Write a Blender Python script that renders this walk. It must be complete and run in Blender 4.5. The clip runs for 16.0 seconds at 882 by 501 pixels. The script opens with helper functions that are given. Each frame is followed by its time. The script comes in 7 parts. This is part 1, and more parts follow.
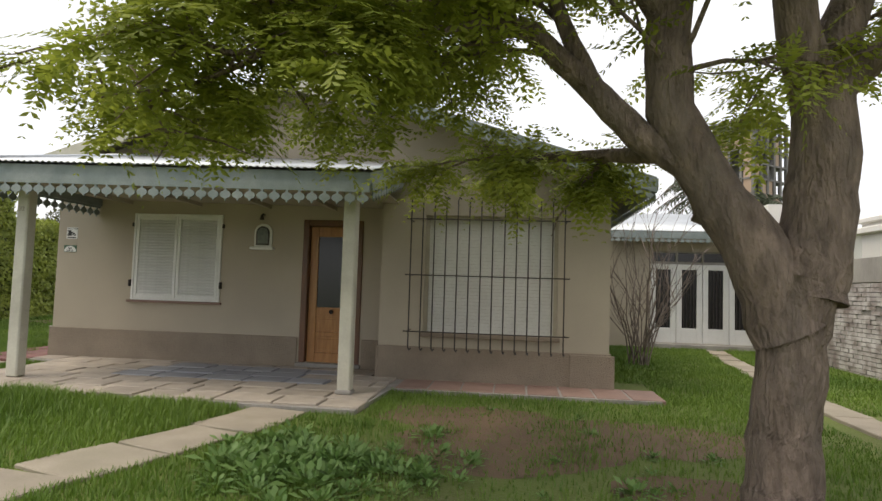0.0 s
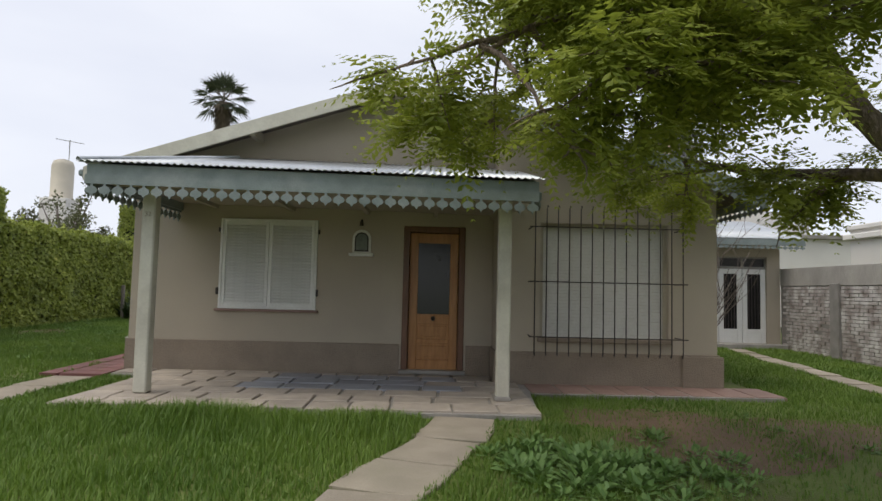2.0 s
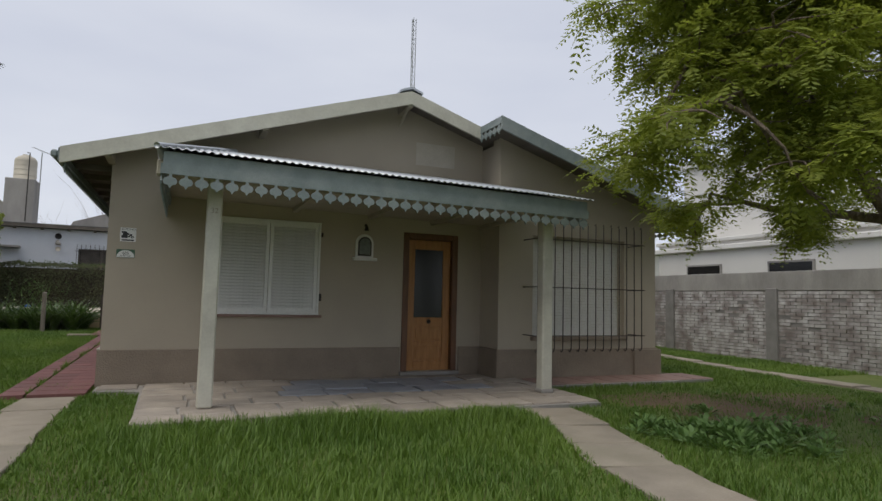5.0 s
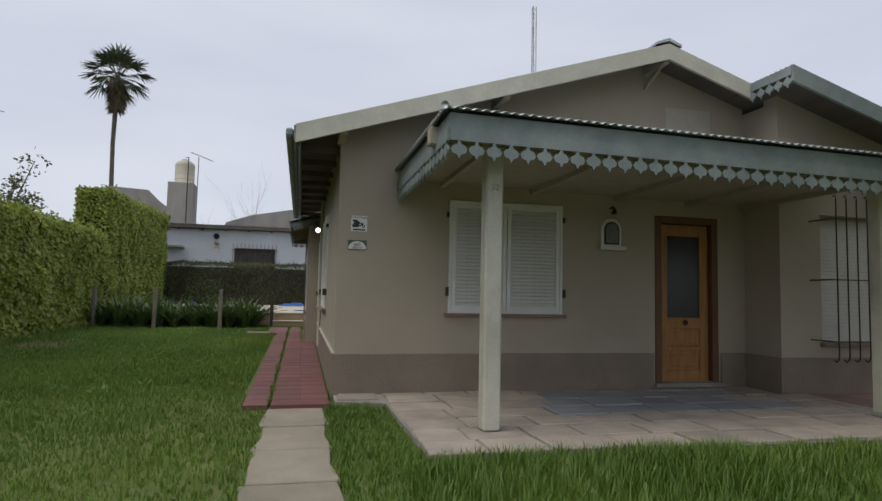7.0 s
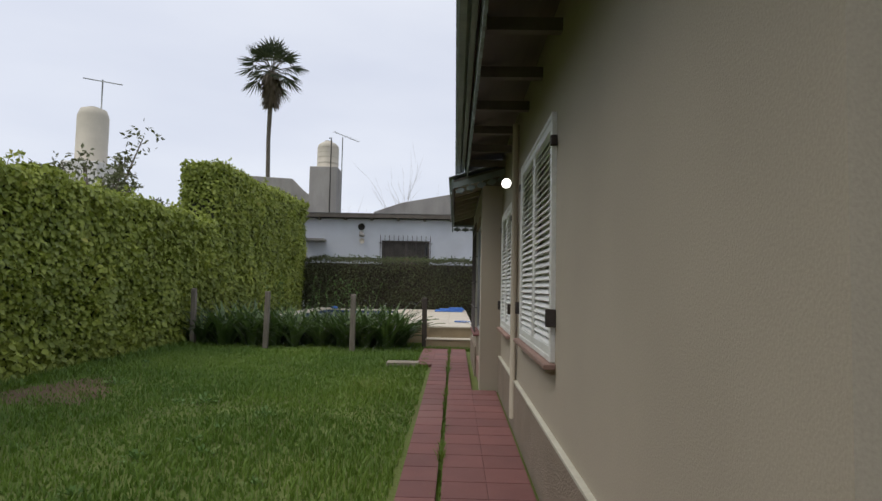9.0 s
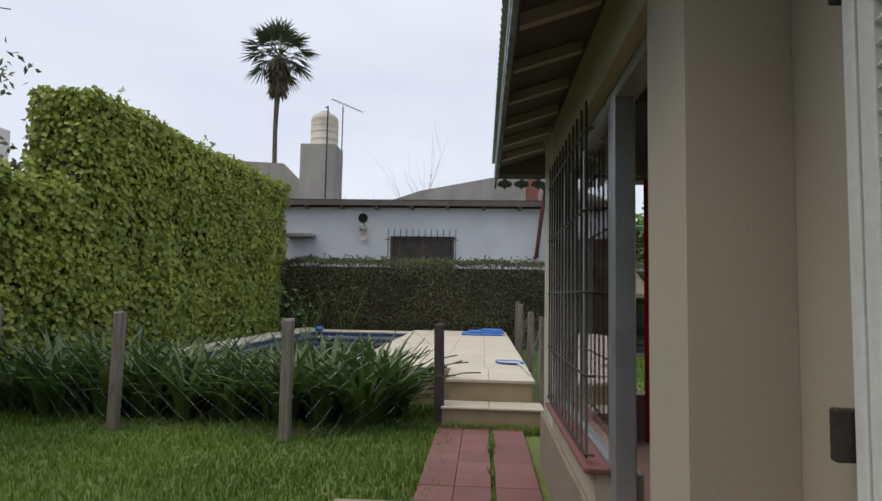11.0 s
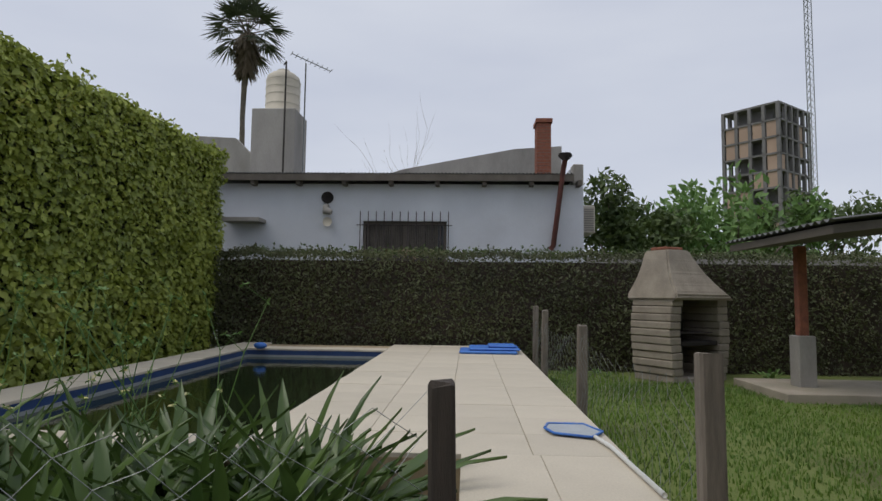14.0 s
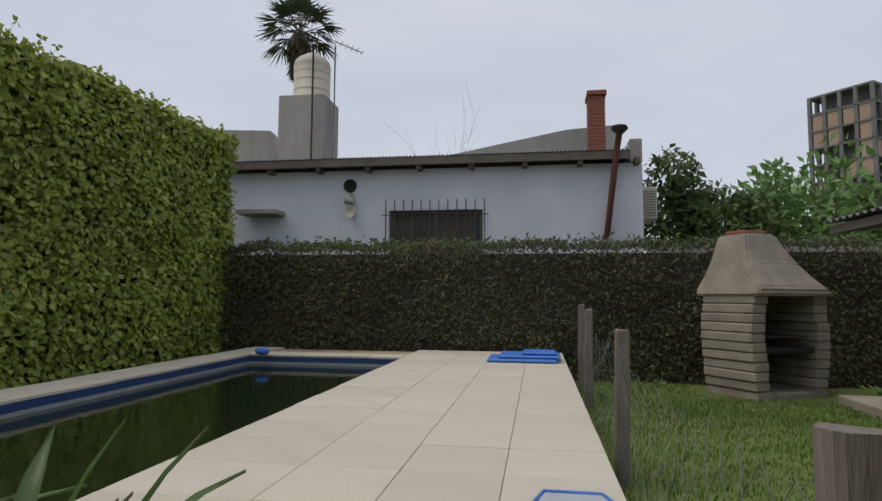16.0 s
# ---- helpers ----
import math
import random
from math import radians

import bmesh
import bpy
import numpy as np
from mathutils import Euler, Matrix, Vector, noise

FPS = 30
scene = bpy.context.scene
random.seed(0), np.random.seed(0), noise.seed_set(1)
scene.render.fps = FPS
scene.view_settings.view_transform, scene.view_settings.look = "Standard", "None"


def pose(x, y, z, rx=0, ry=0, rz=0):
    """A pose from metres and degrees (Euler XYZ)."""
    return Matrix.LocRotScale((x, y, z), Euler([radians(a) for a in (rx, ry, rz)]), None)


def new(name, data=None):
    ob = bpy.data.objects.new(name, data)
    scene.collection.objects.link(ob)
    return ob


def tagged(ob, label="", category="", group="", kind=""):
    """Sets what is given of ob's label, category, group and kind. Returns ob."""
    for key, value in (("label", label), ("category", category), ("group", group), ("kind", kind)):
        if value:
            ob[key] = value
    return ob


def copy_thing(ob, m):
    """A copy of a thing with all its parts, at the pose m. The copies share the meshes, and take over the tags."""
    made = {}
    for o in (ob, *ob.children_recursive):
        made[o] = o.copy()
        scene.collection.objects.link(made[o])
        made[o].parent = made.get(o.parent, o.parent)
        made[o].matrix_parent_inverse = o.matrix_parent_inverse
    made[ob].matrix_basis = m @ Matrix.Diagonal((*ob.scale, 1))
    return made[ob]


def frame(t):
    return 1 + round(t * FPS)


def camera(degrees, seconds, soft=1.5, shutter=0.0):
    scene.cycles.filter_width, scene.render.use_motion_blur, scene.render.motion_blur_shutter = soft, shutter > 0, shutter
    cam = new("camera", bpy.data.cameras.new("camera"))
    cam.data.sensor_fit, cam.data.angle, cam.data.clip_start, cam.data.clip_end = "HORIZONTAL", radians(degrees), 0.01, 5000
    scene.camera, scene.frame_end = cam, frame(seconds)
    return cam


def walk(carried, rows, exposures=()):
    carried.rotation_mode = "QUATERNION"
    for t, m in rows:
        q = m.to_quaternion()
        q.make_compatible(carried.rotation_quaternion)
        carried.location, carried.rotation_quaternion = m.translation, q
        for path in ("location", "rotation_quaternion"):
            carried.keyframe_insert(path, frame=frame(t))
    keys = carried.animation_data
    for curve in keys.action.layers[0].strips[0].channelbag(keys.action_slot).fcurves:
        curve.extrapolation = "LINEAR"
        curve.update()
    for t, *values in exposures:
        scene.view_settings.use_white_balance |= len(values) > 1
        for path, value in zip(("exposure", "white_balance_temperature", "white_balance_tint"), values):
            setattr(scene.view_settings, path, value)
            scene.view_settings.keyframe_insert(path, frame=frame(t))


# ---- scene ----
cam = camera(72.4, 16.0)
PATH = [
    (0.0, 0.810, 0.214, 1.220, 6.83, 3.42, 1.79),
    (0.5, 0.146, 0.089, 1.269, 5.67, 3.12, 1.54),
    (1.0, -0.525, -0.040, 1.235, 4.50, 3.62, 1.61),
    (1.5, -1.213, -0.096, 1.240, 1.14, 3.53, 1.59),
    (2.0, -1.794, -0.030, 1.220, -0.51, 3.73, 1.36),
    (2.5, -2.530, -0.101, 1.261, -3.11, 3.37, 1.31),
    (3.0, -3.117, -0.017, 1.263, -6.19, 3.34, 1.37),
    (3.5, -3.678, 0.023, 1.246, -11.45, 3.59, 1.23),
    (4.0, -4.228, 0.072, 1.219, -15.68, 3.90, 1.23),
    (4.5, -4.779, 0.127, 1.184, -19.75, 4.26, 1.30),
    (5.0, -5.302, 0.206, 1.151, -23.10, 4.58, 1.37),
    (5.5, -5.763, 0.324, 1.129, -25.16, 4.80, 1.42),
    (6.0, -6.120, 0.600, 1.124, -25.32, 4.68, 1.29),
    (6.1, -6.176, 0.686, 1.123, -25.02, 4.62, 1.26),
    (6.2, -6.230, 0.768, 1.121, -24.48, 4.57, 1.24),
    (6.3, -6.282, 0.853, 1.119, -23.75, 4.52, 1.24),
    (6.4, -6.332, 0.960, 1.117, -22.88, 4.47, 1.24),
    (6.5, -6.380, 1.078, 1.116, -21.93, 4.41, 1.24),
    (6.6, -6.427, 1.219, 1.115, -20.64, 4.33, 1.23),
    (6.7, -6.474, 1.386, 1.114, -18.89, 4.24, 1.22),
    (6.8, -6.518, 1.576, 1.113, -16.89, 4.15, 1.20),
    (6.9, -6.557, 1.786, 1.111, -14.87, 4.07, 1.19),
    (7.0, -6.587, 2.019, 1.108, -13.04, 4.05, 1.19),
    (7.1, -6.612, 2.276, 1.102, -11.45, 4.05, 1.20),
    (7.2, -6.632, 2.557, 1.095, -9.94, 4.05, 1.23),
    (7.3, -6.650, 2.851, 1.087, -8.45, 4.05, 1.26),
    (7.4, -6.667, 3.149, 1.081, -6.92, 4.05, 1.30),
    (7.5, -6.682, 3.446, 1.078, -5.28, 4.05, 1.34),
    (7.6, -6.696, 3.743, 1.079, -3.16, 3.99, 1.37),
    (7.7, -6.710, 4.040, 1.084, -0.62, 3.84, 1.40),
    (7.8, -6.722, 4.337, 1.092, 1.84, 3.67, 1.42),
    (7.9, -6.732, 4.634, 1.101, 3.70, 3.52, 1.45),
    (8.0, -6.741, 4.931, 1.109, 4.43, 3.46, 1.47),
    (8.1, -6.747, 5.227, 1.117, 4.38, 3.46, 1.49),
    (8.2, -6.753, 5.524, 1.124, 4.25, 3.46, 1.50),
    (8.3, -6.758, 5.821, 1.131, 4.05, 3.46, 1.52),
    (8.4, -6.762, 6.118, 1.141, 3.82, 3.46, 1.52),
    (8.5, -6.765, 6.415, 1.153, 3.58, 3.47, 1.51),
    (8.6, -6.766, 6.712, 1.170, 3.19, 3.46, 1.47),
    (8.7, -6.766, 7.009, 1.191, 2.62, 3.45, 1.41),
    (8.8, -6.767, 7.306, 1.213, 2.03, 3.44, 1.33),
    (8.9, -6.767, 7.603, 1.235, 1.57, 3.43, 1.26),
    (9.0, -6.769, 7.899, 1.254, 1.38, 3.43, 1.19),
    (9.1, -6.782, 8.195, 1.267, 1.53, 3.58, 1.15),
    (9.2, -6.800, 8.490, 1.275, 1.75, 3.75, 1.12),
    (9.3, -6.810, 8.785, 1.279, 1.90, 3.78, 1.11),
    (9.4, -6.820, 9.080, 1.282, 2.05, 3.82, 1.10),
    (9.5, -6.829, 9.374, 1.282, 2.21, 3.86, 1.10),
    (9.6, -6.838, 9.669, 1.284, 2.36, 3.89, 1.10),
    (9.7, -6.846, 9.964, 1.285, 2.51, 3.93, 1.10),
    (9.8, -6.853, 10.259, 1.286, 2.67, 3.97, 1.10),
    (9.9, -6.860, 10.553, 1.287, 2.82, 4.01, 1.10),
    (10.0, -6.867, 10.848, 1.288, 2.96, 4.05, 1.10),
    (10.1, -6.874, 11.143, 1.290, 3.11, 4.08, 1.10),
    (10.2, -6.880, 11.438, 1.291, 3.25, 4.12, 1.10),
    (10.3, -6.886, 11.732, 1.292, 3.38, 4.15, 1.10),
    (10.4, -6.892, 12.027, 1.293, 3.51, 4.09, 1.10),
    (10.5, -6.898, 12.322, 1.295, 3.63, 4.21, 1.10),
    (10.6, -6.904, 12.617, 1.296, 3.74, 4.24, 1.10),
    (10.7, -6.909, 12.911, 1.297, 3.85, 4.27, 1.10),
    (10.8, -6.915, 13.206, 1.297, 3.94, 4.30, 1.10),
    (10.9, -6.921, 13.501, 1.298, 4.03, 4.31, 1.10),
    (11.0, -6.927, 13.796, 1.299, 4.10, 4.33, 1.10),
    (11.1, -6.933, 14.090, 1.298, 4.16, 4.34, 1.10),
    (11.2, -6.939, 14.368, 1.298, 4.21, 4.35, 1.10),
    (11.3, -6.946, 14.604, 1.297, 4.25, 4.36, 1.10),
    (11.4, -6.953, 14.781, 1.297, 4.27, 4.36, 1.10),
    (11.5, -6.961, 14.913, 1.298, 4.28, 4.36, 1.08),
    (11.6, -6.968, 15.027, 1.301, 4.28, 4.35, 1.05),
    (11.7, -6.977, 15.140, 1.305, 4.26, 4.34, 1.01),
    (11.8, -6.985, 15.252, 1.310, 4.23, 4.32, 0.97),
    (11.9, -6.993, 15.362, 1.314, 4.20, 4.31, 0.93),
    (12.0, -7.001, 15.474, 1.317, 4.16, 4.30, 0.91),
    (12.1, -7.008, 15.591, 1.317, 4.10, 4.31, 0.89),
    (12.2, -7.015, 15.711, 1.316, 4.00, 4.32, 0.89),
    (12.3, -7.022, 15.834, 1.314, 3.88, 4.34, 0.89),
    (12.4, -7.029, 15.955, 1.313, 3.74, 4.36, 0.89),
    (12.5, -7.038, 16.073, 1.312, 3.61, 4.37, 0.88),
    (12.6, -7.048, 16.188, 1.311, 3.48, 4.36, 0.88),
    (12.7, -7.062, 16.301, 1.311, 3.34, 4.35, 0.87),
    (12.8, -7.076, 16.413, 1.311, 3.20, 4.34, 0.86),
    (12.9, -7.089, 16.522, 1.311, 3.04, 4.33, 0.84),
    (13.0, -7.101, 16.631, 1.312, 2.86, 4.33, 0.83),
    (13.1, -7.110, 16.738, 1.314, 2.60, 4.33, 0.83),
    (13.2, -7.117, 16.844, 1.316, 2.25, 4.33, 0.82),
    (13.3, -7.124, 16.948, 1.319, 1.91, 4.34, 0.81),
    (13.4, -7.132, 17.051, 1.321, 1.64, 4.34, 0.81),
    (13.5, -7.143, 17.151, 1.322, 1.53, 4.35, 0.80),
    (13.6, -7.162, 17.250, 1.321, 1.58, 4.37, 0.79),
    (13.7, -7.191, 17.348, 1.319, 1.74, 4.41, 0.78),
    (13.8, -7.222, 17.443, 1.316, 1.97, 4.46, 0.77),
    (13.9, -7.249, 17.536, 1.314, 2.29, 4.50, 0.76),
    (14.0, -7.266, 17.625, 1.313, 2.66, 4.52, 0.74),
    (14.1, -7.274, 17.709, 1.314, 3.58, 4.50, 0.72),
    (14.2, -7.281, 17.788, 1.316, 5.30, 4.46, 0.70),
    (14.3, -7.287, 17.866, 1.320, 7.45, 4.41, 0.68),
    (14.4, -7.291, 17.944, 1.323, 9.65, 4.35, 0.66),
    (14.5, -7.292, 18.024, 1.327, 11.53, 4.31, 0.65),
    (14.6, -7.283, 18.106, 1.330, 13.20, 4.28, 0.65),
    (14.7, -7.259, 18.190, 1.332, 14.90, 4.24, 0.65),
    (14.8, -7.226, 18.275, 1.334, 16.50, 4.21, 0.66),
    (14.9, -7.189, 18.358, 1.334, 17.84, 4.19, 0.67),
    (15.0, -7.153, 18.439, 1.332, 18.77, 4.09, 0.68),
    (15.1, -7.119, 18.518, 1.326, 19.44, 4.20, 0.69),
    (15.2, -7.081, 18.596, 1.317, 20.05, 4.24, 0.71),
    (15.3, -7.041, 18.672, 1.307, 20.55, 4.29, 0.72),
    (15.4, -6.999, 18.747, 1.299, 20.88, 4.34, 0.72),
    (15.5, -6.957, 18.818, 1.292, 21.00, 4.37, 0.71),
    (15.6, -6.911, 18.883, 1.289, 20.88, 4.39, 0.68),
    (15.7, -6.863, 18.943, 1.289, 20.47, 4.39, 0.63),
    (15.8, -6.815, 19.006, 1.288, 19.70, 4.40, 0.55),
    (15.9, -6.773, 19.081, 1.290, 18.51, 4.42, 0.48),
    (16.0, -6.738, 19.186, 1.283, 9.14, 4.50, 0.35),
]
walk(cam, [(t, pose(x, y, z, 90 + pitch, 0, yaw) @ pose(0, 0, 0, 0, 0, roll)) for t, x, y, z, yaw, pitch, roll in PATH],
     exposures=[(0.0, 0.65, 7300, 10), (1.0, 0.5, 7100, 10), (2.0, 0.24, 6800, 10), (3.5, -0.05, 6650, 10), (6.0, -0.14, 6600, 10), (7.5, -0.15, 6550, 10), (8.3, 0.0, 6600, 10), (11.5, 0.12, 6600, 10), (12.6, 0.15, 6600, 10), (13.4, -0.05, 6550, 10), (14.2, -0.28, 6500, 10), (16.0, -0.28, 6550, 10)])

# world: overcast daylight
SUN_UP, SUN_ROUND = 62, 248
world = bpy.data.worlds.new("sky")
scene.world = world
world.use_nodes = True
wn, wl = world.node_tree.nodes, world.node_tree.links
wn.clear()
w_out = wn.new("ShaderNodeOutputWorld")
w_bg = wn.new("ShaderNodeBackground")
w_sky = wn.new("ShaderNodeTexSky")
w_sky.sky_type = "NISHITA"
w_sky.sun_disc = False
w_sky.sun_elevation = radians(SUN_UP)
w_sky.sun_rotation = radians(SUN_ROUND)
w_mix = wn.new("ShaderNodeMix")
w_mix.data_type = "RGBA"
w_mix.inputs[0].default_value = 0.9
w_co = wn.new("ShaderNodeTexCoord")
w_map = wn.new("ShaderNodeMapping")
w_map.inputs["Scale"].default_value = (1.2, 1.2, 4.0)
w_noise = wn.new("ShaderNodeTexNoise")
w_noise.inputs["Scale"].default_value = 1.6
w_noise.inputs["Detail"].default_value = 4
w_ramp = wn.new("ShaderNodeValToRGB")
w_ramp.color_ramp.elements[0].position = 0.3
w_ramp.color_ramp.elements[0].color = (5.9, 6.3, 7.4, 1)
w_ramp.color_ramp.elements[1].position = 0.72
w_ramp.color_ramp.elements[1].color = (7.0, 7.35, 8.2, 1)
wl.new(w_co.outputs["Generated"], w_map.inputs["Vector"])
wl.new(w_map.outputs["Vector"], w_noise.inputs["Vector"])
wl.new(w_noise.outputs["Fac"], w_ramp.inputs["Fac"])
wl.new(w_sky.outputs["Color"], w_mix.inputs[6])
wl.new(w_ramp.outputs["Color"], w_mix.inputs[7])
wl.new(w_mix.outputs[2], w_bg.inputs["Color"])
w_bg.inputs["Strength"].default_value = 0.116
wl.new(w_bg.outputs["Background"], w_out.inputs["Surface"])
sun = new("sun", bpy.data.lights.new("sun", "SUN"))
sun.data.energy, sun.data.angle, sun.data.color = 1.5, radians(40), (1.0, 0.95, 0.86)
sun.matrix_world = pose(0, 0, 20, 90 - SUN_UP, 0, 180 - SUN_ROUND)


# ---- materials
def mat(name, a, b=None, scale=6.0, rough=0.8, bump=0.15, metal=0.0, fine=60.0, stain=None, spread=0.0, stretch=(1, 1, 1), bump_dist=0.01):
    """A surface with colours a to b in large patches, fine grain over it, an optional stain, and relief."""
    m = bpy.data.materials.new(name)
    m.use_nodes = True
    n, k = m.node_tree.nodes, m.node_tree.links
    p = n["Principled BSDF"]
    b = b or tuple(c * 0.82 for c in a)
    co = n.new("ShaderNodeTexCoord")
    mp = n.new("ShaderNodeMapping")
    mp.inputs["Scale"].default_value = stretch
    k.new(co.outputs["Object"], mp.inputs["Vector"])
    big, small = n.new("ShaderNodeTexNoise"), n.new("ShaderNodeTexNoise")
    for q, s, d in ((big, scale, 5), (small, fine, 3)):
        q.inputs["Scale"].default_value = s
        q.inputs["Detail"].default_value = d
        k.new(mp.outputs["Vector"], q.inputs["Vector"])
    mix = n.new("ShaderNodeMix")
    mix.data_type = "RGBA"
    mix.inputs[6].default_value, mix.inputs[7].default_value = (*a, 1), (*b, 1)
    rr = n.new("ShaderNodeMapRange")
    rr.inputs["From Min"].default_value, rr.inputs["From Max"].default_value = 0.32, 0.68
    k.new(big.outputs["Fac"], rr.inputs["Value"])
    k.new(rr.outputs["Result"], mix.inputs[0])
    last = mix.outputs[2]
    if stain:
        sn = n.new("ShaderNodeTexNoise")
        sn.inputs["Scale"].default_value = scale * 0.23
        sn.inputs["Detail"].default_value = 8
        sn.inputs["Roughness"].default_value = 0.65
        k.new(mp.outputs["Vector"], sn.inputs["Vector"])
        sr = n.new("ShaderNodeMapRange")
        sr.inputs["From Min"].default_value, sr.inputs["From Max"].default_value = 0.5, 0.72
        k.new(sn.outputs["Fac"], sr.inputs["Value"])
        sm = n.new("ShaderNodeMix")
        sm.data_type = "RGBA"
        sm.inputs[7].default_value = (*stain, 1)
        k.new(sr.outputs["Result"], sm.inputs[0])
        k.new(last, sm.inputs[6])
        last = sm.outputs[2]
    hs = n.new("ShaderNodeHueSaturation")
    k.new(last, hs.inputs["Color"])
    vr = n.new("ShaderNodeMapRange")
    vr.inputs["To Min"].default_value, vr.inputs["To Max"].default_value = 0.86, 1.14
    k.new(small.outputs["Fac"], vr.inputs["Value"])
    if spread:
        oi = n.new("ShaderNodeObjectInfo")
        sr2 = n.new("ShaderNodeMapRange")
        sr2.inputs["To Min"].default_value, sr2.inputs["To Max"].default_value = 1 - spread, 1 + spread
        k.new(oi.outputs["Random"], sr2.inputs["Value"])
        mu = n.new("ShaderNodeMath")
        mu.operation = "MULTIPLY"
        k.new(vr.outputs["Result"], mu.inputs[0])
        k.new(sr2.outputs["Result"], mu.inputs[1])
        k.new(mu.outputs[0], hs.inputs["Value"])
    else:
        k.new(vr.outputs["Result"], hs.inputs["Value"])
    k.new(hs.outputs["Color"], p.inputs["Base Color"])
    p.inputs["Roughness"].default_value = rough
    p.inputs["Metallic"].default_value = metal
    if bump:
        bu = n.new("ShaderNodeBump")
        bu.inputs["Strength"].default_value = bump
        bu.inputs["Distance"].default_value = bump_dist
        k.new(small.outputs["Fac"], bu.inputs["Height"])
        k.new(bu.outputs["Normal"], p.inputs["Normal"])
    return m


def leaf_mat(name, dark, light, third=None, rough=0.55, through_light=0.25, patch=0.4, patch_scale=1.3):
    """Leaves: hue by leaf and by large patches, some light through the blade."""
    m = bpy.data.materials.new(name)
    m.use_nodes = True
    n, k = m.node_tree.nodes, m.node_tree.links
    p = n["Principled BSDF"]
    geo, co = n.new("ShaderNodeNewGeometry"), n.new("ShaderNodeTexCoord")
    ramp = n.new("ShaderNodeValToRGB")
    ramp.color_ramp.elements[0].color = (*dark, 1)
    ramp.color_ramp.elements[1].color = (*light, 1)
    if third:
        e = ramp.color_ramp.elements.new(0.9)
        e.color = (*light, 1)
        ramp.color_ramp.elements[2].color = (*third, 1)
    noi = n.new("ShaderNodeTexNoise")
    noi.inputs["Scale"].default_value = patch_scale
    noi.inputs["Detail"].default_value = 4
    k.new(co.outputs["Object"], noi.inputs["Vector"])
    ad = n.new("ShaderNodeMath")
    ad.operation = "MULTIPLY_ADD"
    ad.inputs[1].default_value = 1.0 - patch
    mr = n.new("ShaderNodeMapRange")
    mr.inputs["From Min"].default_value, mr.inputs["From Max"].default_value = 0.3, 0.7
    mr.inputs["To Max"].default_value = patch
    k.new(noi.outputs["Fac"], mr.inputs["Value"])
    k.new(geo.outputs["Random Per Island"], ad.inputs[0])
    k.new(mr.outputs["Result"], ad.inputs[2])
    k.new(ad.outputs[0], ramp.inputs["Fac"])
    k.new(ramp.outputs["Color"], p.inputs["Base Color"])
    p.inputs["Roughness"].default_value = rough
    tr = n.new("ShaderNodeBsdfTranslucent")
    k.new(ramp.outputs["Color"], tr.inputs["Color"])
    mx = n.new("ShaderNodeMixShader")
    mx.inputs[0].default_value = through_light
    k.new(p.outputs[0], mx.inputs[1])
    k.new(tr.outputs[0], mx.inputs[2])
    k.new(mx.outputs[0], n["Material Output"].inputs["Surface"])
    return m


def glass_mat(name, tint=(0.9, 0.95, 0.95), rough=0.02):
    m = bpy.data.materials.new(name)
    m.use_nodes = True
    p = m.node_tree.nodes["Principled BSDF"]
    p.inputs["Base Color"].default_value = (*tint, 1)
    p.inputs["Transmission Weight"].default_value = 1.0
    p.inputs["Roughness"].default_value = rough
    p.inputs["IOR"].default_value = 1.45
    return m


M_WALL = mat("beige_render", (0.43, 0.375, 0.295), (0.385, 0.335, 0.265), 1.1, 0.9, 0.25, fine=140, stain=(0.40, 0.35, 0.275), bump_dist=0.004)
M_PLINTH = mat("rough_plinth", (0.29, 0.235, 0.18), (0.24, 0.195, 0.15), 3, 0.95, 0.9, fine=70, bump_dist=0.02)
M_CREAM = mat("cream_paint", (0.58, 0.565, 0.47), (0.5, 0.48, 0.4), 5, 0.6, 0.2, fine=40, stain=(0.42, 0.4, 0.33))
M_TRIM = mat("grey_green_paint", (0.23, 0.275, 0.27), (0.18, 0.215, 0.21), 6, 0.6, 0.2, fine=50, stain=(0.3, 0.33, 0.32))
M_ZINC = mat("galvanised_sheet", (0.52, 0.55, 0.57), (0.42, 0.45, 0.48), 2.2, 0.42, 0.05, metal=0.55, fine=30, stain=(0.36, 0.37, 0.38))
M_ROOF = mat("dark_roof_sheet", (0.16, 0.16, 0.16), (0.11, 0.11, 0.115), 3, 0.6, 0.2, fine=30)
M_SOFFIT = mat("dark_boards", (0.14, 0.12, 0.098), (0.1, 0.085, 0.07), 5, 0.8, 0.3, fine=40, stretch=(1, 0.15, 1))
M_BEIGE_WOOD = mat("beige_painted_wood", (0.42, 0.38, 0.29), (0.36, 0.32, 0.25), 5, 0.7, 0.2, fine=40)
M_WHITE = mat("white_enamel", (0.74, 0.74, 0.71), (0.67, 0.67, 0.64), 4, 0.45, 0.08, fine=40)
M_OFFWHITE = mat("greyed_white_blind", (0.6, 0.59, 0.55), (0.54, 0.53, 0.49), 3, 0.6, 0.1, fine=40)
M_IRON = mat("black_iron", (0.035, 0.03, 0.03), (0.06, 0.045, 0.038), 12, 0.55, 0.3, metal=0.3, fine=90)
M_WOOD = mat("varnished_oak", (0.42, 0.2, 0.062), (0.3, 0.13, 0.035), 7, 0.4, 0.12, fine=70, stretch=(4, 4, 0.5))
M_DWOOD = mat("dark_stained_frame", (0.16, 0.07, 0.032), (0.1, 0.045, 0.022), 7, 0.45, 0.12, fine=70, stretch=(4, 4, 0.5))
# Colour carries the dimness of unlit rooms, for floors and backing.
M_DARK = mat("interior_shade", (0.06, 0.055, 0.05), (0.045, 0.042, 0.04), 2, 0.9, 0.0)
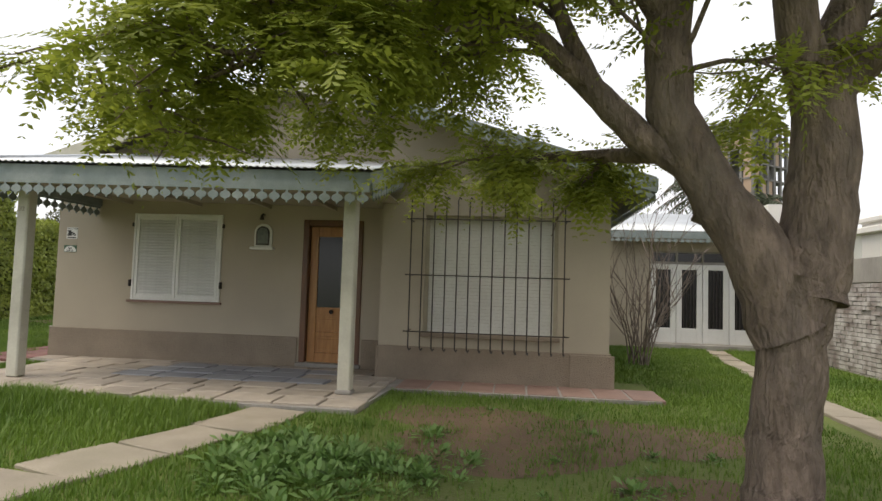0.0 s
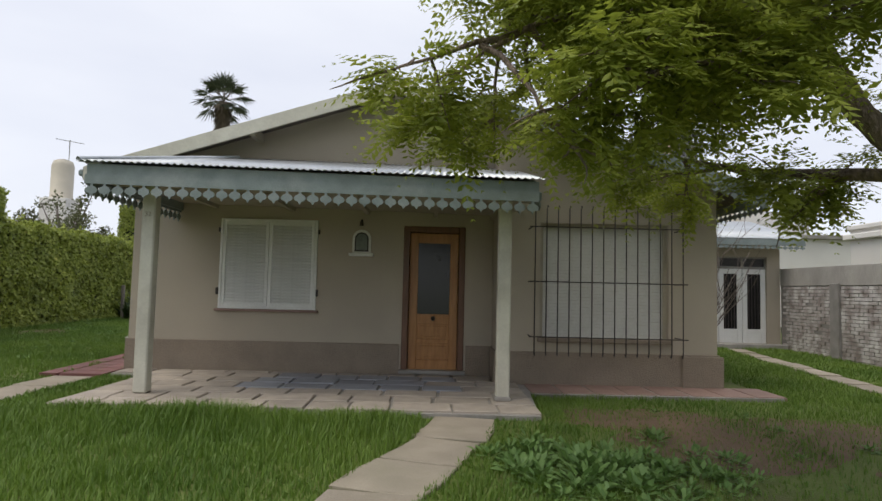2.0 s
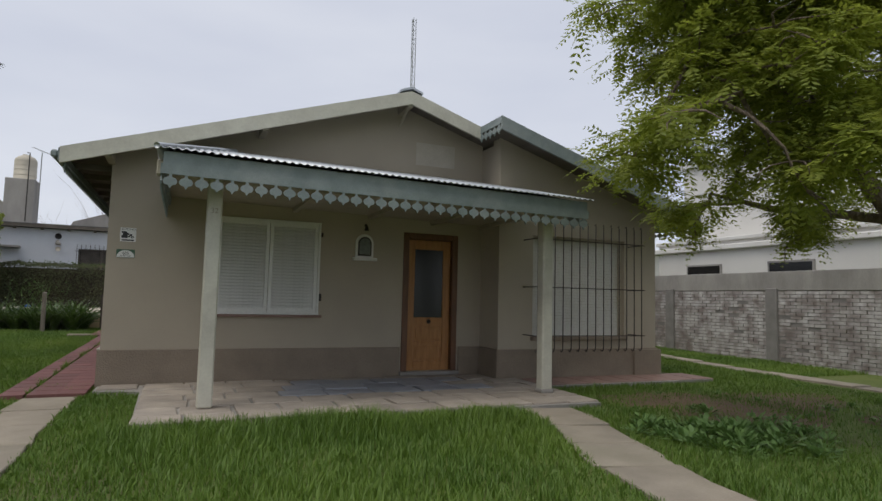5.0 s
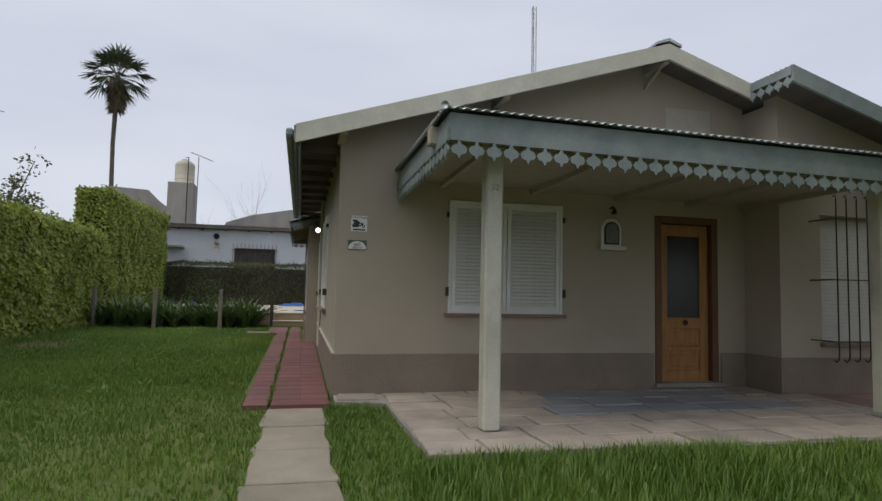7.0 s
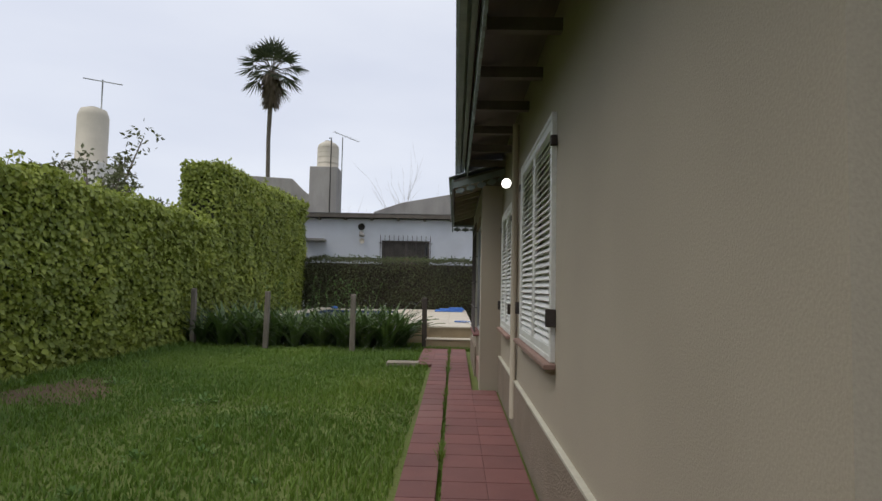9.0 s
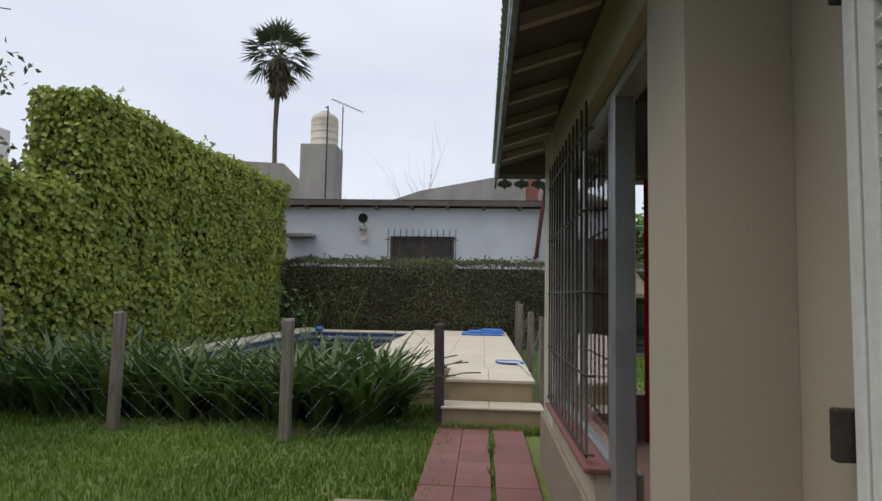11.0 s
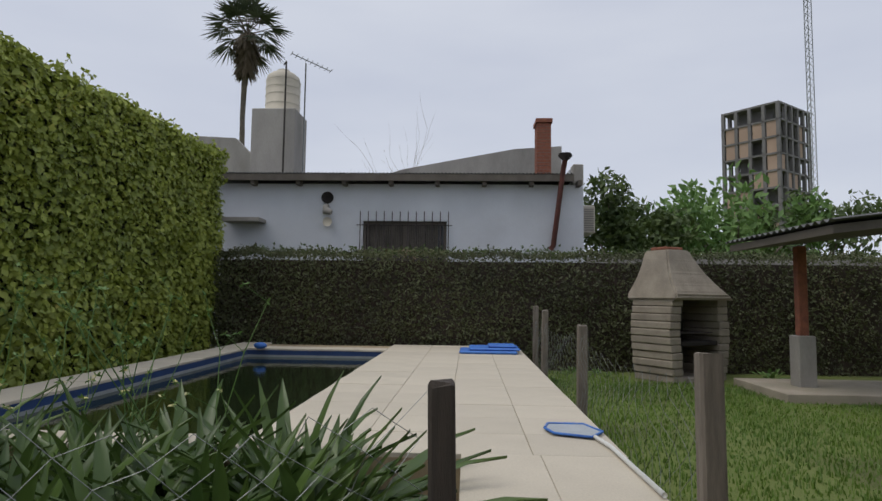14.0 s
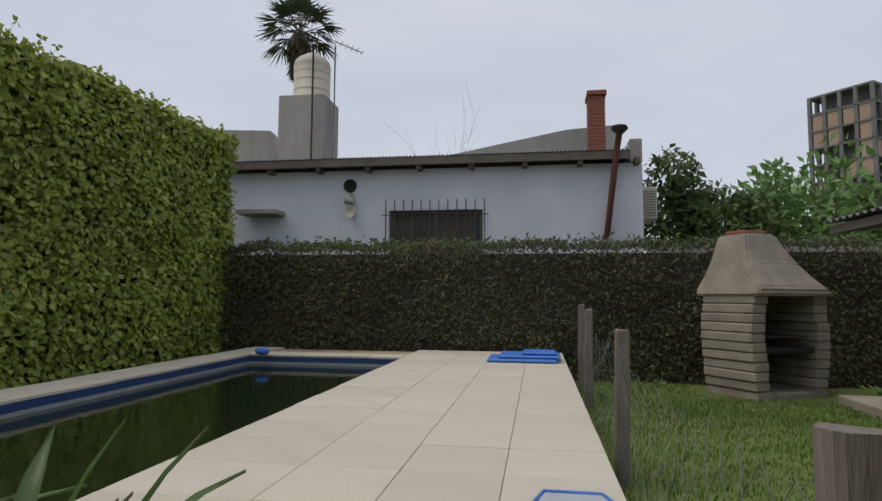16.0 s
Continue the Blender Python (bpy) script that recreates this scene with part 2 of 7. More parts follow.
M_INNER = mat("interior_plaster", (0.36, 0.31, 0.26), (0.3, 0.26, 0.22), 2, 0.9, 0.1)
M_GLASS = glass_mat("window_glass")
# Opaque door and window panes, painted with the darkness of the rooms behind.
M_DGLASS = mat("dark_room_pane", (0.01, 0.01, 0.011), (0.013, 0.013, 0.014), 3, 0.22, 0.02, fine=12)
M_SLAB = mat("worn_patio_stone", (0.44, 0.38, 0.315), (0.31, 0.27, 0.23), 3.2, 0.75, 0.35, fine=60, stain=(0.28, 0.25, 0.215), spread=0.12)
M_BLUESLAB = mat("blue_grey_slab", (0.3, 0.31, 0.34), (0.25, 0.26, 0.285), 3, 0.6, 0.3, fine=60, spread=0.1)
M_CONC = mat("path_concrete", (0.36, 0.31, 0.245), (0.27, 0.235, 0.185), 2.6, 0.9, 0.5, fine=70, stain=(0.24, 0.22, 0.16), spread=0.1)
M_GREYC = mat("old_concrete", (0.36, 0.34, 0.31), (0.25, 0.235, 0.215), 2.0, 0.92, 0.4, fine=40, stain=(0.17, 0.16, 0.15), stretch=(1, 1, 0.35))
M_RED = mat("red_tile", (0.2, 0.082, 0.074), (0.165, 0.068, 0.062), 3.2, 0.7, 0.25, fine=60, stain=(0.2, 0.1, 0.088), spread=0.14)
M_PINK = mat("pinkish_tile", (0.31, 0.2, 0.165), (0.26, 0.165, 0.135), 3, 0.75, 0.25, fine=60, spread=0.12)
M_DECK = mat("cream_deck_tile", (0.58, 0.52, 0.42), (0.52, 0.465, 0.375), 2.4, 0.75, 0.2, fine=80, stain=(0.5, 0.43, 0.33), spread=0.05)
M_STEP = mat("step_riser", (0.42, 0.33, 0.21), (0.36, 0.28, 0.18), 5, 0.85, 0.3, fine=50, stain=(0.25, 0.2, 0.13))
M_POOLBLUE = mat("blue_pool_wall", (0.035, 0.075, 0.2), (0.03, 0.06, 0.16), 3, 0.35, 0.05)
M_POOLPALE = mat("pale_pool_scum_line", (0.34, 0.36, 0.36), (0.27, 0.29, 0.29), 6, 0.5, 0.1)
M_WATER = mat("stale_green_water", (0.008, 0.016, 0.006), (0.014, 0.022, 0.008), 1.2, 0.06, 0.06, fine=7, bump_dist=0.03)
M_BLUEFOAM = mat("blue_plastic", (0.05, 0.15, 0.5), (0.06, 0.2, 0.58), 6, 0.6, 0.2)
M_BRICK = mat("red_brick", (0.29, 0.105, 0.06), (0.2, 0.075, 0.05), 11, 0.9, 0.4, fine=60)
M_WBRICK = mat("flaking_whitewash_brick", (0.6, 0.58, 0.56), (0.24, 0.2, 0.18), 4.4, 0.95, 0.6, fine=45, stain=(0.2, 0.165, 0.15))
M_MORTAR = mat("grey_mortar", (0.25, 0.235, 0.22), (0.19, 0.18, 0.165), 5, 0.95, 0.4, fine=60)
M_WHITEWALL = mat("whitewashed_wall", (0.66, 0.68, 0.72), (0.58, 0.6, 0.64), 1.2, 0.9, 0.2, fine=50, stain=(0.53, 0.54, 0.56))
M_NEIGH = mat("pale_neighbour_paint", (0.72, 0.7, 0.66), (0.66, 0.64, 0.6), 1, 0.9, 0.1)
M_RUST = mat("rusted_pipe", (0.13, 0.042, 0.032), (0.085, 0.032, 0.027), 8, 0.8, 0.3)
M_TANK = mat("beige_tank", (0.52, 0.47, 0.38), (0.46, 0.42, 0.34), 2, 0.6, 0.1)
M_POST = mat("weathered_post", (0.25, 0.215, 0.18), (0.16, 0.135, 0.11), 8, 0.9, 0.6, fine=60, stretch=(5, 5, 0.5), spread=0.15)
M_DPOST = mat("dark_wet_post", (0.085, 0.068, 0.055), (0.055, 0.045, 0.038), 8, 0.85, 0.6, fine=60, stretch=(5, 5, 0.5))
M_WIRE = mat("galvanised_wire", (0.3, 0.31, 0.3), (0.2, 0.21, 0.2), 20, 0.5, 0.0, metal=0.7)
M_CURTAIN = mat("red_curtain", (0.5, 0.035, 0.015), (0.36, 0.022, 0.012), 4, 0.9, 0.2, fine=120)
M_CURTAIN_THIN = leaf_mat("thin_red_curtain", (0.55, 0.06, 0.018), (0.66, 0.1, 0.03), rough=0.9, through_light=0.6)
M_ALU = mat("aluminium_frame", (0.42, 0.43, 0.45), (0.34, 0.35, 0.37), 5, 0.4, 0.05, metal=0.6)
M_BBQ = mat("cast_concrete_grill", (0.34, 0.295, 0.235), (0.24, 0.205, 0.165), 4, 0.9, 0.5, fine=40, stain=(0.2, 0.175, 0.15), spread=0.1)
M_SOOT = mat("soot", (0.015, 0.013, 0.012), (0.025, 0.02, 0.018), 6, 0.95, 0.3)
M_BARK = mat("rough_bark", (0.27, 0.205, 0.16), (0.12, 0.09, 0.07), 9, 0.95, 1.0, fine=26, stretch=(1.5, 1.5, 0.45), bump_dist=0.06, stain=(0.16, 0.13, 0.105))
M_TWIG = mat("bare_twigs", (0.2, 0.16, 0.135), (0.14, 0.11, 0.095), 9, 0.9, 0.2)
M_PALMTRUNK = mat("palm_trunk", (0.15, 0.125, 0.1), (0.1, 0.085, 0.07), 4, 0.95, 0.3)
M_RAWC = mat("raw_concrete_frame", (0.19, 0.18, 0.18), (0.14, 0.135, 0.13), 0.3, 0.9, 0.0)
M_TOWERBRICK = mat("tower_infill", (0.4, 0.29, 0.22), (0.34, 0.24, 0.18), 0.3, 0.9, 0.0)
M_BLACK = mat("black_print", (0.02, 0.02, 0.02), (0.03, 0.03, 0.03), 5, 0.6, 0.0)
M_PGREEN = mat("green_print", (0.05, 0.12, 0.07), (0.04, 0.1, 0.06), 5, 0.5, 0.0)
L_IVY = leaf_mat("ivy_leaves", (0.15, 0.2, 0.03), (0.37, 0.42, 0.07), (0.47, 0.42, 0.09))
L_DARKH = leaf_mat("dark_hedge_leaves", (0.06, 0.066, 0.034), (0.14, 0.155, 0.062), (0.26, 0.17, 0.125), patch=0.6, patch_scale=0.7)
L_TREE = leaf_mat("feathery_leaves", (0.17, 0.22, 0.032), (0.36, 0.4, 0.062), (0.54, 0.46, 0.075), through_light=0.5)
L_PALM = leaf_mat("palm_leaves", (0.035, 0.05, 0.026), (0.07, 0.085, 0.045))
L_DEADPALM = leaf_mat("dead_palm_leaves", (0.11, 0.085, 0.055), (0.17, 0.13, 0.085))
L_GRASS = leaf_mat("grass_blades", (0.07, 0.15, 0.02), (0.19, 0.29, 0.045), (0.33, 0.33, 0.11), rough=0.5, through_light=0.3, patch=0.62, patch_scale=0.55)
L_WEED = leaf_mat("weed_leaves", (0.085, 0.18, 0.04), (0.2, 0.32, 0.09))
L_STRAP = leaf_mat("strap_leaves", (0.035, 0.075, 0.02), (0.12, 0.19, 0.045), (0.26, 0.24, 0.05), rough=0.35)
L_BUSH = leaf_mat("far_tree_leaves", (0.04, 0.07, 0.02), (0.12, 0.17, 0.045))
# Near-black fill: the shade deep between ivy leaves is put into the colour.
L_HEDGEFILL = mat("shaded_hedge_core", (0.03, 0.035, 0.014), (0.022, 0.024, 0.012), 5, 0.95, 0.4)
L_DHFILL = mat("hedge_stems", (0.05, 0.042, 0.03), (0.065, 0.046, 0.036), 5, 0.95, 0.4)


def ground_mat():
    """Lawn soil: green thatch, with bare brown earth where the noise and the tree's shade thin it."""
    m = mat("lawn_soil", (0.11, 0.15, 0.03), (0.14, 0.17, 0.042), 1.6, 0.95, 0.6, fine=40, stain=(0.085, 0.085, 0.032), bump_dist=0.03)
    return m


M_LAWN = ground_mat()
M_SOIL = mat("bare_soil", (0.17, 0.11, 0.066), (0.125, 0.082, 0.05), 2.5, 0.95, 0.7, fine=50, stain=(0.17, 0.12, 0.075), bump_dist=0.02)


# ---- builders
def mesh_ob(name, bm, material, parent=None, smooth=False):
    me = bpy.data.meshes.new(name)
    bm.normal_update()
    bm.to_mesh(me)
    bm.free()
    mats = material if isinstance(material, (list, tuple)) else [material]
    for q in mats:
        me.materials.append(q)
    if smooth:
        for f in me.polygons:
            f.use_smooth = True
    ob = new(name, me)
    ob.parent = parent
    return ob


def empty(name, label, category, group="", at=(0, 0, 0)):
    ob = new(name)
    ob.location = at
    return tagged(ob, label, category, group)


def add_box(bm, x0, x1, y0, y1, z0, z1, bevel=0.0, turn=None):
    m = Matrix.Translation(((x0 + x1) / 2, (y0 + y1) / 2, (z0 + z1) / 2))
    if turn:
        m = m @ turn
    vs = bmesh.ops.create_cube(bm, size=1, matrix=m @ Matrix.Diagonal((abs(x1 - x0), abs(y1 - y0), abs(z1 - z0), 1)))["verts"]
    if bevel:
        es = list({e for v in vs for e in v.link_edges})
        bmesh.ops.bevel(bm, geom=es, offset=bevel, segments=1, affect="EDGES")


def boxes(name, items, material, parent=None, bevel=0.0):
    bm = bmesh.new()
    for it in items:
        add_box(bm, *it, bevel=bevel)
    return mesh_ob(name, bm, material, parent)


def add_tube(bm, pts, radii, sides=8, cap=True):
    """A tube along points, with a radius at each."""
    rings = []
    up = Vector((0.31, 0.17, 0.93))
    for i, q in enumerate(pts):
        q = Vector(q)
        d = Vector(pts[min(i + 1, len(pts) - 1)]) - Vector(pts[max(i - 1, 0)])
        d.normalize()
        a = d.cross(up)
        if a.length < 0.1:
            a = d.cross(Vector((1, 0, 0)))
        a.normalize()
        b = d.cross(a)
        r = radii[i] if isinstance(radii, (list, tuple)) else radii
        rings.append([bm.verts.new(q + (a * math.cos(s) + b * math.sin(s)) * r) for s in (2 * math.pi * j / sides for j in range(sides))])
    for r0, r1 in zip(rings, rings[1:]):
        for j in range(sides):
            bm.faces.new((r0[j], r0[(j + 1) % sides], r1[(j + 1) % sides], r1[j]))
    if cap:
        bm.faces.new(rings[0])
        bm.faces.new(list(reversed(rings[-1])))


def tube(name, pts, radii, material, parent=None, sides=8):
    bm = bmesh.new()
    add_tube(bm, pts, radii, sides)
    return mesh_ob(name, bm, material, parent, smooth=True)


def prism(name, outline, axis, a, b, material, parent=None):
    """An outline of 2D points carried from a to b along an axis: x (points y, z), y (points x, z) or z (points x, y)."""
    bm = bmesh.new()
    add_prism(bm, outline, axis, a, b)
    return mesh_ob(name, bm, material, parent)


def add_prism(bm, outline, axis, a, b):
    def at(u, v, w):
        return (w, u, v) if axis == "x" else (u, w, v) if axis == "y" else (u, v, w)
    lo = [bm.verts.new(at(u, v, a)) for u, v in outline]
    hi = [bm.verts.new(at(u, v, b)) for u, v in outline]
    n = len(outline)
    new_faces = [bm.faces.new(lo), bm.faces.new(list(reversed(hi)))]
    for i in range(n):
        new_faces.append(bm.faces.new((lo[(i + 1) % n], lo[i], hi[i], hi[(i + 1) % n])))
    bmesh.ops.recalc_face_normals(bm, faces=new_faces)


def raw_mesh(name, verts, faces, material, parent=None):
    me = bpy.data.meshes.new(name)
    verts = np.asarray(verts, dtype=np.float32)
    faces = np.asarray(faces, dtype=np.int32)
    k = faces.shape[1]
    me.vertices.add(len(verts))
    me.vertices.foreach_set("co", verts.ravel())
    me.loops.add(faces.size)
    me.loops.foreach_set("vertex_index", faces.ravel())
    me.polygons.add(len(faces))
    me.polygons.foreach_set("loop_start", np.arange(0, faces.size, k, dtype=np.int32))
    me.polygons.foreach_set("loop_total", np.full(len(faces), k, dtype=np.int32))
    me.update(calc_edges=True)
    me.validate()
    me.materials.append(material)
    ob = new(name, me)
    ob.parent = parent
    return ob


def leaves(name, at, along, side, length, width, material, parent=None, droop=0.0):
    """Many leaves, each two triangles folded on the mid-rib: base points, directions, side directions, lengths and widths (arrays)."""
    n = len(at)
    length, width = np.broadcast_to(length, n)[:, None], np.broadcast_to(width, n)[:, None]
    nor = np.cross(along, side)
    mid = at + along * length * 0.45
    tip = at + along * length + np.array([0, 0, -1.0]) * droop * length
    v = np.stack([at, mid + side * width / 2 + nor * width * 0.18, tip, mid - side * width / 2 + nor * width * 0.18], 1).reshape(-1, 3)
    i = np.arange(n)[:, None] * 4
    f = np.concatenate([i + [0, 1, 2], i + [0, 2, 3]], 1).reshape(-1, 3)
    return raw_mesh(name, v, f, material, parent)


def unit(a):
    return a / np.maximum(np.linalg.norm(a, axis=1, keepdims=True), 1e-9)


def leaf_frames(rng, n, facing, wild=0.7, down=0.5):
    """Leaf directions lying roughly across the facing direction, hanging a little."""
    nor = unit(np.broadcast_to(facing, (n, 3)) + rng.normal(0, wild, (n, 3)))
    d = rng.normal(0, 1, (n, 3))
    d[:, 2] -= down
    d = unit(d - nor * (d * nor).sum(1, keepdims=True))
    return d, np.cross(nor, d)


def g(y):
    """The ground's height: level in front of the house, rising beside it."""
    return -0.07 + 0.09 * min(max((y - 8.0) / 10.0, 0), 1)


def g_np(y):
    return -0.07 + 0.09 * np.clip((y - 8.0) / 10.0, 0, 1)


def scallop(bm, length, drop, unit_w=0.14, thick=0.022):
    """A fretwork valance along +x from 0 to length, hanging from z 0 to -drop, in the xz plane."""
    n = max(1, round(length / unit_w))
    w = length / n
    band = drop * 0.42
    add_box(bm, 0, length, 0, thick, -band, 0)
    for i in range(n):
        c = (i + 0.5) * w
        out = [(c - 0.1 * w, -band), (c - 0.1 * w, -band - 0.1 * drop), (c - 0.34 * w, -band - 0.16 * drop), (c - 0.46 * w, -band - 0.28 * drop), (c - 0.36 * w, -band - 0.4 * drop),
               (c - 0.12 * w, -band - 0.44 * drop), (c, -drop), (c + 0.12 * w, -band - 0.44 * drop), (c + 0.36 * w, -band - 0.4 * drop), (c + 0.46 * w, -band - 0.28 * drop),
               (c + 0.34 * w, -band - 0.16 * drop), (c + 0.1 * w, -band - 0.1 * drop), (c + 0.1 * w, -band)]
        add_prism(bm, out, "y", 0.002, thick - 0.002)


def valance(name, a, b, drop, parent, material=None):
    """The fretwork from point a to point b."""
    a, b = Vector(a), Vector(b)
    d = b - a
    bm = bmesh.new()
    scallop(bm, d.length, drop)
    yaw, pitch = math.atan2(d.y, d.x), math.atan2(d.z, math.hypot(d.x, d.y))
    bmesh.ops.transform(bm, matrix=Matrix.Translation(a) @ Matrix.Rotation(yaw, 4, "Z") @ Matrix.Rotation(-pitch, 4, "Y"), verts=bm.verts)
    return mesh_ob(name, bm, material or M_TRIM, parent)


def corrugated(name, p00, p10, p01, material, parent, pitch=0.076, depth=0.018, thick=0.004, cut=None):
    """A corrugated sheet: from p00 the waves run side by side to p10, each wave straight from p00 towards p01."""
    p00, p10, p01 = Vector(p00), Vector(p10), Vector(p01)
    u, v = p10 - p00, p01 - p00
    nor = u.cross(v).normalized()
    if nor.z < 0:
        nor = -nor
    n = max(2, round(u.length / pitch)) * 6
    verts, faces = [], []
    for i in range(n + 1):
        h = depth * 0.5 * math.sin(2 * math.pi * i / 6)
        for w in (0, 1):
            far = v * (w * (cut(i / n) if cut else 1))
            verts.append(p00 + u * (i / n) + far + nor * (h + depth))
            verts.append(p00 + u * (i / n) + far + nor * (h + depth - thick))
    for i in range(n):
        a, b = i * 4, i * 4 + 4
        faces += [(a, b, b + 2, a + 2), (a + 1, a + 3, b + 3, b + 1), (a, a + 1, b + 1, b), (a + 2, b + 2, b + 3, a + 3)]
    return raw_mesh(name, [tuple(q) for q in verts], faces, material, parent)


def text_part(name, words, size, m, material, parent):
    cu = bpy.data.curves.new(name, "FONT")
    cu.body, cu.size, cu.align_x, cu.extrude = words, size, "CENTER", 0.001
    cu.materials.append(material)
    ob = new(name, cu)
    ob.matrix_world = m
    ob.parent = parent
    return ob


# ---- ground
def build_ground():
    bm = bmesh.new()
    xs = [-400, -60, -14, -12, -9, -7.2, -6.3, -3, 0, 3, 7, 14, 60, 400]
    ys = [-300, -40, -4, 0, 4, 8, 10, 12, 14, 16, 18, 20, 24, 28, 40, 80, 500]
    grid = [[bm.verts.new((x, y, g(y))) for x in xs] for y in ys]
    for j in range(len(ys) - 1):
        for i in range(len(xs) - 1):
            bm.faces.new((grid[j][i], grid[j][i + 1], grid[j + 1][i + 1], grid[j + 1][i]))
    ob = mesh_ob("ground", bm, M_LAWN)
    return tagged(ob, "uneven green lawn with worn patches of bare soil", "ground", kind="structure")


ground = build_ground()


def soil_patch(cx, cy, rx, ry, seed, label):
    """A bare, ragged patch of earth lying on the lawn."""
    rng = random.Random(seed)
    bm = bmesh.new()
    mid = bm.verts.new((cx, cy, g(cy) + 0.02))
    rim = []
    for i in range(40):
        a = 2 * math.pi * i / 40
        r = 0.8 + 0.2 * math.sin(3 * a + seed) + rng.uniform(-0.09, 0.09)
        x, y = cx + rx * r * math.cos(a), cy + ry * r * math.sin(a)
        rim.append(bm.verts.new((x, y, g(y) + 0.004)))
    for i in range(40):
        bm.faces.new((mid, rim[i], rim[(i + 1) % 40]))
    return tagged(mesh_ob("soil_patch", bm, M_SOIL), label, "soil", kind="structure")


soil_patch(1.1, 5.7, 2.0, 1.35, 1, "bare brown earth with fallen straw under the tree")
soil_patch(2.3, 3.8, 1.2, 1.0, 2, "bare brown earth with fallen straw under the tree")
soil_patch(-9.5, 20.1, 2.2, 0.9, 5, "dark damp earth under the strap-leaved bed")
soil_patch(-11.2, 14.6, 0.8, 1.0, 3, "bare brown earth at the foot of the ivy hedge")


def slab_piece(name, outline, z0, z1, material, parent):
    """One paving piece with its own edges."""
    bm = bmesh.new()
    add_prism(bm, outline, "z", z0, z1)
    top = [e for e in bm.edges if all(v.co.z > z1 - 1e-5 for v in e.verts)]
    bmesh.ops.bevel(bm, geom=top, offset=0.008, segments=1, affect="EDGES")
    return mesh_ob(name, bm, material, parent)


def jag(rng, x0, x1, y0, y1, j=0.03):
    return [(x0 + rng.uniform(0, j), y0 + rng.uniform(0, j)), ((x0 + x1) / 2, y0 + rng.uniform(0, j)), (x1 - rng.uniform(0, j), y0 + rng.uniform(0, j)),
            (x1 - rng.uniform(0, j), y1 - rng.uniform(0, j)), (x0 + rng.uniform(0, j), y1 - rng.uniform(0, j))]


def build_patio():
    base = prism("patio", [(-5.66, 6.2), (-0.7, 6.08), (-0.6, 7.4), (2.55, 7.45), (2.62, 8.2), (-1.0, 8.2), (-1.0, 8.78), (-6.2, 8.78), (-6.2, 8.35), (-5.7, 8.2)], "z", -0.12, -0.022, M_GREYC)
    tagged(base, "worn stone-tiled front porch floor with cracked edges", "patio", kind="structure")
    rng = random.Random(4)
    y = 6.15
    while y < 8.7:
        h = 0.4 if y < 8.2 else 8.76 - y
        x = -5.68
        while x < -0.72:
            w = min(rng.uniform(0.4, 0.66), -0.66 - x)
            if w < 0.14:
                break
            blue = -4.5 < x < -1.9 and 7.3 < y < 8.3
            slab_piece("tile", jag(rng, x, x + w - 0.012, y, y + h - 0.012, 0.02), -0.06, rng.uniform(-0.006, 0.006), M_BLUESLAB if blue else M_SLAB, base)
            x += w
        y += h
    x = -0.58
    while x < 2.5:
        slab_piece("tile", jag(rng, x, x + 0.39, 7.47, 8.17, 0.015), -0.06, -0.012, M_PINK, base)
        x += 0.4
    slab_piece("tile", jag(rng, -6.18, -5.72, 8.38, 8.76), -0.06, -0.002, M_SLAB, base)


build_patio()


def build_path(name, label, line, width, step, material, seed, lift=0.03):
    """A garden path of separate slabs along a line of points."""
    rng = random.Random(seed)
    root = empty(name, label, "path")
    tagged(root, kind="structure")
    pts = [Vector((*q, 0)) for q in line]
    for a, b in zip(pts, pts[1:]):
        d = (b - a)
        n = max(1, round(d.length / step))
        t, s = d.normalized(), Vector((-d.y, d.x, 0)).normalized()
        for i in range(n):
            p, q = a + d * (i / n) + t * 0.022, a + d * ((i + 1) / n) - t * 0.022
            w = width / 2
            out = []
            for c, k in ((p, -w), (p, 0), (p, w), ((p + q) / 2, w), (q, w), (q, 0), (q, -w), ((p + q) / 2, -w)):
                v = c + s * (k + rng.uniform(-0.035, 0.035)) + t * rng.uniform(-0.01, 0.01)
                out.append((v.x, v.y))
            zz = g((p.y + q.y) / 2) + lift + rng.uniform(-0.008, 0.008)
            slab_piece("slab", out, zz - 0.07, zz, material, root)


build_path("front_path", "cracked concrete slab path crossing the front lawn to the porch", [(-2.5, 2.0), (-2.15, 3.8), (-1.65, 5.2), (-1.45, 6.1)], 0.62, 0.85, M_CONC, 5)
build_path("side_path", "cracked concrete slab path running toward the red side walk", [(-6.45, 1.2), (-6.6, 5.0), (-6.6, 8.2)], 0.56, 0.8, M_CONC, 6)
build_path("yard_path", "narrow concrete strip through the grass beside the house", [(4.3, 4.5), (4.55, 9.0), (5.2, 14.0)], 0.4, 0.9, M_CONC, 7)


def build_red_walk():
    root = empty("red_walk", "red tiled side walk along the house wall", "path")
    tagged(root, kind="structure")
    me = {}
    y = 8.24
    while y < 19.5:
        for i, (x0, x1) in enumerate(((-7.1, -6.86), (-6.83, -6.545), (-6.545, -6.26))):
            if i == 2 and y > 14.9:
                if y < 17.0:
                    continue
                x0, x1 = -7.34, -7.102
            zz = g(y + 0.15) + 0.045
            bm = bmesh.new()
            add_box(bm, x0 + 0.001, x1 - 0.001, y + 0.001, y + 0.2993, -0.06, 0.0, bevel=0.0012)
            ob = mesh_ob("tile", bm, M_RED, root)
            ob.location = (0, 0, zz)
        y += 0.3


# ---- house
house = empty("house", "single-storey beige rendered house with corrugated roof and fretwork trim", "house")
SIDE, FRONT, BAY, BAYX, RIGHT = -6.2, 8.78, 8.18, -0.95, 2.06
BACK = 15.4


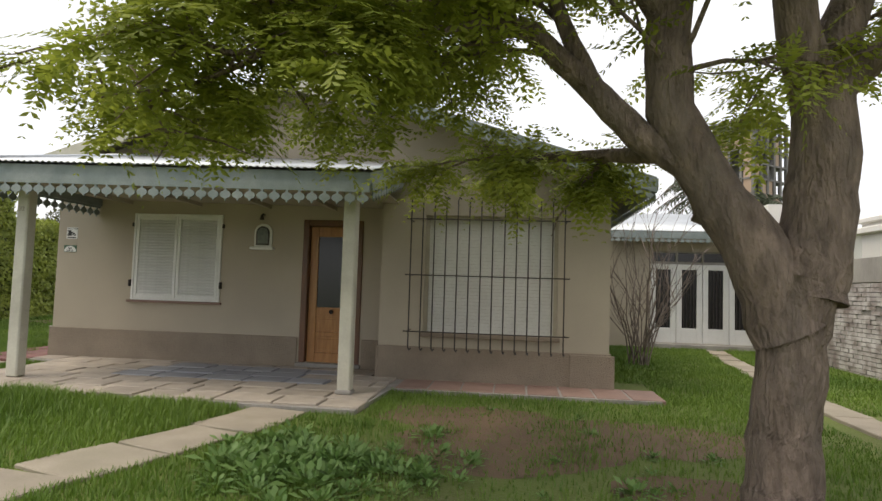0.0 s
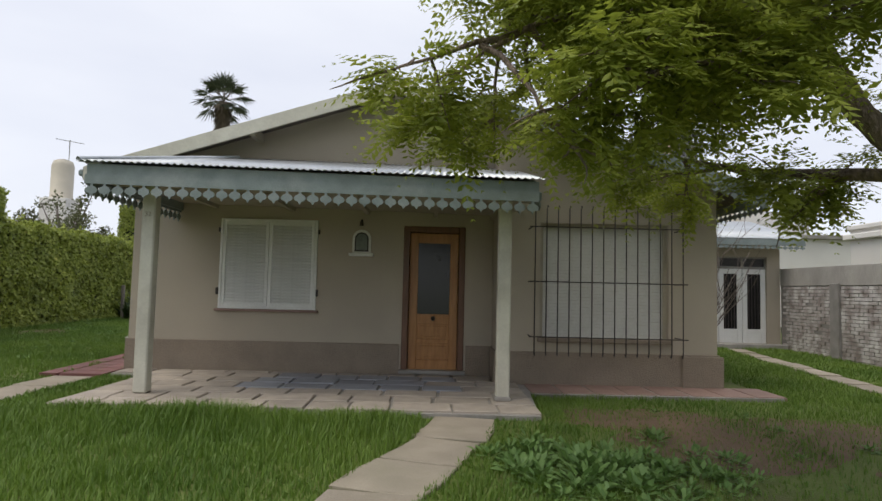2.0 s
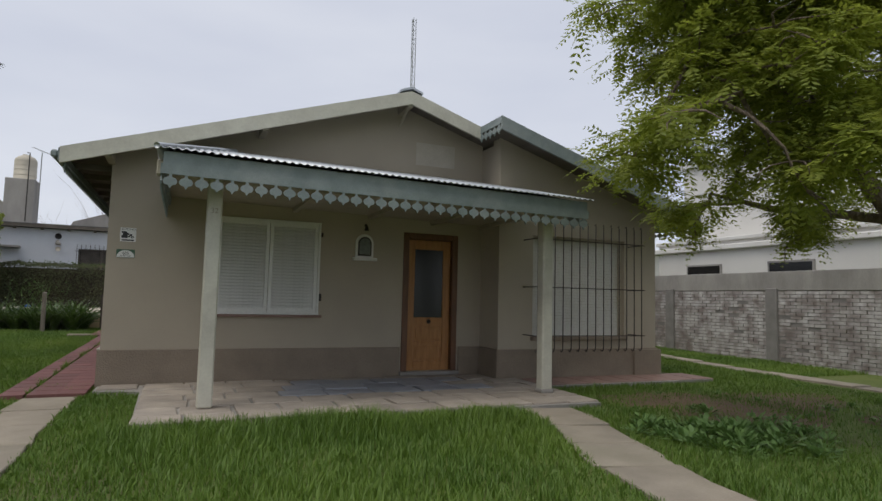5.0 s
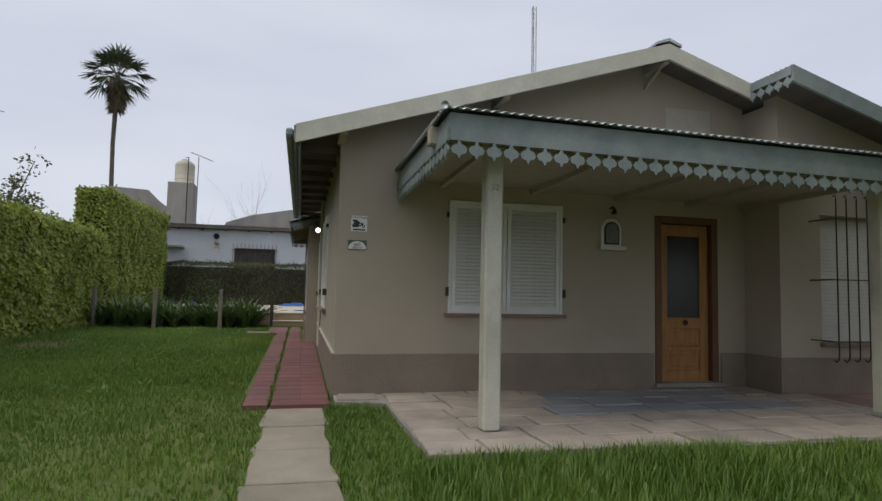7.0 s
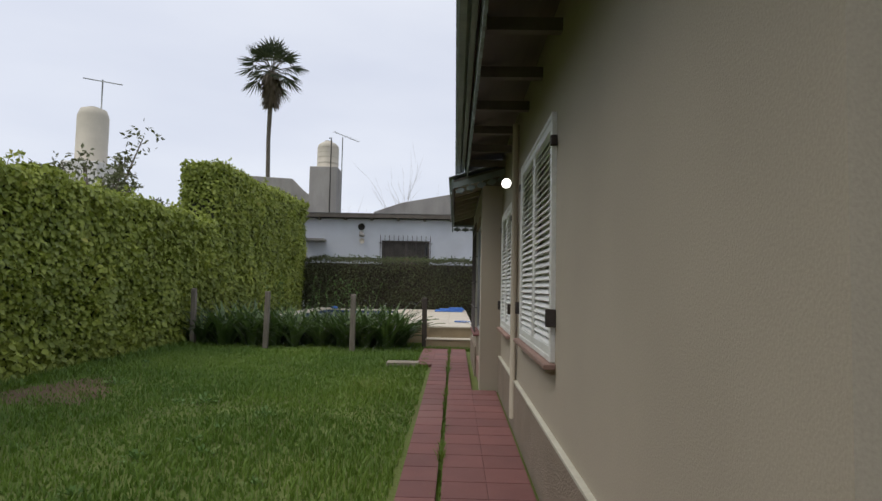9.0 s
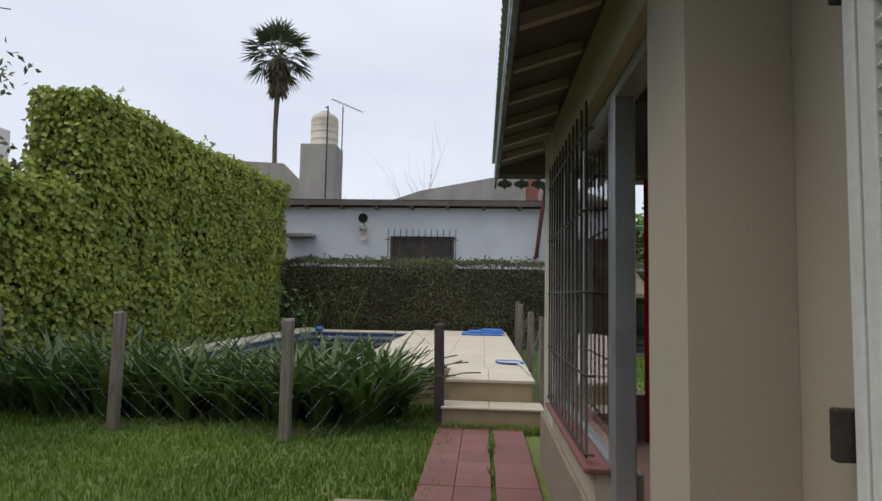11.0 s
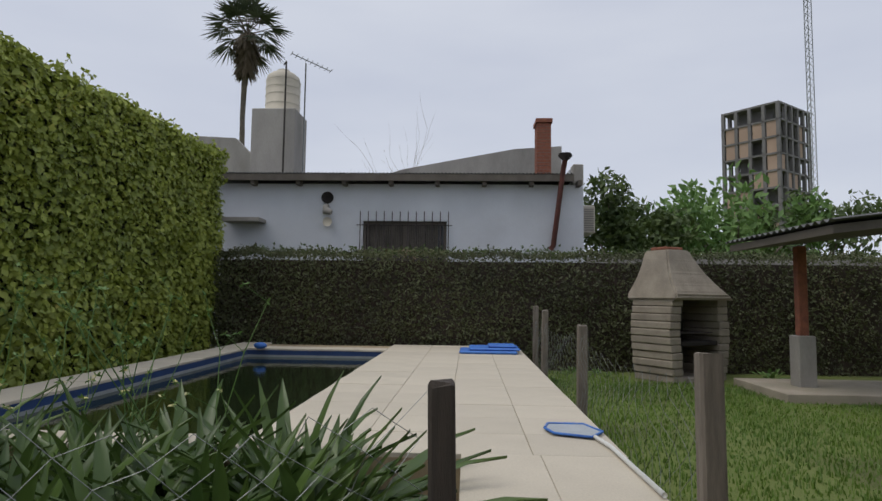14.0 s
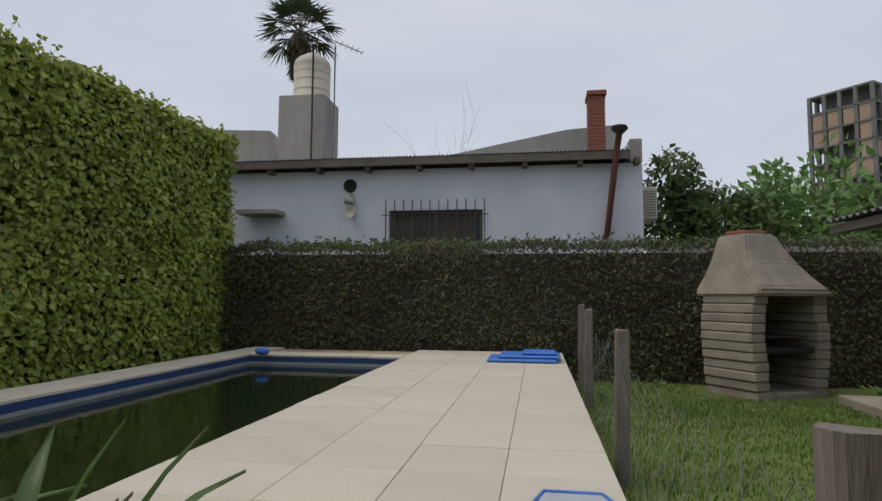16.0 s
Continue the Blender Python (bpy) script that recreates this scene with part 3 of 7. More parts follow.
def roof_z(x, y=None):
    """Underside of the main roof: a ridge at x -2.38, one slope to each side."""
    return 4.09 - 0.312 * (-2.38 - x) if x < -2.38 else 4.09 - 0.312 * (x + 2.45)


def wall_x(name, x0, x1, y0, y1, z0, z1, holes, material, parent):
    """A wall along x, y0 to y1 thick, with openings (x0, x1, z0, z1) that go through."""
    items = []
    cuts = sorted({x0, x1, *(h[0] for h in holes), *(h[1] for h in holes)})
    for a, b in zip(cuts, cuts[1:]):
        hs = sorted((h[2], h[3]) for h in holes if h[0] <= a and h[1] >= b)
        z = z0
        for lo, hi in hs:
            if lo > z:
                items.append((a, b, y0, y1, z, lo))
            z = hi
        if z < z1:
            items.append((a, b, y0, y1, z, z1))
    return boxes(name, items, material, parent)


def wall_y(name, x0, x1, y0, y1, z0, z1, holes, material, parent):
    items = []
    cuts = sorted({y0, y1, *(h[0] for h in holes), *(h[1] for h in holes)})
    for a, b in zip(cuts, cuts[1:]):
        hs = sorted((h[2], h[3]) for h in holes if h[0] <= a and h[1] >= b)
        z = z0
        for lo, hi in hs:
            if lo > z:
                items.append((x0, x1, a, b, z, lo))
            z = hi
        if z < z1:
            items.append((x0, x1, a, b, z, z1))
    return boxes(name, items, material, parent)


TH = 0.22
EAVE_W = 3.0
DOOR = (-2.26, -1.36, 0.06, 2.14)
SH = (-4.93, -3.52, 0.88, 2.19)
OPB = (-0.36, 1.4, 0.55, 2.17)
wall_x("front_wall", SIDE, BAYX, FRONT, FRONT + TH, -0.1, 2.9, [DOOR, SH], M_WALL, house)
wall_x("bay_front_wall", BAYX, RIGHT, BAY, BAY + TH, -0.1, 2.7, [OPB], M_WALL, house)
prism("gable_wall", [(SIDE, 2.9), (BAYX, 2.9), (BAYX, roof_z(BAYX)), (-2.38, 4.09), (SIDE, roof_z(SIDE))], "y", FRONT, FRONT + TH, M_WALL, house)
prism("bay_gable_wall", [(BAYX, 2.7), (RIGHT, 2.7), (RIGHT, roof_z(RIGHT)), (BAYX, roof_z(BAYX))], "y", BAY, BAY + TH, M_WALL, house)
boxes("bay_side_wall", [(BAYX, BAYX + TH, BAY + TH, FRONT + 0.6, -0.1, roof_z(BAYX + TH) - 0.005)], M_WALL, house)
boxes("patched_plaster", [(-2.1, -1.45, FRONT - 0.004, FRONT + 0.03, 3.2, 3.55)], mat("patched_plaster", (0.5, 0.46, 0.39), (0.44, 0.4, 0.33), 4, 0.95, 0.3), house)
W1 = (11.32, 12.95, 0.84, 2.27)
W2 = (13.75, 15.0, 0.8, 2.1)
wall_y("side_wall", SIDE, SIDE + TH, FRONT + TH, BACK, -0.1, 3.0, [W1, W2], M_WALL, house)
boxes("right_wall", [(RIGHT - TH, RIGHT, BAY + TH, BACK, -0.1, roof_z(RIGHT))], M_WALL, house)
wall_x("back_wall", SIDE + TH, RIGHT - TH, BACK - TH, BACK, -0.1, 2.7, [], M_INNER, house)
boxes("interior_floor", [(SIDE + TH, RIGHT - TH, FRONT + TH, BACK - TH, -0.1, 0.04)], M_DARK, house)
# plinth
boxes("plinth", [(SIDE - 0.03, DOOR[0] - 0.03, FRONT - 0.03, FRONT - 0.001, -0.1, 0.42), (DOOR[1] + 0.03, BAYX - 0.03, FRONT - 0.03, FRONT - 0.001, -0.1, 0.42),
                 (BAYX - 0.03, BAYX - 0.001, BAY - 0.03, FRONT - 0.001, -0.1, 0.42), (BAYX - 0.001, RIGHT + 0.025, BAY - 0.03, BAY - 0.001, -0.1, 0.42),
                 (RIGHT - 0.5, RIGHT + 0.06, BAY - 0.07, BAY - 0.031, -0.1, 0.4), (RIGHT + 0.001, RIGHT + 0.03, BAY, BACK, -0.1, 0.42)], M_PLINTH, house, bevel=0.006)
boxes("plinth", [(SIDE - 0.028, SIDE - 0.001, FRONT, BACK, -0.1, 0.418)], M_PLINTH, house, bevel=0.006)
boxes("plinth_ledge", [(SIDE - 0.034, SIDE - 0.001, FRONT - 0.03, BACK, 0.421, 0.436)], M_CREAM, house)


def front_door():
    d = new("door")
    d.parent = house
    x0, x1, z0, z1 = DOOR
    y = FRONT
    boxes("frame", [(x0, x0 + 0.09, y - 0.02, y + 0.16, z0, z1), (x1 - 0.09, x1, y - 0.02, y + 0.16, z0, z1), (x0 + 0.09, x1 - 0.09, y - 0.02, y + 0.16, z1 - 0.09, z1)], M_DWOOD, d, 0.008)
    a, b = x0 + 0.095, x1 - 0.095
    yy = y + 0.06
    boxes("leaf", [(a, a + 0.12, yy, yy + 0.05, z0, z1 - 0.095), (b - 0.12, b, yy, yy + 0.05, z0, z1 - 0.095), (a + 0.12, b - 0.12, yy, yy + 0.05, z1 - 0.24, z1 - 0.095),
                   (a + 0.12, b - 0.12, yy, yy + 0.05, 0.72, 0.86), (a + 0.12, b - 0.12, yy, yy + 0.05, z0, z0 + 0.14), (a + 0.12, b - 0.12, yy, yy + 0.05, 0.44, 0.5),
                   (a + 0.12, b - 0.12, yy + 0.015, yy + 0.045, z0 + 0.14, 0.44), (a + 0.12, b - 0.12, yy + 0.015, yy + 0.045, 0.5, 0.72),
                   (a + 0.16, b - 0.16, yy + 0.006, yy + 0.02, z0 + 0.18, 0.4), (a + 0.16, b - 0.16, yy + 0.006, yy + 0.02, 0.53, 0.69)], M_WOOD, d, 0.005)
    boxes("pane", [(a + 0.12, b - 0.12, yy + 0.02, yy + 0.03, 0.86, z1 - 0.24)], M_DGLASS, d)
    tube("knob", [((a + b) / 2, yy - 0.05, 0.8), ((a + b) / 2, yy - 0.03, 0.8), ((a + b) / 2, yy, 0.8)], [0.028, 0.035, 0.015], M_IRON, d, 10)
    boxes("sill", [(x0 - 0.03, x1 + 0.03, y - 0.08, y + 0.16, 0.004, 0.058)], M_GREYC, d, 0.006)


front_door()


def shutters(x0, x1, z0, z1, m, leaf_count=2):
    """Closed louvred shutter leaves in a slim frame; built in the xz plane at y 0 facing -y, then posed by m."""
    w = new("shutter_window")
    w.parent = house
    parts = []
    f = 0.035
    parts.append(boxes("frame", [(x0, x0 + f, -0.03, 0.1, z0, z1), (x1 - f, x1, -0.03, 0.1, z0, z1), (x0 + f, x1 - f, -0.03, 0.1, z1 - f, z1), (x0 + f, x1 - f, -0.03, 0.1, z0, z0 + f)], M_WHITE, w, 0.004))
    parts.append(boxes("sill", [(x0 - 0.04, x1 + 0.04, -0.07, -0.002, z0 - 0.035, z0 - 0.002)], M_PINK, w, 0.005))
    lw = (x1 - x0 - 2 * f) / leaf_count
    slat = bmesh.new()
    add_box(slat, 0.052, lw - 0.052, -0.004, 0.004, -0.022, 0.022, turn=Matrix.Rotation(radians(-38), 4, "X"))
    me = bpy.data.meshes.new("slat")
    slat.to_mesh(me)
    slat.free()
    me.materials.append(M_WHITE)
    for i in range(leaf_count):
        a = x0 + f + i * lw
        b = a + lw
        parts.append(boxes("leaf", [(a + 0.004, a + 0.05, -0.025, 0.012, z0 + f, z1 - f), (b - 0.05, b - 0.004, -0.025, 0.012, z0 + f, z1 - f),
                                    (a + 0.05, b - 0.05, -0.025, 0.012, z1 - f - 0.05, z1 - f), (a + 0.05, b - 0.05, -0.025, 0.012, z0 + f, z0 + f + 0.05), (a + 0.05, b - 0.05, 0.02, 0.028, z0 + f, z1 - f)], M_WHITE, w, 0.003))
        z = z0 + f + 0.07
        while z < z1 - f - 0.06:
            s = new("slat", me)
            s.parent = w
            s.location = (a, -0.006, z)
            z += 0.042
    for x in (x0 - 0.03, x1 + 0.005):
        parts.append(boxes("catch", [(x, x + 0.025, -0.06, -0.001, z0 + 0.2, z0 + 0.3)], M_IRON, w, 0.004))
        parts.append(boxes("catch", [(x, x + 0.025, -0.04, -0.001, z1 - 0.2, z1 - 0.14)], M_IRON, w, 0.004))
    w.matrix_world = m
    return w


shutters(SH[0], SH[1], SH[2], SH[3], pose(0, FRONT, 0))
to_side = pose(SIDE, 0, 0, 0, 0, -90)
shutters(-W1[1], -W1[0], W1[2], W1[3], to_side)
shutters(-W2[1], -W2[0], W2[2], W2[3], to_side)


def bay_window():
    w = new("bay_window")
    w.parent = house
    x0, x1, z0, z1 = OPB
    bm = bmesh.new()
    n = 34
    for i in range(n):
        za, zb = z0 + 0.06 + (z1 - z0 - 0.06) * i / n, z0 + 0.06 + (z1 - z0 - 0.06) * (i + 1) / n
        add_box(bm, x0 + 0.05, x1 - 0.05, BAY + 0.11, BAY + 0.122, za + 0.002, zb - 0.001)
    mesh_ob("roller_blind", bm, M_OFFWHITE, w)
    boxes("frame", [(x0, x0 + 0.05, BAY + 0.07, BAY + 0.16, z0, z1), (x1 - 0.05, x1, BAY + 0.07, BAY + 0.16, z0, z1), (x0 + 0.05, x1 - 0.05, BAY + 0.07, BAY + 0.16, z1 - 0.05, z1)], M_BEIGE_WOOD, w)
    boxes("sill", [(x0 - 0.03, x1 + 0.03, BAY - 0.06, BAY + 0.16, z0, z0 + 0.06)], M_PLINTH, w, 0.008)
    gr = tagged(new("grille"), "black wrought iron window grille")
    gr.parent = w
    yy = 7.82
    for i in range(14):
        x = -0.49 + i * (1.45 + 0.49) / 13
        tube("bar", [(x + 0.03, yy + 0.06, 2.35), (x + 0.012, yy + 0.015, 2.36), (x, yy, 2.32), (x, yy, 0.47), (x, yy + 0.01, 0.43), (x + 0.012, yy + 0.05, 0.4), (x + 0.02, yy + 0.09, 0.42)], 0.0085, M_IRON, gr, 6)
    for z in (2.08, 1.36, 0.64):
        tube("rail", [(-0.56, yy + 0.014, z), (1.52, yy + 0.014, z)], 0.008, M_IRON, gr, 6)
        for x in (-0.52, 1.48):
            tube("bracket", [(x, yy + 0.014, z), (x, BAY + 0.02, z)], 0.008, M_IRON, gr, 6)


bay_window()


def niche():
    n = tagged(new("wall_niche"), "arched white wall niche with a small shrine frame")
    n.parent = house
    c, z0 = -2.875, 1.68

    def arch(w, za, zt, k=10):
        r = w / 2
        return [(c - r, za), (c + r, za)] + [(c + r * math.cos(a), zt - r + r * math.sin(a)) for a in (math.pi * i / k for i in range(k + 1))]
    prism("surround", arch(0.27, z0 + 0.04, 2.07), "y", FRONT - 0.03, FRONT - 0.001, M_WHITE, n)
    prism("frame", arch(0.2, z0 + 0.07, 2.03), "y", FRONT - 0.045, FRONT - 0.031, M_IRON, n)
    prism("picture", arch(0.165, z0 + 0.09, 2.01), "y", FRONT - 0.05, FRONT - 0.046, mat("dull_grey_relief", (0.2, 0.22, 0.2), (0.12, 0.14, 0.13), 14, 0.6, 0.2), n)
    boxes("ledge", [(c - 0.18, c + 0.18, FRONT - 0.09, FRONT - 0.001, z0, z0 + 0.045)], M_WHITE, n, 0.01)
    tube("lamp", [(c, FRONT - 0.001, 2.2), (c, FRONT - 0.06, 2.21), (c, FRONT - 0.1, 2.18), (c, FRONT - 0.1, 2.12)], [0.012, 0.012, 0.02, 0.035], M_IRON, n)


niche()


def plates():
    p = empty("alarm_plate", "white alarm plate with black print on the wall", "sign")
    y = FRONT
    boxes("plate", [(-6.06, -5.88, y - 0.008, y - 0.001, 1.78, 1.955)], M_WHITE, p)
    m = pose(-5.97, y - 0.009, 1.925, 90)
    text_part("lettering", "CONECTADA", 0.03, m, M_BLACK, p)
    boxes("print", [(-6.045, -5.975, y - 0.0095, y - 0.0081, 1.825, 1.86), (-6.03, -5.96, y - 0.0095, y - 0.0081, 1.86, 1.89), (-6.045, -5.985, y - 0.0095, y - 0.0081, 1.89, 1.91), (-5.975, -5.945, y - 0.0095, y - 0.0081, 1.835, 1.85),
                    (-5.955, -5.925, y - 0.0095, y - 0.0081, 1.85, 1.875), (-6.04, -5.9, y - 0.0095, y - 0.0081, 1.79, 1.806)], M_BLACK, p)
    bm = bmesh.new()
    for i in range(14):
        a = 2 * math.pi * i / 14
        add_box(bm, -5.92 + 0.012 * math.cos(a) - 0.004, -5.92 + 0.012 * math.cos(a) + 0.004, y - 0.0095, y - 0.0081, 1.838 + 0.012 * math.sin(a) - 0.004, 1.838 + 0.012 * math.sin(a) + 0.004)
    mesh_ob("print", bm, M_BLACK, p)
    q = empty("house_number", "enamel house number plate with green corners", "sign")
    boxes("plate", [(-6.09, -5.88, y - 0.008, y - 0.001, 1.575, 1.68)], M_PGREEN, q)
    arch = [(-6.085, 1.58), (-5.885, 1.58)] + [(-5.985 + 0.1 * math.cos(a), 1.585 + 0.085 * math.sin(a)) for a in (math.pi * i / 12 for i in range(13))]
    prism("field", arch, "y", y - 0.0095, y - 0.0081, M_WHITE, q)
    text_part("numerals", "685", 0.05, pose(-5.985, y - 0.0105, 1.615, 90), M_BLACK, q)
    text_part("lettering", "LIBERTAD", 0.026, pose(-5.985, y - 0.0105, 1.588, 90), M_BLACK, q)


plates()


# ---- main roof
def build_roof():
    r = new("main_roof")
    r.parent = house
    f, e, end = 8.28, -6.69, 15.7
    fb = 7.62
    t = 0.03
    zl, zr, xr = roof_z(e), roof_z(2.5), 2.5
    up = 0.045
    corrugated("sheet", (e, f, zl + up), (e, end, zl + up), (-2.38, f, 4.09 + up), M_ZINC, r)
    corrugated("sheet", (-2.38, f, 4.09 + up), (-2.38, end, 4.09 + up), (-1.25, f, roof_z(-1.25) + up), M_ZINC, r)
    corrugated("sheet", (-1.25, fb, roof_z(-1.25) + up), (-1.25, end, roof_z(-1.25) + up), (xr, fb, zr + up), M_ZINC, r)
    prism("boarding", [(e + 0.02, zl), (-2.38, 4.085), (-1.25, roof_z(-1.25)), (-1.25, roof_z(-1.25) + t), (-2.38, 4.085 + t), (e + 0.02, zl + t)], "y", f + 0.03, end, M_SOFFIT, r)
    prism("boarding", [(-1.23, roof_z(-1.23)), (xr - 0.02, zr), (xr - 0.02, zr + t), (-1.23, roof_z(-1.23) + t)], "y", fb + 0.03, end, M_SOFFIT, r)
    # rake boards
    h = 0.18
    prism("rake_board", [(e, zl - h + 0.05), (-2.38, 4.09 - h + 0.05), (-2.38, 4.09 + 0.06), (e, zl + 0.06)], "y", f - 0.02, f + 0.02, M_CREAM, r)
    prism("rake_board", [(-2.38, 4.09 - h + 0.05), (-1.25, roof_z(-1.25) - h + 0.05), (-1.25, roof_z(-1.25) + 0.06), (-2.38, 4.09 + 0.06)], "y", f - 0.02, f + 0.02, M_CREAM, r)
    prism("bay_rake_board", [(-1.25, roof_z(-1.25) - h + 0.05), (xr, zr - h + 0.05), (xr, zr + 0.06), (-1.25, roof_z(-1.25) + 0.06)], "y", fb - 0.02, fb + 0.02, M_TRIM, r)
    boxes("eave_board", [(e - 0.02, e + 0.01, f, end, zl - 0.1, zl + 0.05)], M_TRIM, r)
    boxes("gutter", [(e - 0.1, e - 0.022, f + 0.02, end, zl - 0.06, zl + 0.03)], M_TRIM, r, 0.02)
    valance("valance", (e + 0.03, end, zl - 0.03), (e + 0.03, f + 0.05, zl - 0.03), 0.19, r)
    valance("valance", (-1.26, f + 0.02, roof_z(-1.25) + 0.05), (-1.26, fb, roof_z(-1.25) + 0.05), 0.24, r)
    boxes("eave_board", [(xr - 0.01, xr + 0.02, fb, end, zr - 0.1, zr + 0.05)], M_TRIM, r)
    valance("valance", (xr, fb, zr - 0.04), (xr, end, zr - 0.04), 0.2, r)
    valance("valance", (1.75, fb - 0.03, roof_z(1.75) - 0.06), (xr, fb - 0.03, zr - 0.06), 0.16, r)
    # brackets and rafters
    for x in (-6.2, -2.38, -4.4):
        boxes("purlin_end", [(x - 0.04, x + 0.04, f + 0.03, FRONT, roof_z(x) - 0.13 - (0.01 if x == -2.38 else 0.02), roof_z(x) - 0.02)], M_BEIGE_WOOD, r, 0.006)
    y = 8.9
    while y < end:
        boxes("rafter", [(e + 0.07, SIDE, y, y + 0.06, zl - 0.07, zl + 0.004)], M_SOFFIT, r)
        y += 0.75
    tube("brace", [(-2.38, FRONT, 3.76), (-2.38, 8.4, 3.96)], 0.025, M_BEIGE_WOOD, r, 6)
    prism("ridge_cap", [(-2.55, 4.08), (-2.38, 4.14), (-2.21, 4.08), (-2.21, 4.11), (-2.38, 4.175), (-2.55, 4.11)], "y", f - 0.02, end, M_ZINC, r).location.z = 0.045
    # back gable closing the loft
    prism("back_gable_wall", [(SIDE, 2.7), (RIGHT, 2.7), (RIGHT, roof_z(RIGHT)), (-2.38, 4.08), (SIDE, roof_z(SIDE))], "y", BACK - TH, BACK, M_WALL, house)


build_roof()


# ---- front porch canopy
def build_porch():
    r = tagged(new("porch_canopy"), "lean-to porch canopy of grey corrugated sheet with fretwork valance")
    r.parent = house
    x0, x1, yf, zf, zb = -5.53, -0.7, 6.36, 2.46, 3.06
    hip = 0.85
    wide = x1 - x0 + 0.1
    corrugated("sheet", (x0 - 0.05, yf - 0.06, zf + 0.02), (x1 + 0.05, yf - 0.06, zf + 0.02), (x0 - 0.05, FRONT, zb + 0.02), M_ZINC, r, cut=lambda u: min(1, max(0.004, u * wide / hip)))
    corrugated("hip_sheet", (x0 - 0.05, yf - 0.06, zf + 0.02), (x0 - 0.05, FRONT, zf + 0.02), (x0 - 0.05 + hip, yf - 0.06, zb + 0.02), M_ZINC, r, cut=lambda u: max(0.004, u))
    tube("hip_cap", [(x0 - 0.06, yf - 0.07, zf + 0.045), (x0 - 0.05 + hip, FRONT, zb + 0.045)], 0.03, M_ZINC, r, 8)
    boxes("ceiling", [(x0 + 0.03, x1 - 0.03, yf + 0.03, FRONT - 0.001, zf - 0.06, zf - 0.04)], M_BEIGE_WOOD, r)
    boxes("fascia", [(x0, x1, yf, yf + 0.03, zf - 0.17, zf + 0.015)], M_TRIM, r)
    valance("valance", (x0, yf - 0.02, zf - 0.1), (x1, yf - 0.02, zf - 0.1), 0.24, r)
    boxes("side_fascia", [(x0, x0 + 0.03, yf + 0.03, FRONT, zf - 0.17, zf + 0.015)], M_TRIM, r)
    for x in (x1 - 0.03,):
        prism("side_fascia", [(yf + 0.03, zf - 0.15), (FRONT, zb - 0.15), (FRONT, zb + 0.015), (yf + 0.03, zf + 0.015)], "x", x, x + 0.03, M_TRIM, r)
    valance("valance", (x0 - 0.02, FRONT, zf - 0.1), (x0 - 0.02, yf, zf - 0.1), 0.24, r)
    valance("valance", (x1 + 0.03, yf, zf - 0.1), (x1 + 0.03, FRONT, zb - 0.1), 0.2, r)
    boxes("beam", [(-5.6, -0.7, 6.76, 6.88, 2.32, 2.47)], M_BEIGE_WOOD, r, 0.01)
    for x in (-5.02, -3.9, -2.8, -1.8, -0.98):
        prism("rafter", [(6.5, zf - 0.1), (FRONT, zf - 0.12), (FRONT, zf - 0.062), (6.5, zf - 0.062)], "x", x - 0.03, x + 0.03, M_BEIGE_WOOD, r)
    for x in (-5.04, -1.01):
        p = boxes("post", [(x - 0.075, x + 0.075, 6.75, 6.9, 0.0, 2.33)], M_CREAM, r, 0.015)
    boxes("post_foot", [(-1.1, -0.92, 6.74, 6.91, 0.0, 0.05)], M_GREYC, r, 0.01)
    # the canopy sags towards the door side
    for c in r.children:
        if not c.name.startswith("post"):
            for v in c.data.vertices:
                v.co.z -= 0.016 * (v.co.x - x0)
    text_part("numerals", "32", 0.075, pose(-5.04, 6.745, 1.97, 90), mat("faded_number", (0.33, 0.29, 0.22), (0.27, 0.24, 0.18), 5, 0.7, 0.0), r)


build_porch()


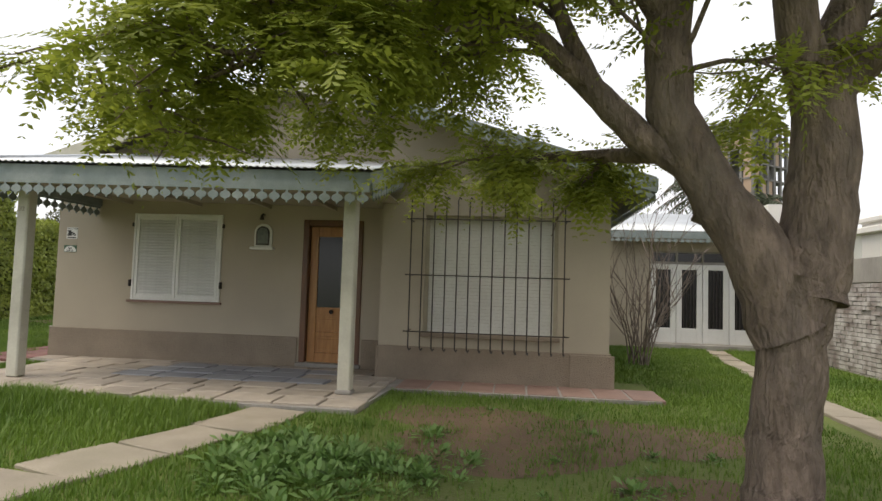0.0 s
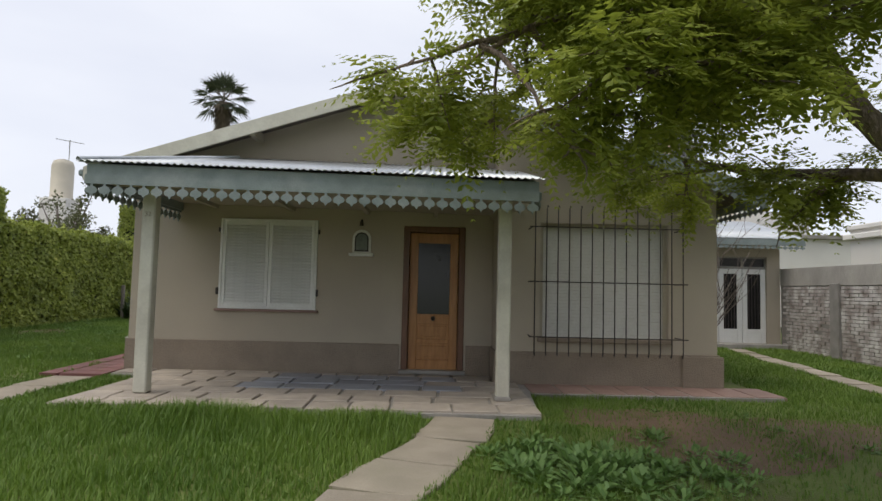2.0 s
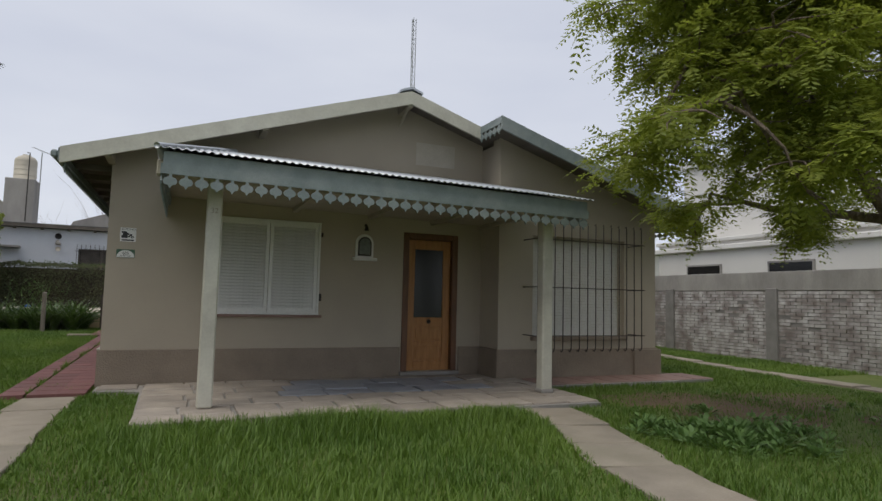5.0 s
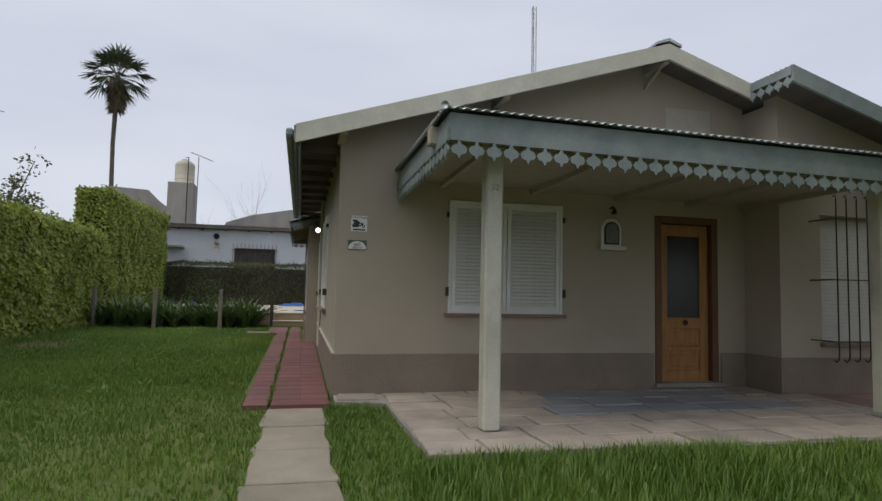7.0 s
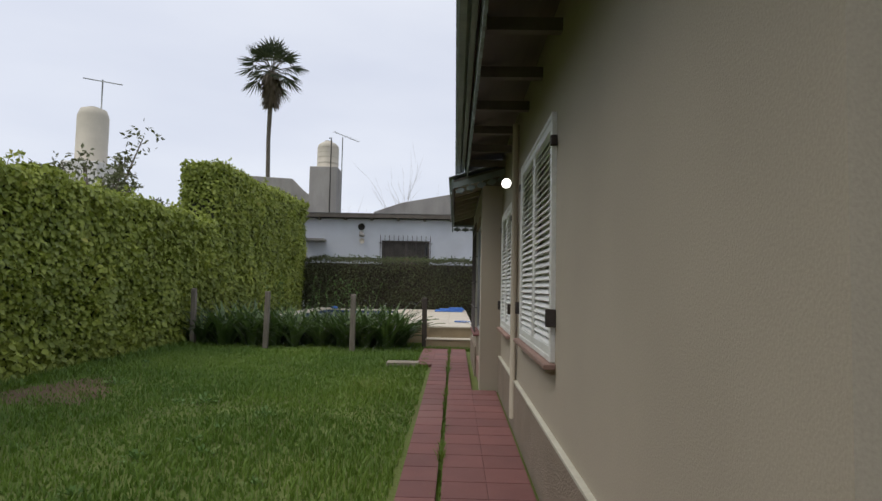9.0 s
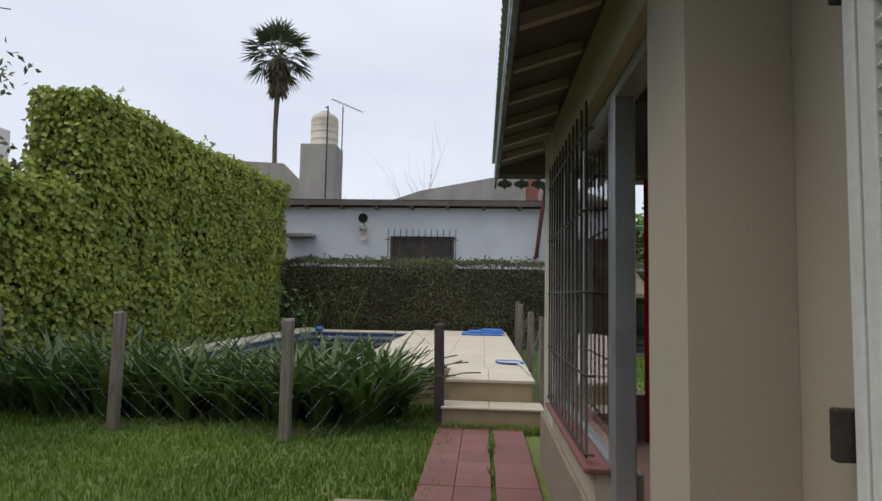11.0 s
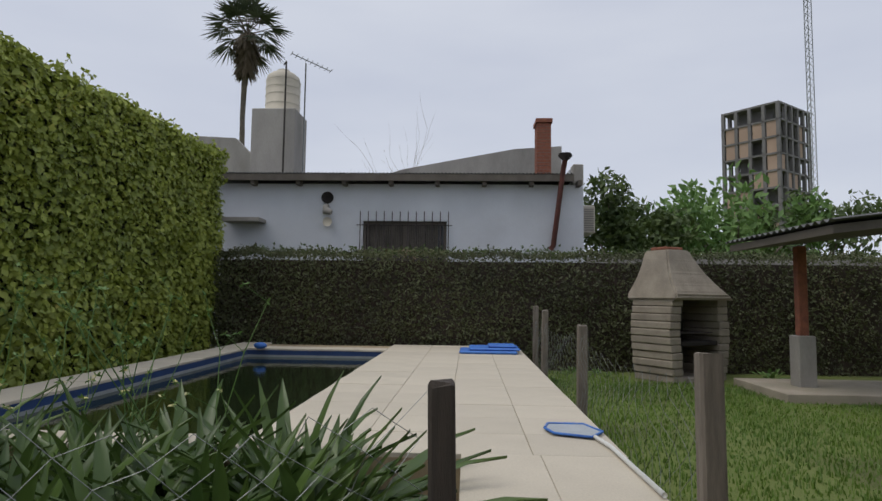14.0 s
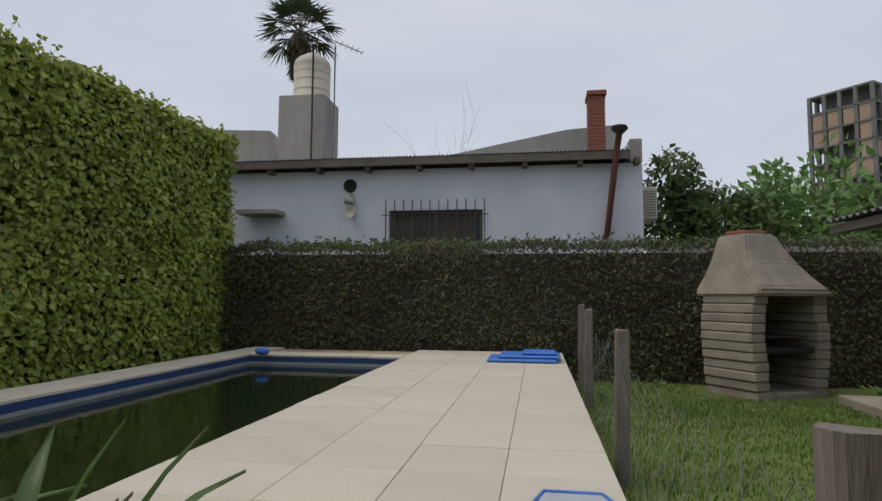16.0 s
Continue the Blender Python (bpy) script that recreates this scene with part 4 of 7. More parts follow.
# ---- sunroom at the back corner
def build_sunroom():
    s = tagged(new("sunroom"), "glazed sunroom with black window bars and a red curtain")
    s.parent = house
    y0, y1, xin, fx = BACK, 18.58, -3.6, -6.45
    ht = 2.5
    boxes("wall", [(fx, SIDE - 0.001, y0 - 0.15, y0, 0, ht), (fx, fx + 0.2, y0, 15.58, 0, ht), (fx, fx + 0.2, 15.58, 17.98, 2.2, ht)], M_WALL, s)
    boxes("low_wall", [(fx, fx + 0.2, 16.42, 17.98, -0.05, 0.57)], M_WALL, s)
    boxes("plinth", [(fx - 0.025, fx - 0.001, 16.44, 18.6, -0.05, 0.42)], M_PLINTH, s, 0.006)
    boxes("corner_column", [(fx, fx + 0.42, 17.98, y1, -0.05, ht)], M_CREAM, s, 0.015)
    xa, za, ya, yb = -6.82, 2.48, 14.95, 19.35
    sl = 0.3

    def rz(x):
        return za + sl * (x - xa)
    bm = bmesh.new()
    add_box(bm, fx + 0.42, -5.95, y1 - 0.18, y1, -0.05, 2.2)
    add_box(bm, -4.0, xin, y1 - 0.18, y1, -0.05, 2.2)
    add_box(bm, -5.95, -4.0, y1 - 0.18, y1, -0.05, 0.6)
    add_prism(bm, [(fx + 0.42, 2.2), (xin, 2.2), (xin, rz(xin)), (fx + 0.42, rz(fx + 0.42))], "y", y1 - 0.18, y1)
    mesh_ob("back_wall", bm, M_INNER, s)
    wall_y("inner_wall", xin, xin + 0.15, y0, y1, 0, 3.2, [(15.8, 17.9, 0.6, 2.05)], M_INNER, s)
    boxes("floor", [(fx + 0.2, xin, y0, y1 - 0.18, 0.05, 0.3), (fx, fx + 0.2, 15.58, 16.42, 0.05, 0.3)], M_PINK, s)
    corrugated("sheet", (xa - 0.04, ya, za + 0.045), (xa - 0.04, yb, za + 0.045), (xin + 0.2, ya, rz(xin + 0.24) + 0.045), M_ZINC, s)
    prism("boarding", [(xa, za), (xin + 0.2, rz(xin + 0.2)), (xin + 0.2, rz(xin + 0.2) + 0.03), (xa, za + 0.03)], "y", ya + 0.02, yb - 0.02, M_SOFFIT, s)
    boxes("fascia", [(xa - 0.01, xa + 0.015, ya, yb, za - 0.08, za + 0.04)], M_TRIM, s)
    valance("valance", (xa - 0.022, yb, za - 0.01), (xa - 0.022, ya, za - 0.01), 0.18, s)
    valance("valance", (xa, yb - 0.02, za - 0.01), (-6.05, yb - 0.02, za - 0.01), 0.18, s)
    prism("end_board", [(xa + 0.02, za - 0.05), (-6.05, za - 0.05), (-6.05, rz(-6.05)), (xa + 0.02, za + 0.002)], "y", yb - 0.06, yb - 0.022, M_SOFFIT, s)
    valance("valance", (xa, ya, za), (SIDE, ya, za + 0.18), 0.16, s)
    y = 15.25
    while y < yb - 0.1:
        prism("rafter", [(xa + 0.03, za - 0.05), (fx, rz(fx) - 0.055), (fx, rz(fx) - 0.002), (xa + 0.03, rz(xa + 0.03) - 0.002)], "y", y, y + 0.05, M_BEIGE_WOOD, s)
        y += 0.5
    w = tagged(new("window"), "aluminium sliding window")
    w.parent = s
    wx = fx + 0.06
    boxes("frame", [(wx, wx + 0.06, 16.37, 16.45, 0.3, 2.2), (wx, wx + 0.06, 17.91, 17.98, 0.57, 2.2), (wx, wx + 0.06, 16.45, 17.91, 0.57, 0.62), (wx, wx + 0.06, 16.45, 17.91, 2.15, 2.2), (wx + 0.02, wx + 0.08, 17.24, 17.3, 0.62, 2.15)], M_ALU, w, 0.006)
    for a, b in ((16.455, 17.235), (17.305, 17.905)):
        q = boxes("pane", [(wx + 0.025, wx + 0.031, a, b, 0.625, 2.145)], M_GLASS, w)
        q.visible_shadow = False
    boxes("sill", [(fx - 0.05, fx + 0.06, 16.4, 17.97, 0.572, 0.6)], M_RED, w, 0.006)
    gx = fx - 0.03
    gr = tagged(new("grille"), "black iron window bars")
    gr.parent = s
    for i in range(12):
        y = 16.47 + i * 0.133
        tube("bar", [(gx, y, 0.62), (gx, y, 2.18)], 0.0062, M_IRON, gr, 6)
    for z in (0.64, 0.97, 1.33, 1.69, 2.05):
        tube("rail", [(fx - 0.001, 16.44, z), (gx + 0.01, 16.44, z), (gx - 0.007, 16.46, z), (gx - 0.007, 17.96, z), (fx - 0.001, 17.975, z)], 0.0062, M_IRON, gr, 6)
    boxes("door_frame", [(wx, wx + 0.09, 15.58, 15.62, 0.3, 2.2), (wx, wx + 0.09, 16.33, 16.368, 0.3, 2.2), (wx, wx + 0.09, 15.62, 16.33, 2.15, 2.2)], M_ALU, s, 0.006)

    def curtain(xa_, xb_, yc, z0, z1):
        bm = bmesh.new()
        n = 60
        for i in range(n + 1):
            x = xa_ + (xb_ - xa_) * i / n
            d = 0.03 * math.sin(i * 0.9) + 0.012 * math.sin(i * 2.3)
            for z, k in ((z0, 1.1), ((z0 + z1) / 2, 1.0), (z1, 0.8)):
                bm.verts.new((x, yc + d * k, z))
        bm.verts.ensure_lookup_table()
        for i in range(n):
            for j in range(2):
                a = i * 3 + j
                bm.faces.new((bm.verts[a], bm.verts[a + 3], bm.verts[a + 4], bm.verts[a + 1]))
        c = mesh_ob("curtain", bm, M_CURTAIN_THIN, s, smooth=True)
        sol = c.modifiers.new("thickness", "SOLIDIFY")
        sol.thickness = 0.003
    curtain(-5.85, -5.32, 17.93, 0.36, 2.12)
    curtain(-6.24, -6.08, 17.8, 0.5, 2.12)
    tube("curtain_rod", [(-6.3, 17.93, 2.14), (-4.2, 17.93, 2.14)], 0.01, M_ALU, s, 8)


build_sunroom()

lamp = empty("wall_lamp", "small round white wall lamp switched on", "lamp")
tube("arm", [(SIDE, 13.55, 2.2), (SIDE - 0.07, 13.55, 2.22)], 0.015, M_IRON, lamp)
bm = bmesh.new()
bmesh.ops.create_uvsphere(bm, u_segments=14, v_segments=10, radius=0.045, matrix=Matrix.Translation((SIDE - 0.1, 13.55, 2.24)))
m_bulb = bpy.data.materials.new("glowing_bulb")
m_bulb.use_nodes = True
m_bulb.node_tree.nodes["Principled BSDF"].inputs["Emission Color"].default_value = (1, 0.95, 0.88, 1)
m_bulb.node_tree.nodes["Principled BSDF"].inputs["Emission Strength"].default_value = 4
mesh_ob("bulb", bm, m_bulb, lamp, smooth=True)
pipe = empty("downpipe", "beige painted rain downpipe on the side wall", "pipe")
tube("pipe", [(SIDE - 0.035, 13.35, 2.75), (SIDE - 0.035, 13.35, 0.1)], 0.03, M_WALL, pipe)
mast = empty("radio_mast", "tall thin lattice radio mast behind the houses", "antenna")
for i in range(3):
    a = 2 * math.pi * i / 3
    tube("rod", [(16 + 0.25 * math.cos(a), 59 + 0.25 * math.sin(a), 0.0), (16 + 0.25 * math.cos(a), 59 + 0.25 * math.sin(a), 31)], 0.03, M_WIRE, mast, 5)
bm = bmesh.new()
for k in range(60):
    z = 1 + 30 * k / 60
    for i in range(3):
        a, b = 2 * math.pi * i / 3, 2 * math.pi * (i + 1) / 3
        add_tube(bm, [(16 + 0.25 * math.cos(a), 59 + 0.25 * math.sin(a), z), (16 + 0.25 * math.cos(b), 59 + 0.25 * math.sin(b), z + 0.45)], 0.018, 4)
mesh_ob("lacing", bm, M_WIRE, mast)


# ---- pool terrace
DZ = 0.455


def build_terrace():
    t = empty("pool_terrace", "cream tiled pool terrace with two entrance steps", "terrace")
    tagged(t, kind="structure")
    px0, px1, py0, py1 = -10.9, -8.62, 21.35, 27.5
    boxes("base", [(-7.27, -6.42, 20.06, 21.05, -0.1, DZ - 0.03), (px1, -6.4, 21.05, 28.7, -0.1, DZ - 0.03), (px0 - 0.5, px1, 21.05, py0, -0.1, DZ - 0.03), (px0 - 0.5, px0, py0, 28.7, -0.1, DZ - 0.03), (px0, px1, py1, 28.7, -0.1, DZ - 0.03)], M_STEP, t)
    boxes("step", [(-7.31, -6.34, 19.69, 20.055, -0.1, 0.215)], M_STEP, t, 0.006)
    boxes("tread", [(-7.32, -6.86, 19.67, 20.055, 0.216, 0.24), (-6.855, -6.33, 19.67, 20.055, 0.216, 0.24)], M_DECK, t, 0.006)
    rng = random.Random(2)
    tile_me = {}

    def tile(x0, x1, y0, y1):
        key = (round(x1 - x0, 3), round(y1 - y0, 3))
        if key not in tile_me:
            bm = bmesh.new()
            add_box(bm, 0.0015, key[0] - 0.0015, 0.0015, key[1] - 0.0015, -0.03, 0, bevel=0.003)
            me = bpy.data.meshes.new("tile")
            bm.to_mesh(me)
            bm.free()
            me.materials.append(M_DECK)
            tile_me[key] = me
        ob = new("tile", tile_me[key])
        ob.parent = t
        ob.location = (x0, y0, DZ + rng.uniform(-0.002, 0.002))
    tile(-7.3, -6.86, 20.04, 21.05)
    tile(-6.86, -6.39, 20.04, 21.05)
    y = 21.05
    while y < 28.65:
        h = min(0.52, 28.7 - y)
        cols = [(-7.9, -7.4), (-7.4, -6.9), (-6.9, -6.38)]
        if y > py1 - 0.01:
            cols += [(px1, -7.9)]
        else:
            cols += [(px1 + 0.02, -7.9)]
        for a, b in cols:
            tile(a, b, y, y + h)
        y += h
    # coping of the far and long sides
    y = 21.05
    while y < 28.65:
        h = min(0.6, 28.7 - y)
        tile(px0 - 0.51, px0 + 0.02, y, y + h)
        y += h
    x = px0 + 0.02
    while x < px1 - 0.05:
        w = min(0.6, px1 - x)
        tile(x, x + w, py1 - 0.02, py1 + 0.45)
        tile(x, x + w, 21.05, py0 + 0.02)
        x += w
    p = empty("pool", "in-ground pool with dark stale green water and blue sides", "pool")
    tagged(p, kind="structure")
    zb = 0.03
    boxes("side", [(px0 - 0.02, px0 + 0.012, py0, py1, zb, DZ - 0.032), (px1 - 0.012, px1 + 0.02, py0, py1, zb, DZ - 0.032), (px0 + 0.012, px1 - 0.012, py1 - 0.012, py1 + 0.02, zb, DZ - 0.032), (px0 + 0.012, px1 - 0.012, py0 - 0.02, py0 + 0.012, zb, DZ - 0.032)], M_POOLBLUE, p)
    boxes("scum_line", [(px0 + 0.013, px0 + 0.018, py0, py1, 0.305, 0.35), (px0 + 0.018, px1 - 0.018, py1 - 0.018, py1 - 0.013, 0.305, 0.35), (px1 - 0.018, px1 - 0.013, py0, py1, 0.305, 0.35)], M_POOLPALE, p)
    boxes("water", [(px0 + 0.02, px1 - 0.02, py0 + 0.02, py1 - 0.02, 0.04, 0.315)], M_WATER, p)
    f = empty("pool_float", "blue and white chlorine float at the pool corner", "float")
    bm = bmesh.new()
    bmesh.ops.create_uvsphere(bm, u_segments=12, v_segments=8, radius=0.11, matrix=Matrix.Translation((px0 + 0.25, py1 - 0.1, DZ + 0.05)) @ Matrix.Diagonal((1, 0.6, 0.5, 1)))
    mesh_ob("body", bm, M_BLUEFOAM, f, smooth=True)
    # folded pool cover
    cv = empty("pool_cover", "folded blue plastic pool cover on the terrace", "cover")
    for i, (x0, x1, y0, y1, z0, z1) in enumerate(((-7.4, -6.5, 27.05, 27.75, 0, 0.05), (-7.25, -6.45, 27.1, 27.8, 0.05, 0.09), (-6.95, -6.5, 27.2, 27.7, 0.09, 0.13))):
        boxes("fold", [(x0, x1, y0, y1, DZ + z0 + 0.002, DZ + z1)], M_BLUEFOAM, cv, 0.02)
    n = empty("skimmer_net", "blue pool skimmer net with a pale pole", "pool net")
    z = DZ + 0.02
    ring = [(-6.76, 21.68), (-6.72, 21.83), (-6.48, 21.83), (-6.4, 21.6), (-6.5, 21.44), (-6.72, 21.53), (-6.76, 21.68)]
    tube("rim", [(x, y, z) for x, y in ring], 0.009, M_BLUEFOAM, n, 6)
    prism("mesh", ring[:-1], "z", z - 0.006, z - 0.002, mat("grey_netting", (0.42, 0.45, 0.47), (0.36, 0.39, 0.42), 8, 0.8, 0.3), n)
    tube("pole", [(-6.48, 21.45, z), (-6.44, 21.2, z), (-6.41, 20.35, z)], 0.013, M_WHITE, n, 8)


build_terrace()


def fence_posts():
    line = [((-6.3, 20.1), 1.11, M_POST), ((-6.18, 23.52), 1.07, M_POST), ((-6.16, 26.53), 1.16, M_POST), ((-6.16, 27.7), 1.2, M_POST),
            ((-7.34, 19.75), 1.02, M_DPOST), ((-8.64, 19.05), 1.07, M_POST), ((-10.3, 19.2), 1.1, M_POST), ((-11.85, 19.6), 1.12, M_POST)]
    for (x, y), top, m in line:
        p = empty("fence_post", "weathered wooden fence post with a split top", "post", "garden fence posts")
        rng = random.Random(int(y * 10 + x * 7))
        a, b = rng.uniform(-0.02, 0.02), rng.uniform(-0.02, 0.02)
        bm = bmesh.new()
        add_box(bm, x - 0.047, x + 0.047, y - 0.045, y + 0.045, -0.05, top, bevel=0.012)
        for v in bm.verts:
            k = (v.co.z + 0.05)
            v.co.x += a * k + rng.uniform(-0.004, 0.004)
            v.co.y += b * k
            if v.co.z > top - 0.03:
                v.co.z += rng.uniform(-0.012, 0.012)
        mesh_ob("post", bm, m, p)
    net = empty("wire_netting", "sagging galvanised chicken wire between the posts", "fence")
    bm = bmesh.new()
    runs = [((-6.3, 20.17), (-6.2, 23.5)), ((-6.2, 23.6), (-6.16, 26.48)), ((-6.16, 26.58), (-6.16, 27.65)), ((-8.5, 19.1), (-7.41, 19.78)), ((-10.25, 19.2), (-8.62, 19.09)), ((-11.8, 19.6), (-10.36, 19.2))]
    for (ax, ay), (bx, by) in runs:
        L = math.hypot(bx - ax, by - ay)
        n = round(L / 0.1)
        rows = 11
        rng = random.Random(int(ay * 31))

        def at(i, j):
            u, v = i / n, j / rows
            s = -0.1 * math.sin(math.pi * u) * v
            return (ax + (bx - ax) * u + 0.03 * math.sin(u * 9 + j), ay + (by - ay) * u, 0.03 + 0.97 * v + s + 0.012 * math.sin(i * 1.7 + j))
        for i in range(n):
            for j in range(rows):
                if (i + j) % 2 == 0:
                    add_tube(bm, [at(i, j), at(i + 1, j + 1)], 0.0015, 3, cap=False)
                else:
                    add_tube(bm, [at(i, j + 1), at(i + 1, j)], 0.0015, 3, cap=False)
    tagged(mesh_ob("mesh", bm, M_WIRE, net), kind="stuff")


fence_posts()


# ---- grill of cast concrete
def build_grill():
    b = empty("barbecue", "concrete garden barbecue with a sooty hearth and hood", "barbecue", at=(-3.72, 28.0, 0.01))
    b.scale = (1.03, 1.03, 1.06)
    b.rotation_euler.z = radians(30)
    x0, x1, y0, y1, z0 = -0.6, 0.6, -0.42, 0.4, 0.0
    rng = random.Random(8)
    # side piers of stacked blocks
    for xa, xb in ((x0, x0 + 0.24), (x1 - 0.24, x1)):
        z = z0
        while z < 1.25:
            h = 0.115
            bow = 0.08 * math.sin((z - z0) / 1.28 * math.pi)
            o = rng.uniform(-0.012, 0.012)
            s = -1 if xa == x0 else 1
            boxes("block", [(xa + s * bow + o, xb + s * bow + o, y0 + rng.uniform(-0.01, 0.01), y1, z + 0.003, z + h - 0.003)], M_BBQ, b, 0.014)
            z += h
    boxes("back", [(x0 + 0.2, x1 - 0.2, y1 - 0.12, y1, z0, 1.3)], M_SOOT, b)
    boxes("shelf", [(x0 + 0.16, x1 - 0.16, y0 + 0.05, y1 - 0.12, 0.55, 0.62)], M_SOOT, b, 0.01)
    boxes("grate", [(x0 + 0.2, x1 - 0.2, y0 + 0.1 + 0.06 * i, y0 + 0.115 + 0.06 * i, 0.74, 0.755) for i in range(9)], M_IRON, b)
    boxes("hearth_floor", [(x0 + 0.16, x1 - 0.16, y0 + 0.03, y1 - 0.12, z0, z0 + 0.08)], M_BBQ, b, 0.01)
    # hood: flared shape
    bm = bmesh.new()
    prof = [(1.25, 0.68, 0.5), (1.31, 0.7, 0.52), (1.36, 0.66, 0.5), (1.48, 0.48, 0.42), (1.66, 0.36, 0.33), (1.86, 0.29, 0.27), (2.02, 0.25, 0.24)]
    c = ((x0 + x1) / 2 - 0.12, (y0 + y1) / 2)
    rings = []
    for z, hx, hy in prof:
        # the hood leans: nearly upright over one pier, sloping down over the other
        up = (z - 1.25) / 0.77
        xl, xr = -0.66 + 0.14 * up, 0.7 - 0.72 * up ** 0.75
        rings.append([bm.verts.new((x, c[1] + sy * hy, z)) for x, sy in ((xl, -1), ((xl + xr) / 2, -1.06), (xr, -1), (xr, 1), (xl, 1))])
    for r0, r1 in zip(rings, rings[1:]):
        for j in range(5):
            bm.faces.new((r0[j], r0[(j + 1) % 5], r1[(j + 1) % 5], r1[j]))
    bm.faces.new(list(reversed(rings[0])))
    bm.faces.new(rings[-1])
    bmesh.ops.bevel(bm, geom=list(bm.edges), offset=0.025, segments=2, affect="EDGES")
    mesh_ob("hood", bm, M_BBQ, b)
    boxes("cap", [(-0.46, -0.08, c[1] - 0.16, c[1] + 0.16, 2.025, 2.07)], M_BRICK, b, 0.01)


build_grill()


# ---- hedges
def hedge_top(y):
    if y < 12.4:
        return 5.4
    if y < 14.4:
        return 3.7 - 0.17 * (y - 12.4)
    if y < 21.3:
        return 2.62 - 0.01 * (y - 14.4)
    return 3.92 + 0.02 * (y - 21.3)


def ivy_hedge():
    h = empty("ivy_hedge", "tall clipped ivy-covered boundary hedge with yellowish green leaves", "hedge")
    # Solid core behind the leaves, coloured as the hedge's shaded inside.
    bm = bmesh.new()
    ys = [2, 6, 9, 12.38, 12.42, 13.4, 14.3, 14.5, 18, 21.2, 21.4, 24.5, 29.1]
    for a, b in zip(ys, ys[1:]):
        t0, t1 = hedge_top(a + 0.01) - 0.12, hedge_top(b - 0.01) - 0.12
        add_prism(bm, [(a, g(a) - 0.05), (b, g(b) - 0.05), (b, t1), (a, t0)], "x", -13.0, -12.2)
    tagged(mesh_ob("stem_core", bm, L_HEDGEFILL, h), kind="stuff")
    rng = np.random.default_rng(3)
    n = 84000
    y = 8 + 21.1 * rng.random(n) ** 0.8
    top = np.array([hedge_top(v) for v in y])
    lump = np.array([noise.noise(Vector((0.0, v * 1.3, 3.1))) for v in y]) * 0.14
    u = rng.random(n)
    lo = g_np(y)
    z = lo + 0.03 + (top + lump - lo) * u
    bul = np.array([noise.noise(Vector((v * 1.1, w * 1.1, 0.0))) + 0.5 * noise.noise(Vector((v * 3.3, w * 3.3, 5.0))) for v, w in zip(y, z)])
    x = -12.12 + 0.1 * bul + rng.normal(0, 0.035, n)
    ontop = rng.random(n) < 0.16
    x[ontop] = -12.2 - 0.8 * rng.random(ontop.sum())
    z[ontop] = top[ontop] + lump[ontop] + rng.normal(0, 0.04, ontop.sum())
    face = np.tile([1.0, -0.15, 0.35], (n, 1))
    face[ontop] = [0.2, 0, 1]
    d, s = leaf_frames(rng, n, face, 0.55, 0.9)
    size = rng.uniform(0.06, 0.115, n)
    tagged(leaves("foliage", np.stack([x, y, z], 1), d, s, size, size * 0.8, L_IVY, h), kind="stuff")
    # step faces towards the walk
    pts = []
    for yy, za, zb in ((21.3, 2.4, 3.95), (14.4, 2.6, 3.35), (12.4, 3.6, 5.4)):
        k = int(1200 * (zb - za))
        pts.append(np.stack([-12.15 - 0.85 * rng.random(k), np.full(k, yy) + rng.normal(0, 0.06, k), za + (zb - za) * rng.random(k)], 1))
    p = np.concatenate(pts)
    d, s = leaf_frames(rng, len(p), np.array([0.3, -1.0 if True else 1, 0.3]), 0.6, 0.8)
    tagged(leaves("foliage", p, d, s, 0.09, 0.075, L_IVY, h), kind="stuff")
    # shoots standing out of the top
    bm = bmesh.new()
    rs = random.Random(6)
    tips = []
    for i in range(60):
        yy = rs.uniform(10, 28.9)
        zz = hedge_top(yy)
        q = Vector((-12.4 + rs.uniform(-0.3, 0.2), yy, zz - 0.1))
        line = [q]
        dd = Vector((rs.uniform(-0.2, 0.5), rs.uniform(-0.5, 0.5), 1)).normalized()
        for k in range(3):
            q = q + dd * rs.uniform(0.06, 0.15)
            dd = (dd + Vector((rs.uniform(-0.4, 0.4), rs.uniform(-0.4, 0.4), -0.1))).normalized()
            line.append(q)
            tips.append(q)
        add_tube(bm, line, [0.006, 0.005, 0.004, 0.002], 4)
    mesh_ob("shoot", bm, M_TWIG, h)
    base = np.repeat(np.array([tuple(q) for q in tips]), 4, 0)
    d, s = leaf_frames(rng, len(base), np.array([0.5, 0, 0.6]), 1.0, 0.2)
    tagged(leaves("foliage", base, d, s, 0.08, 0.06, L_IVY, h), kind="stuff")


ivy_hedge()


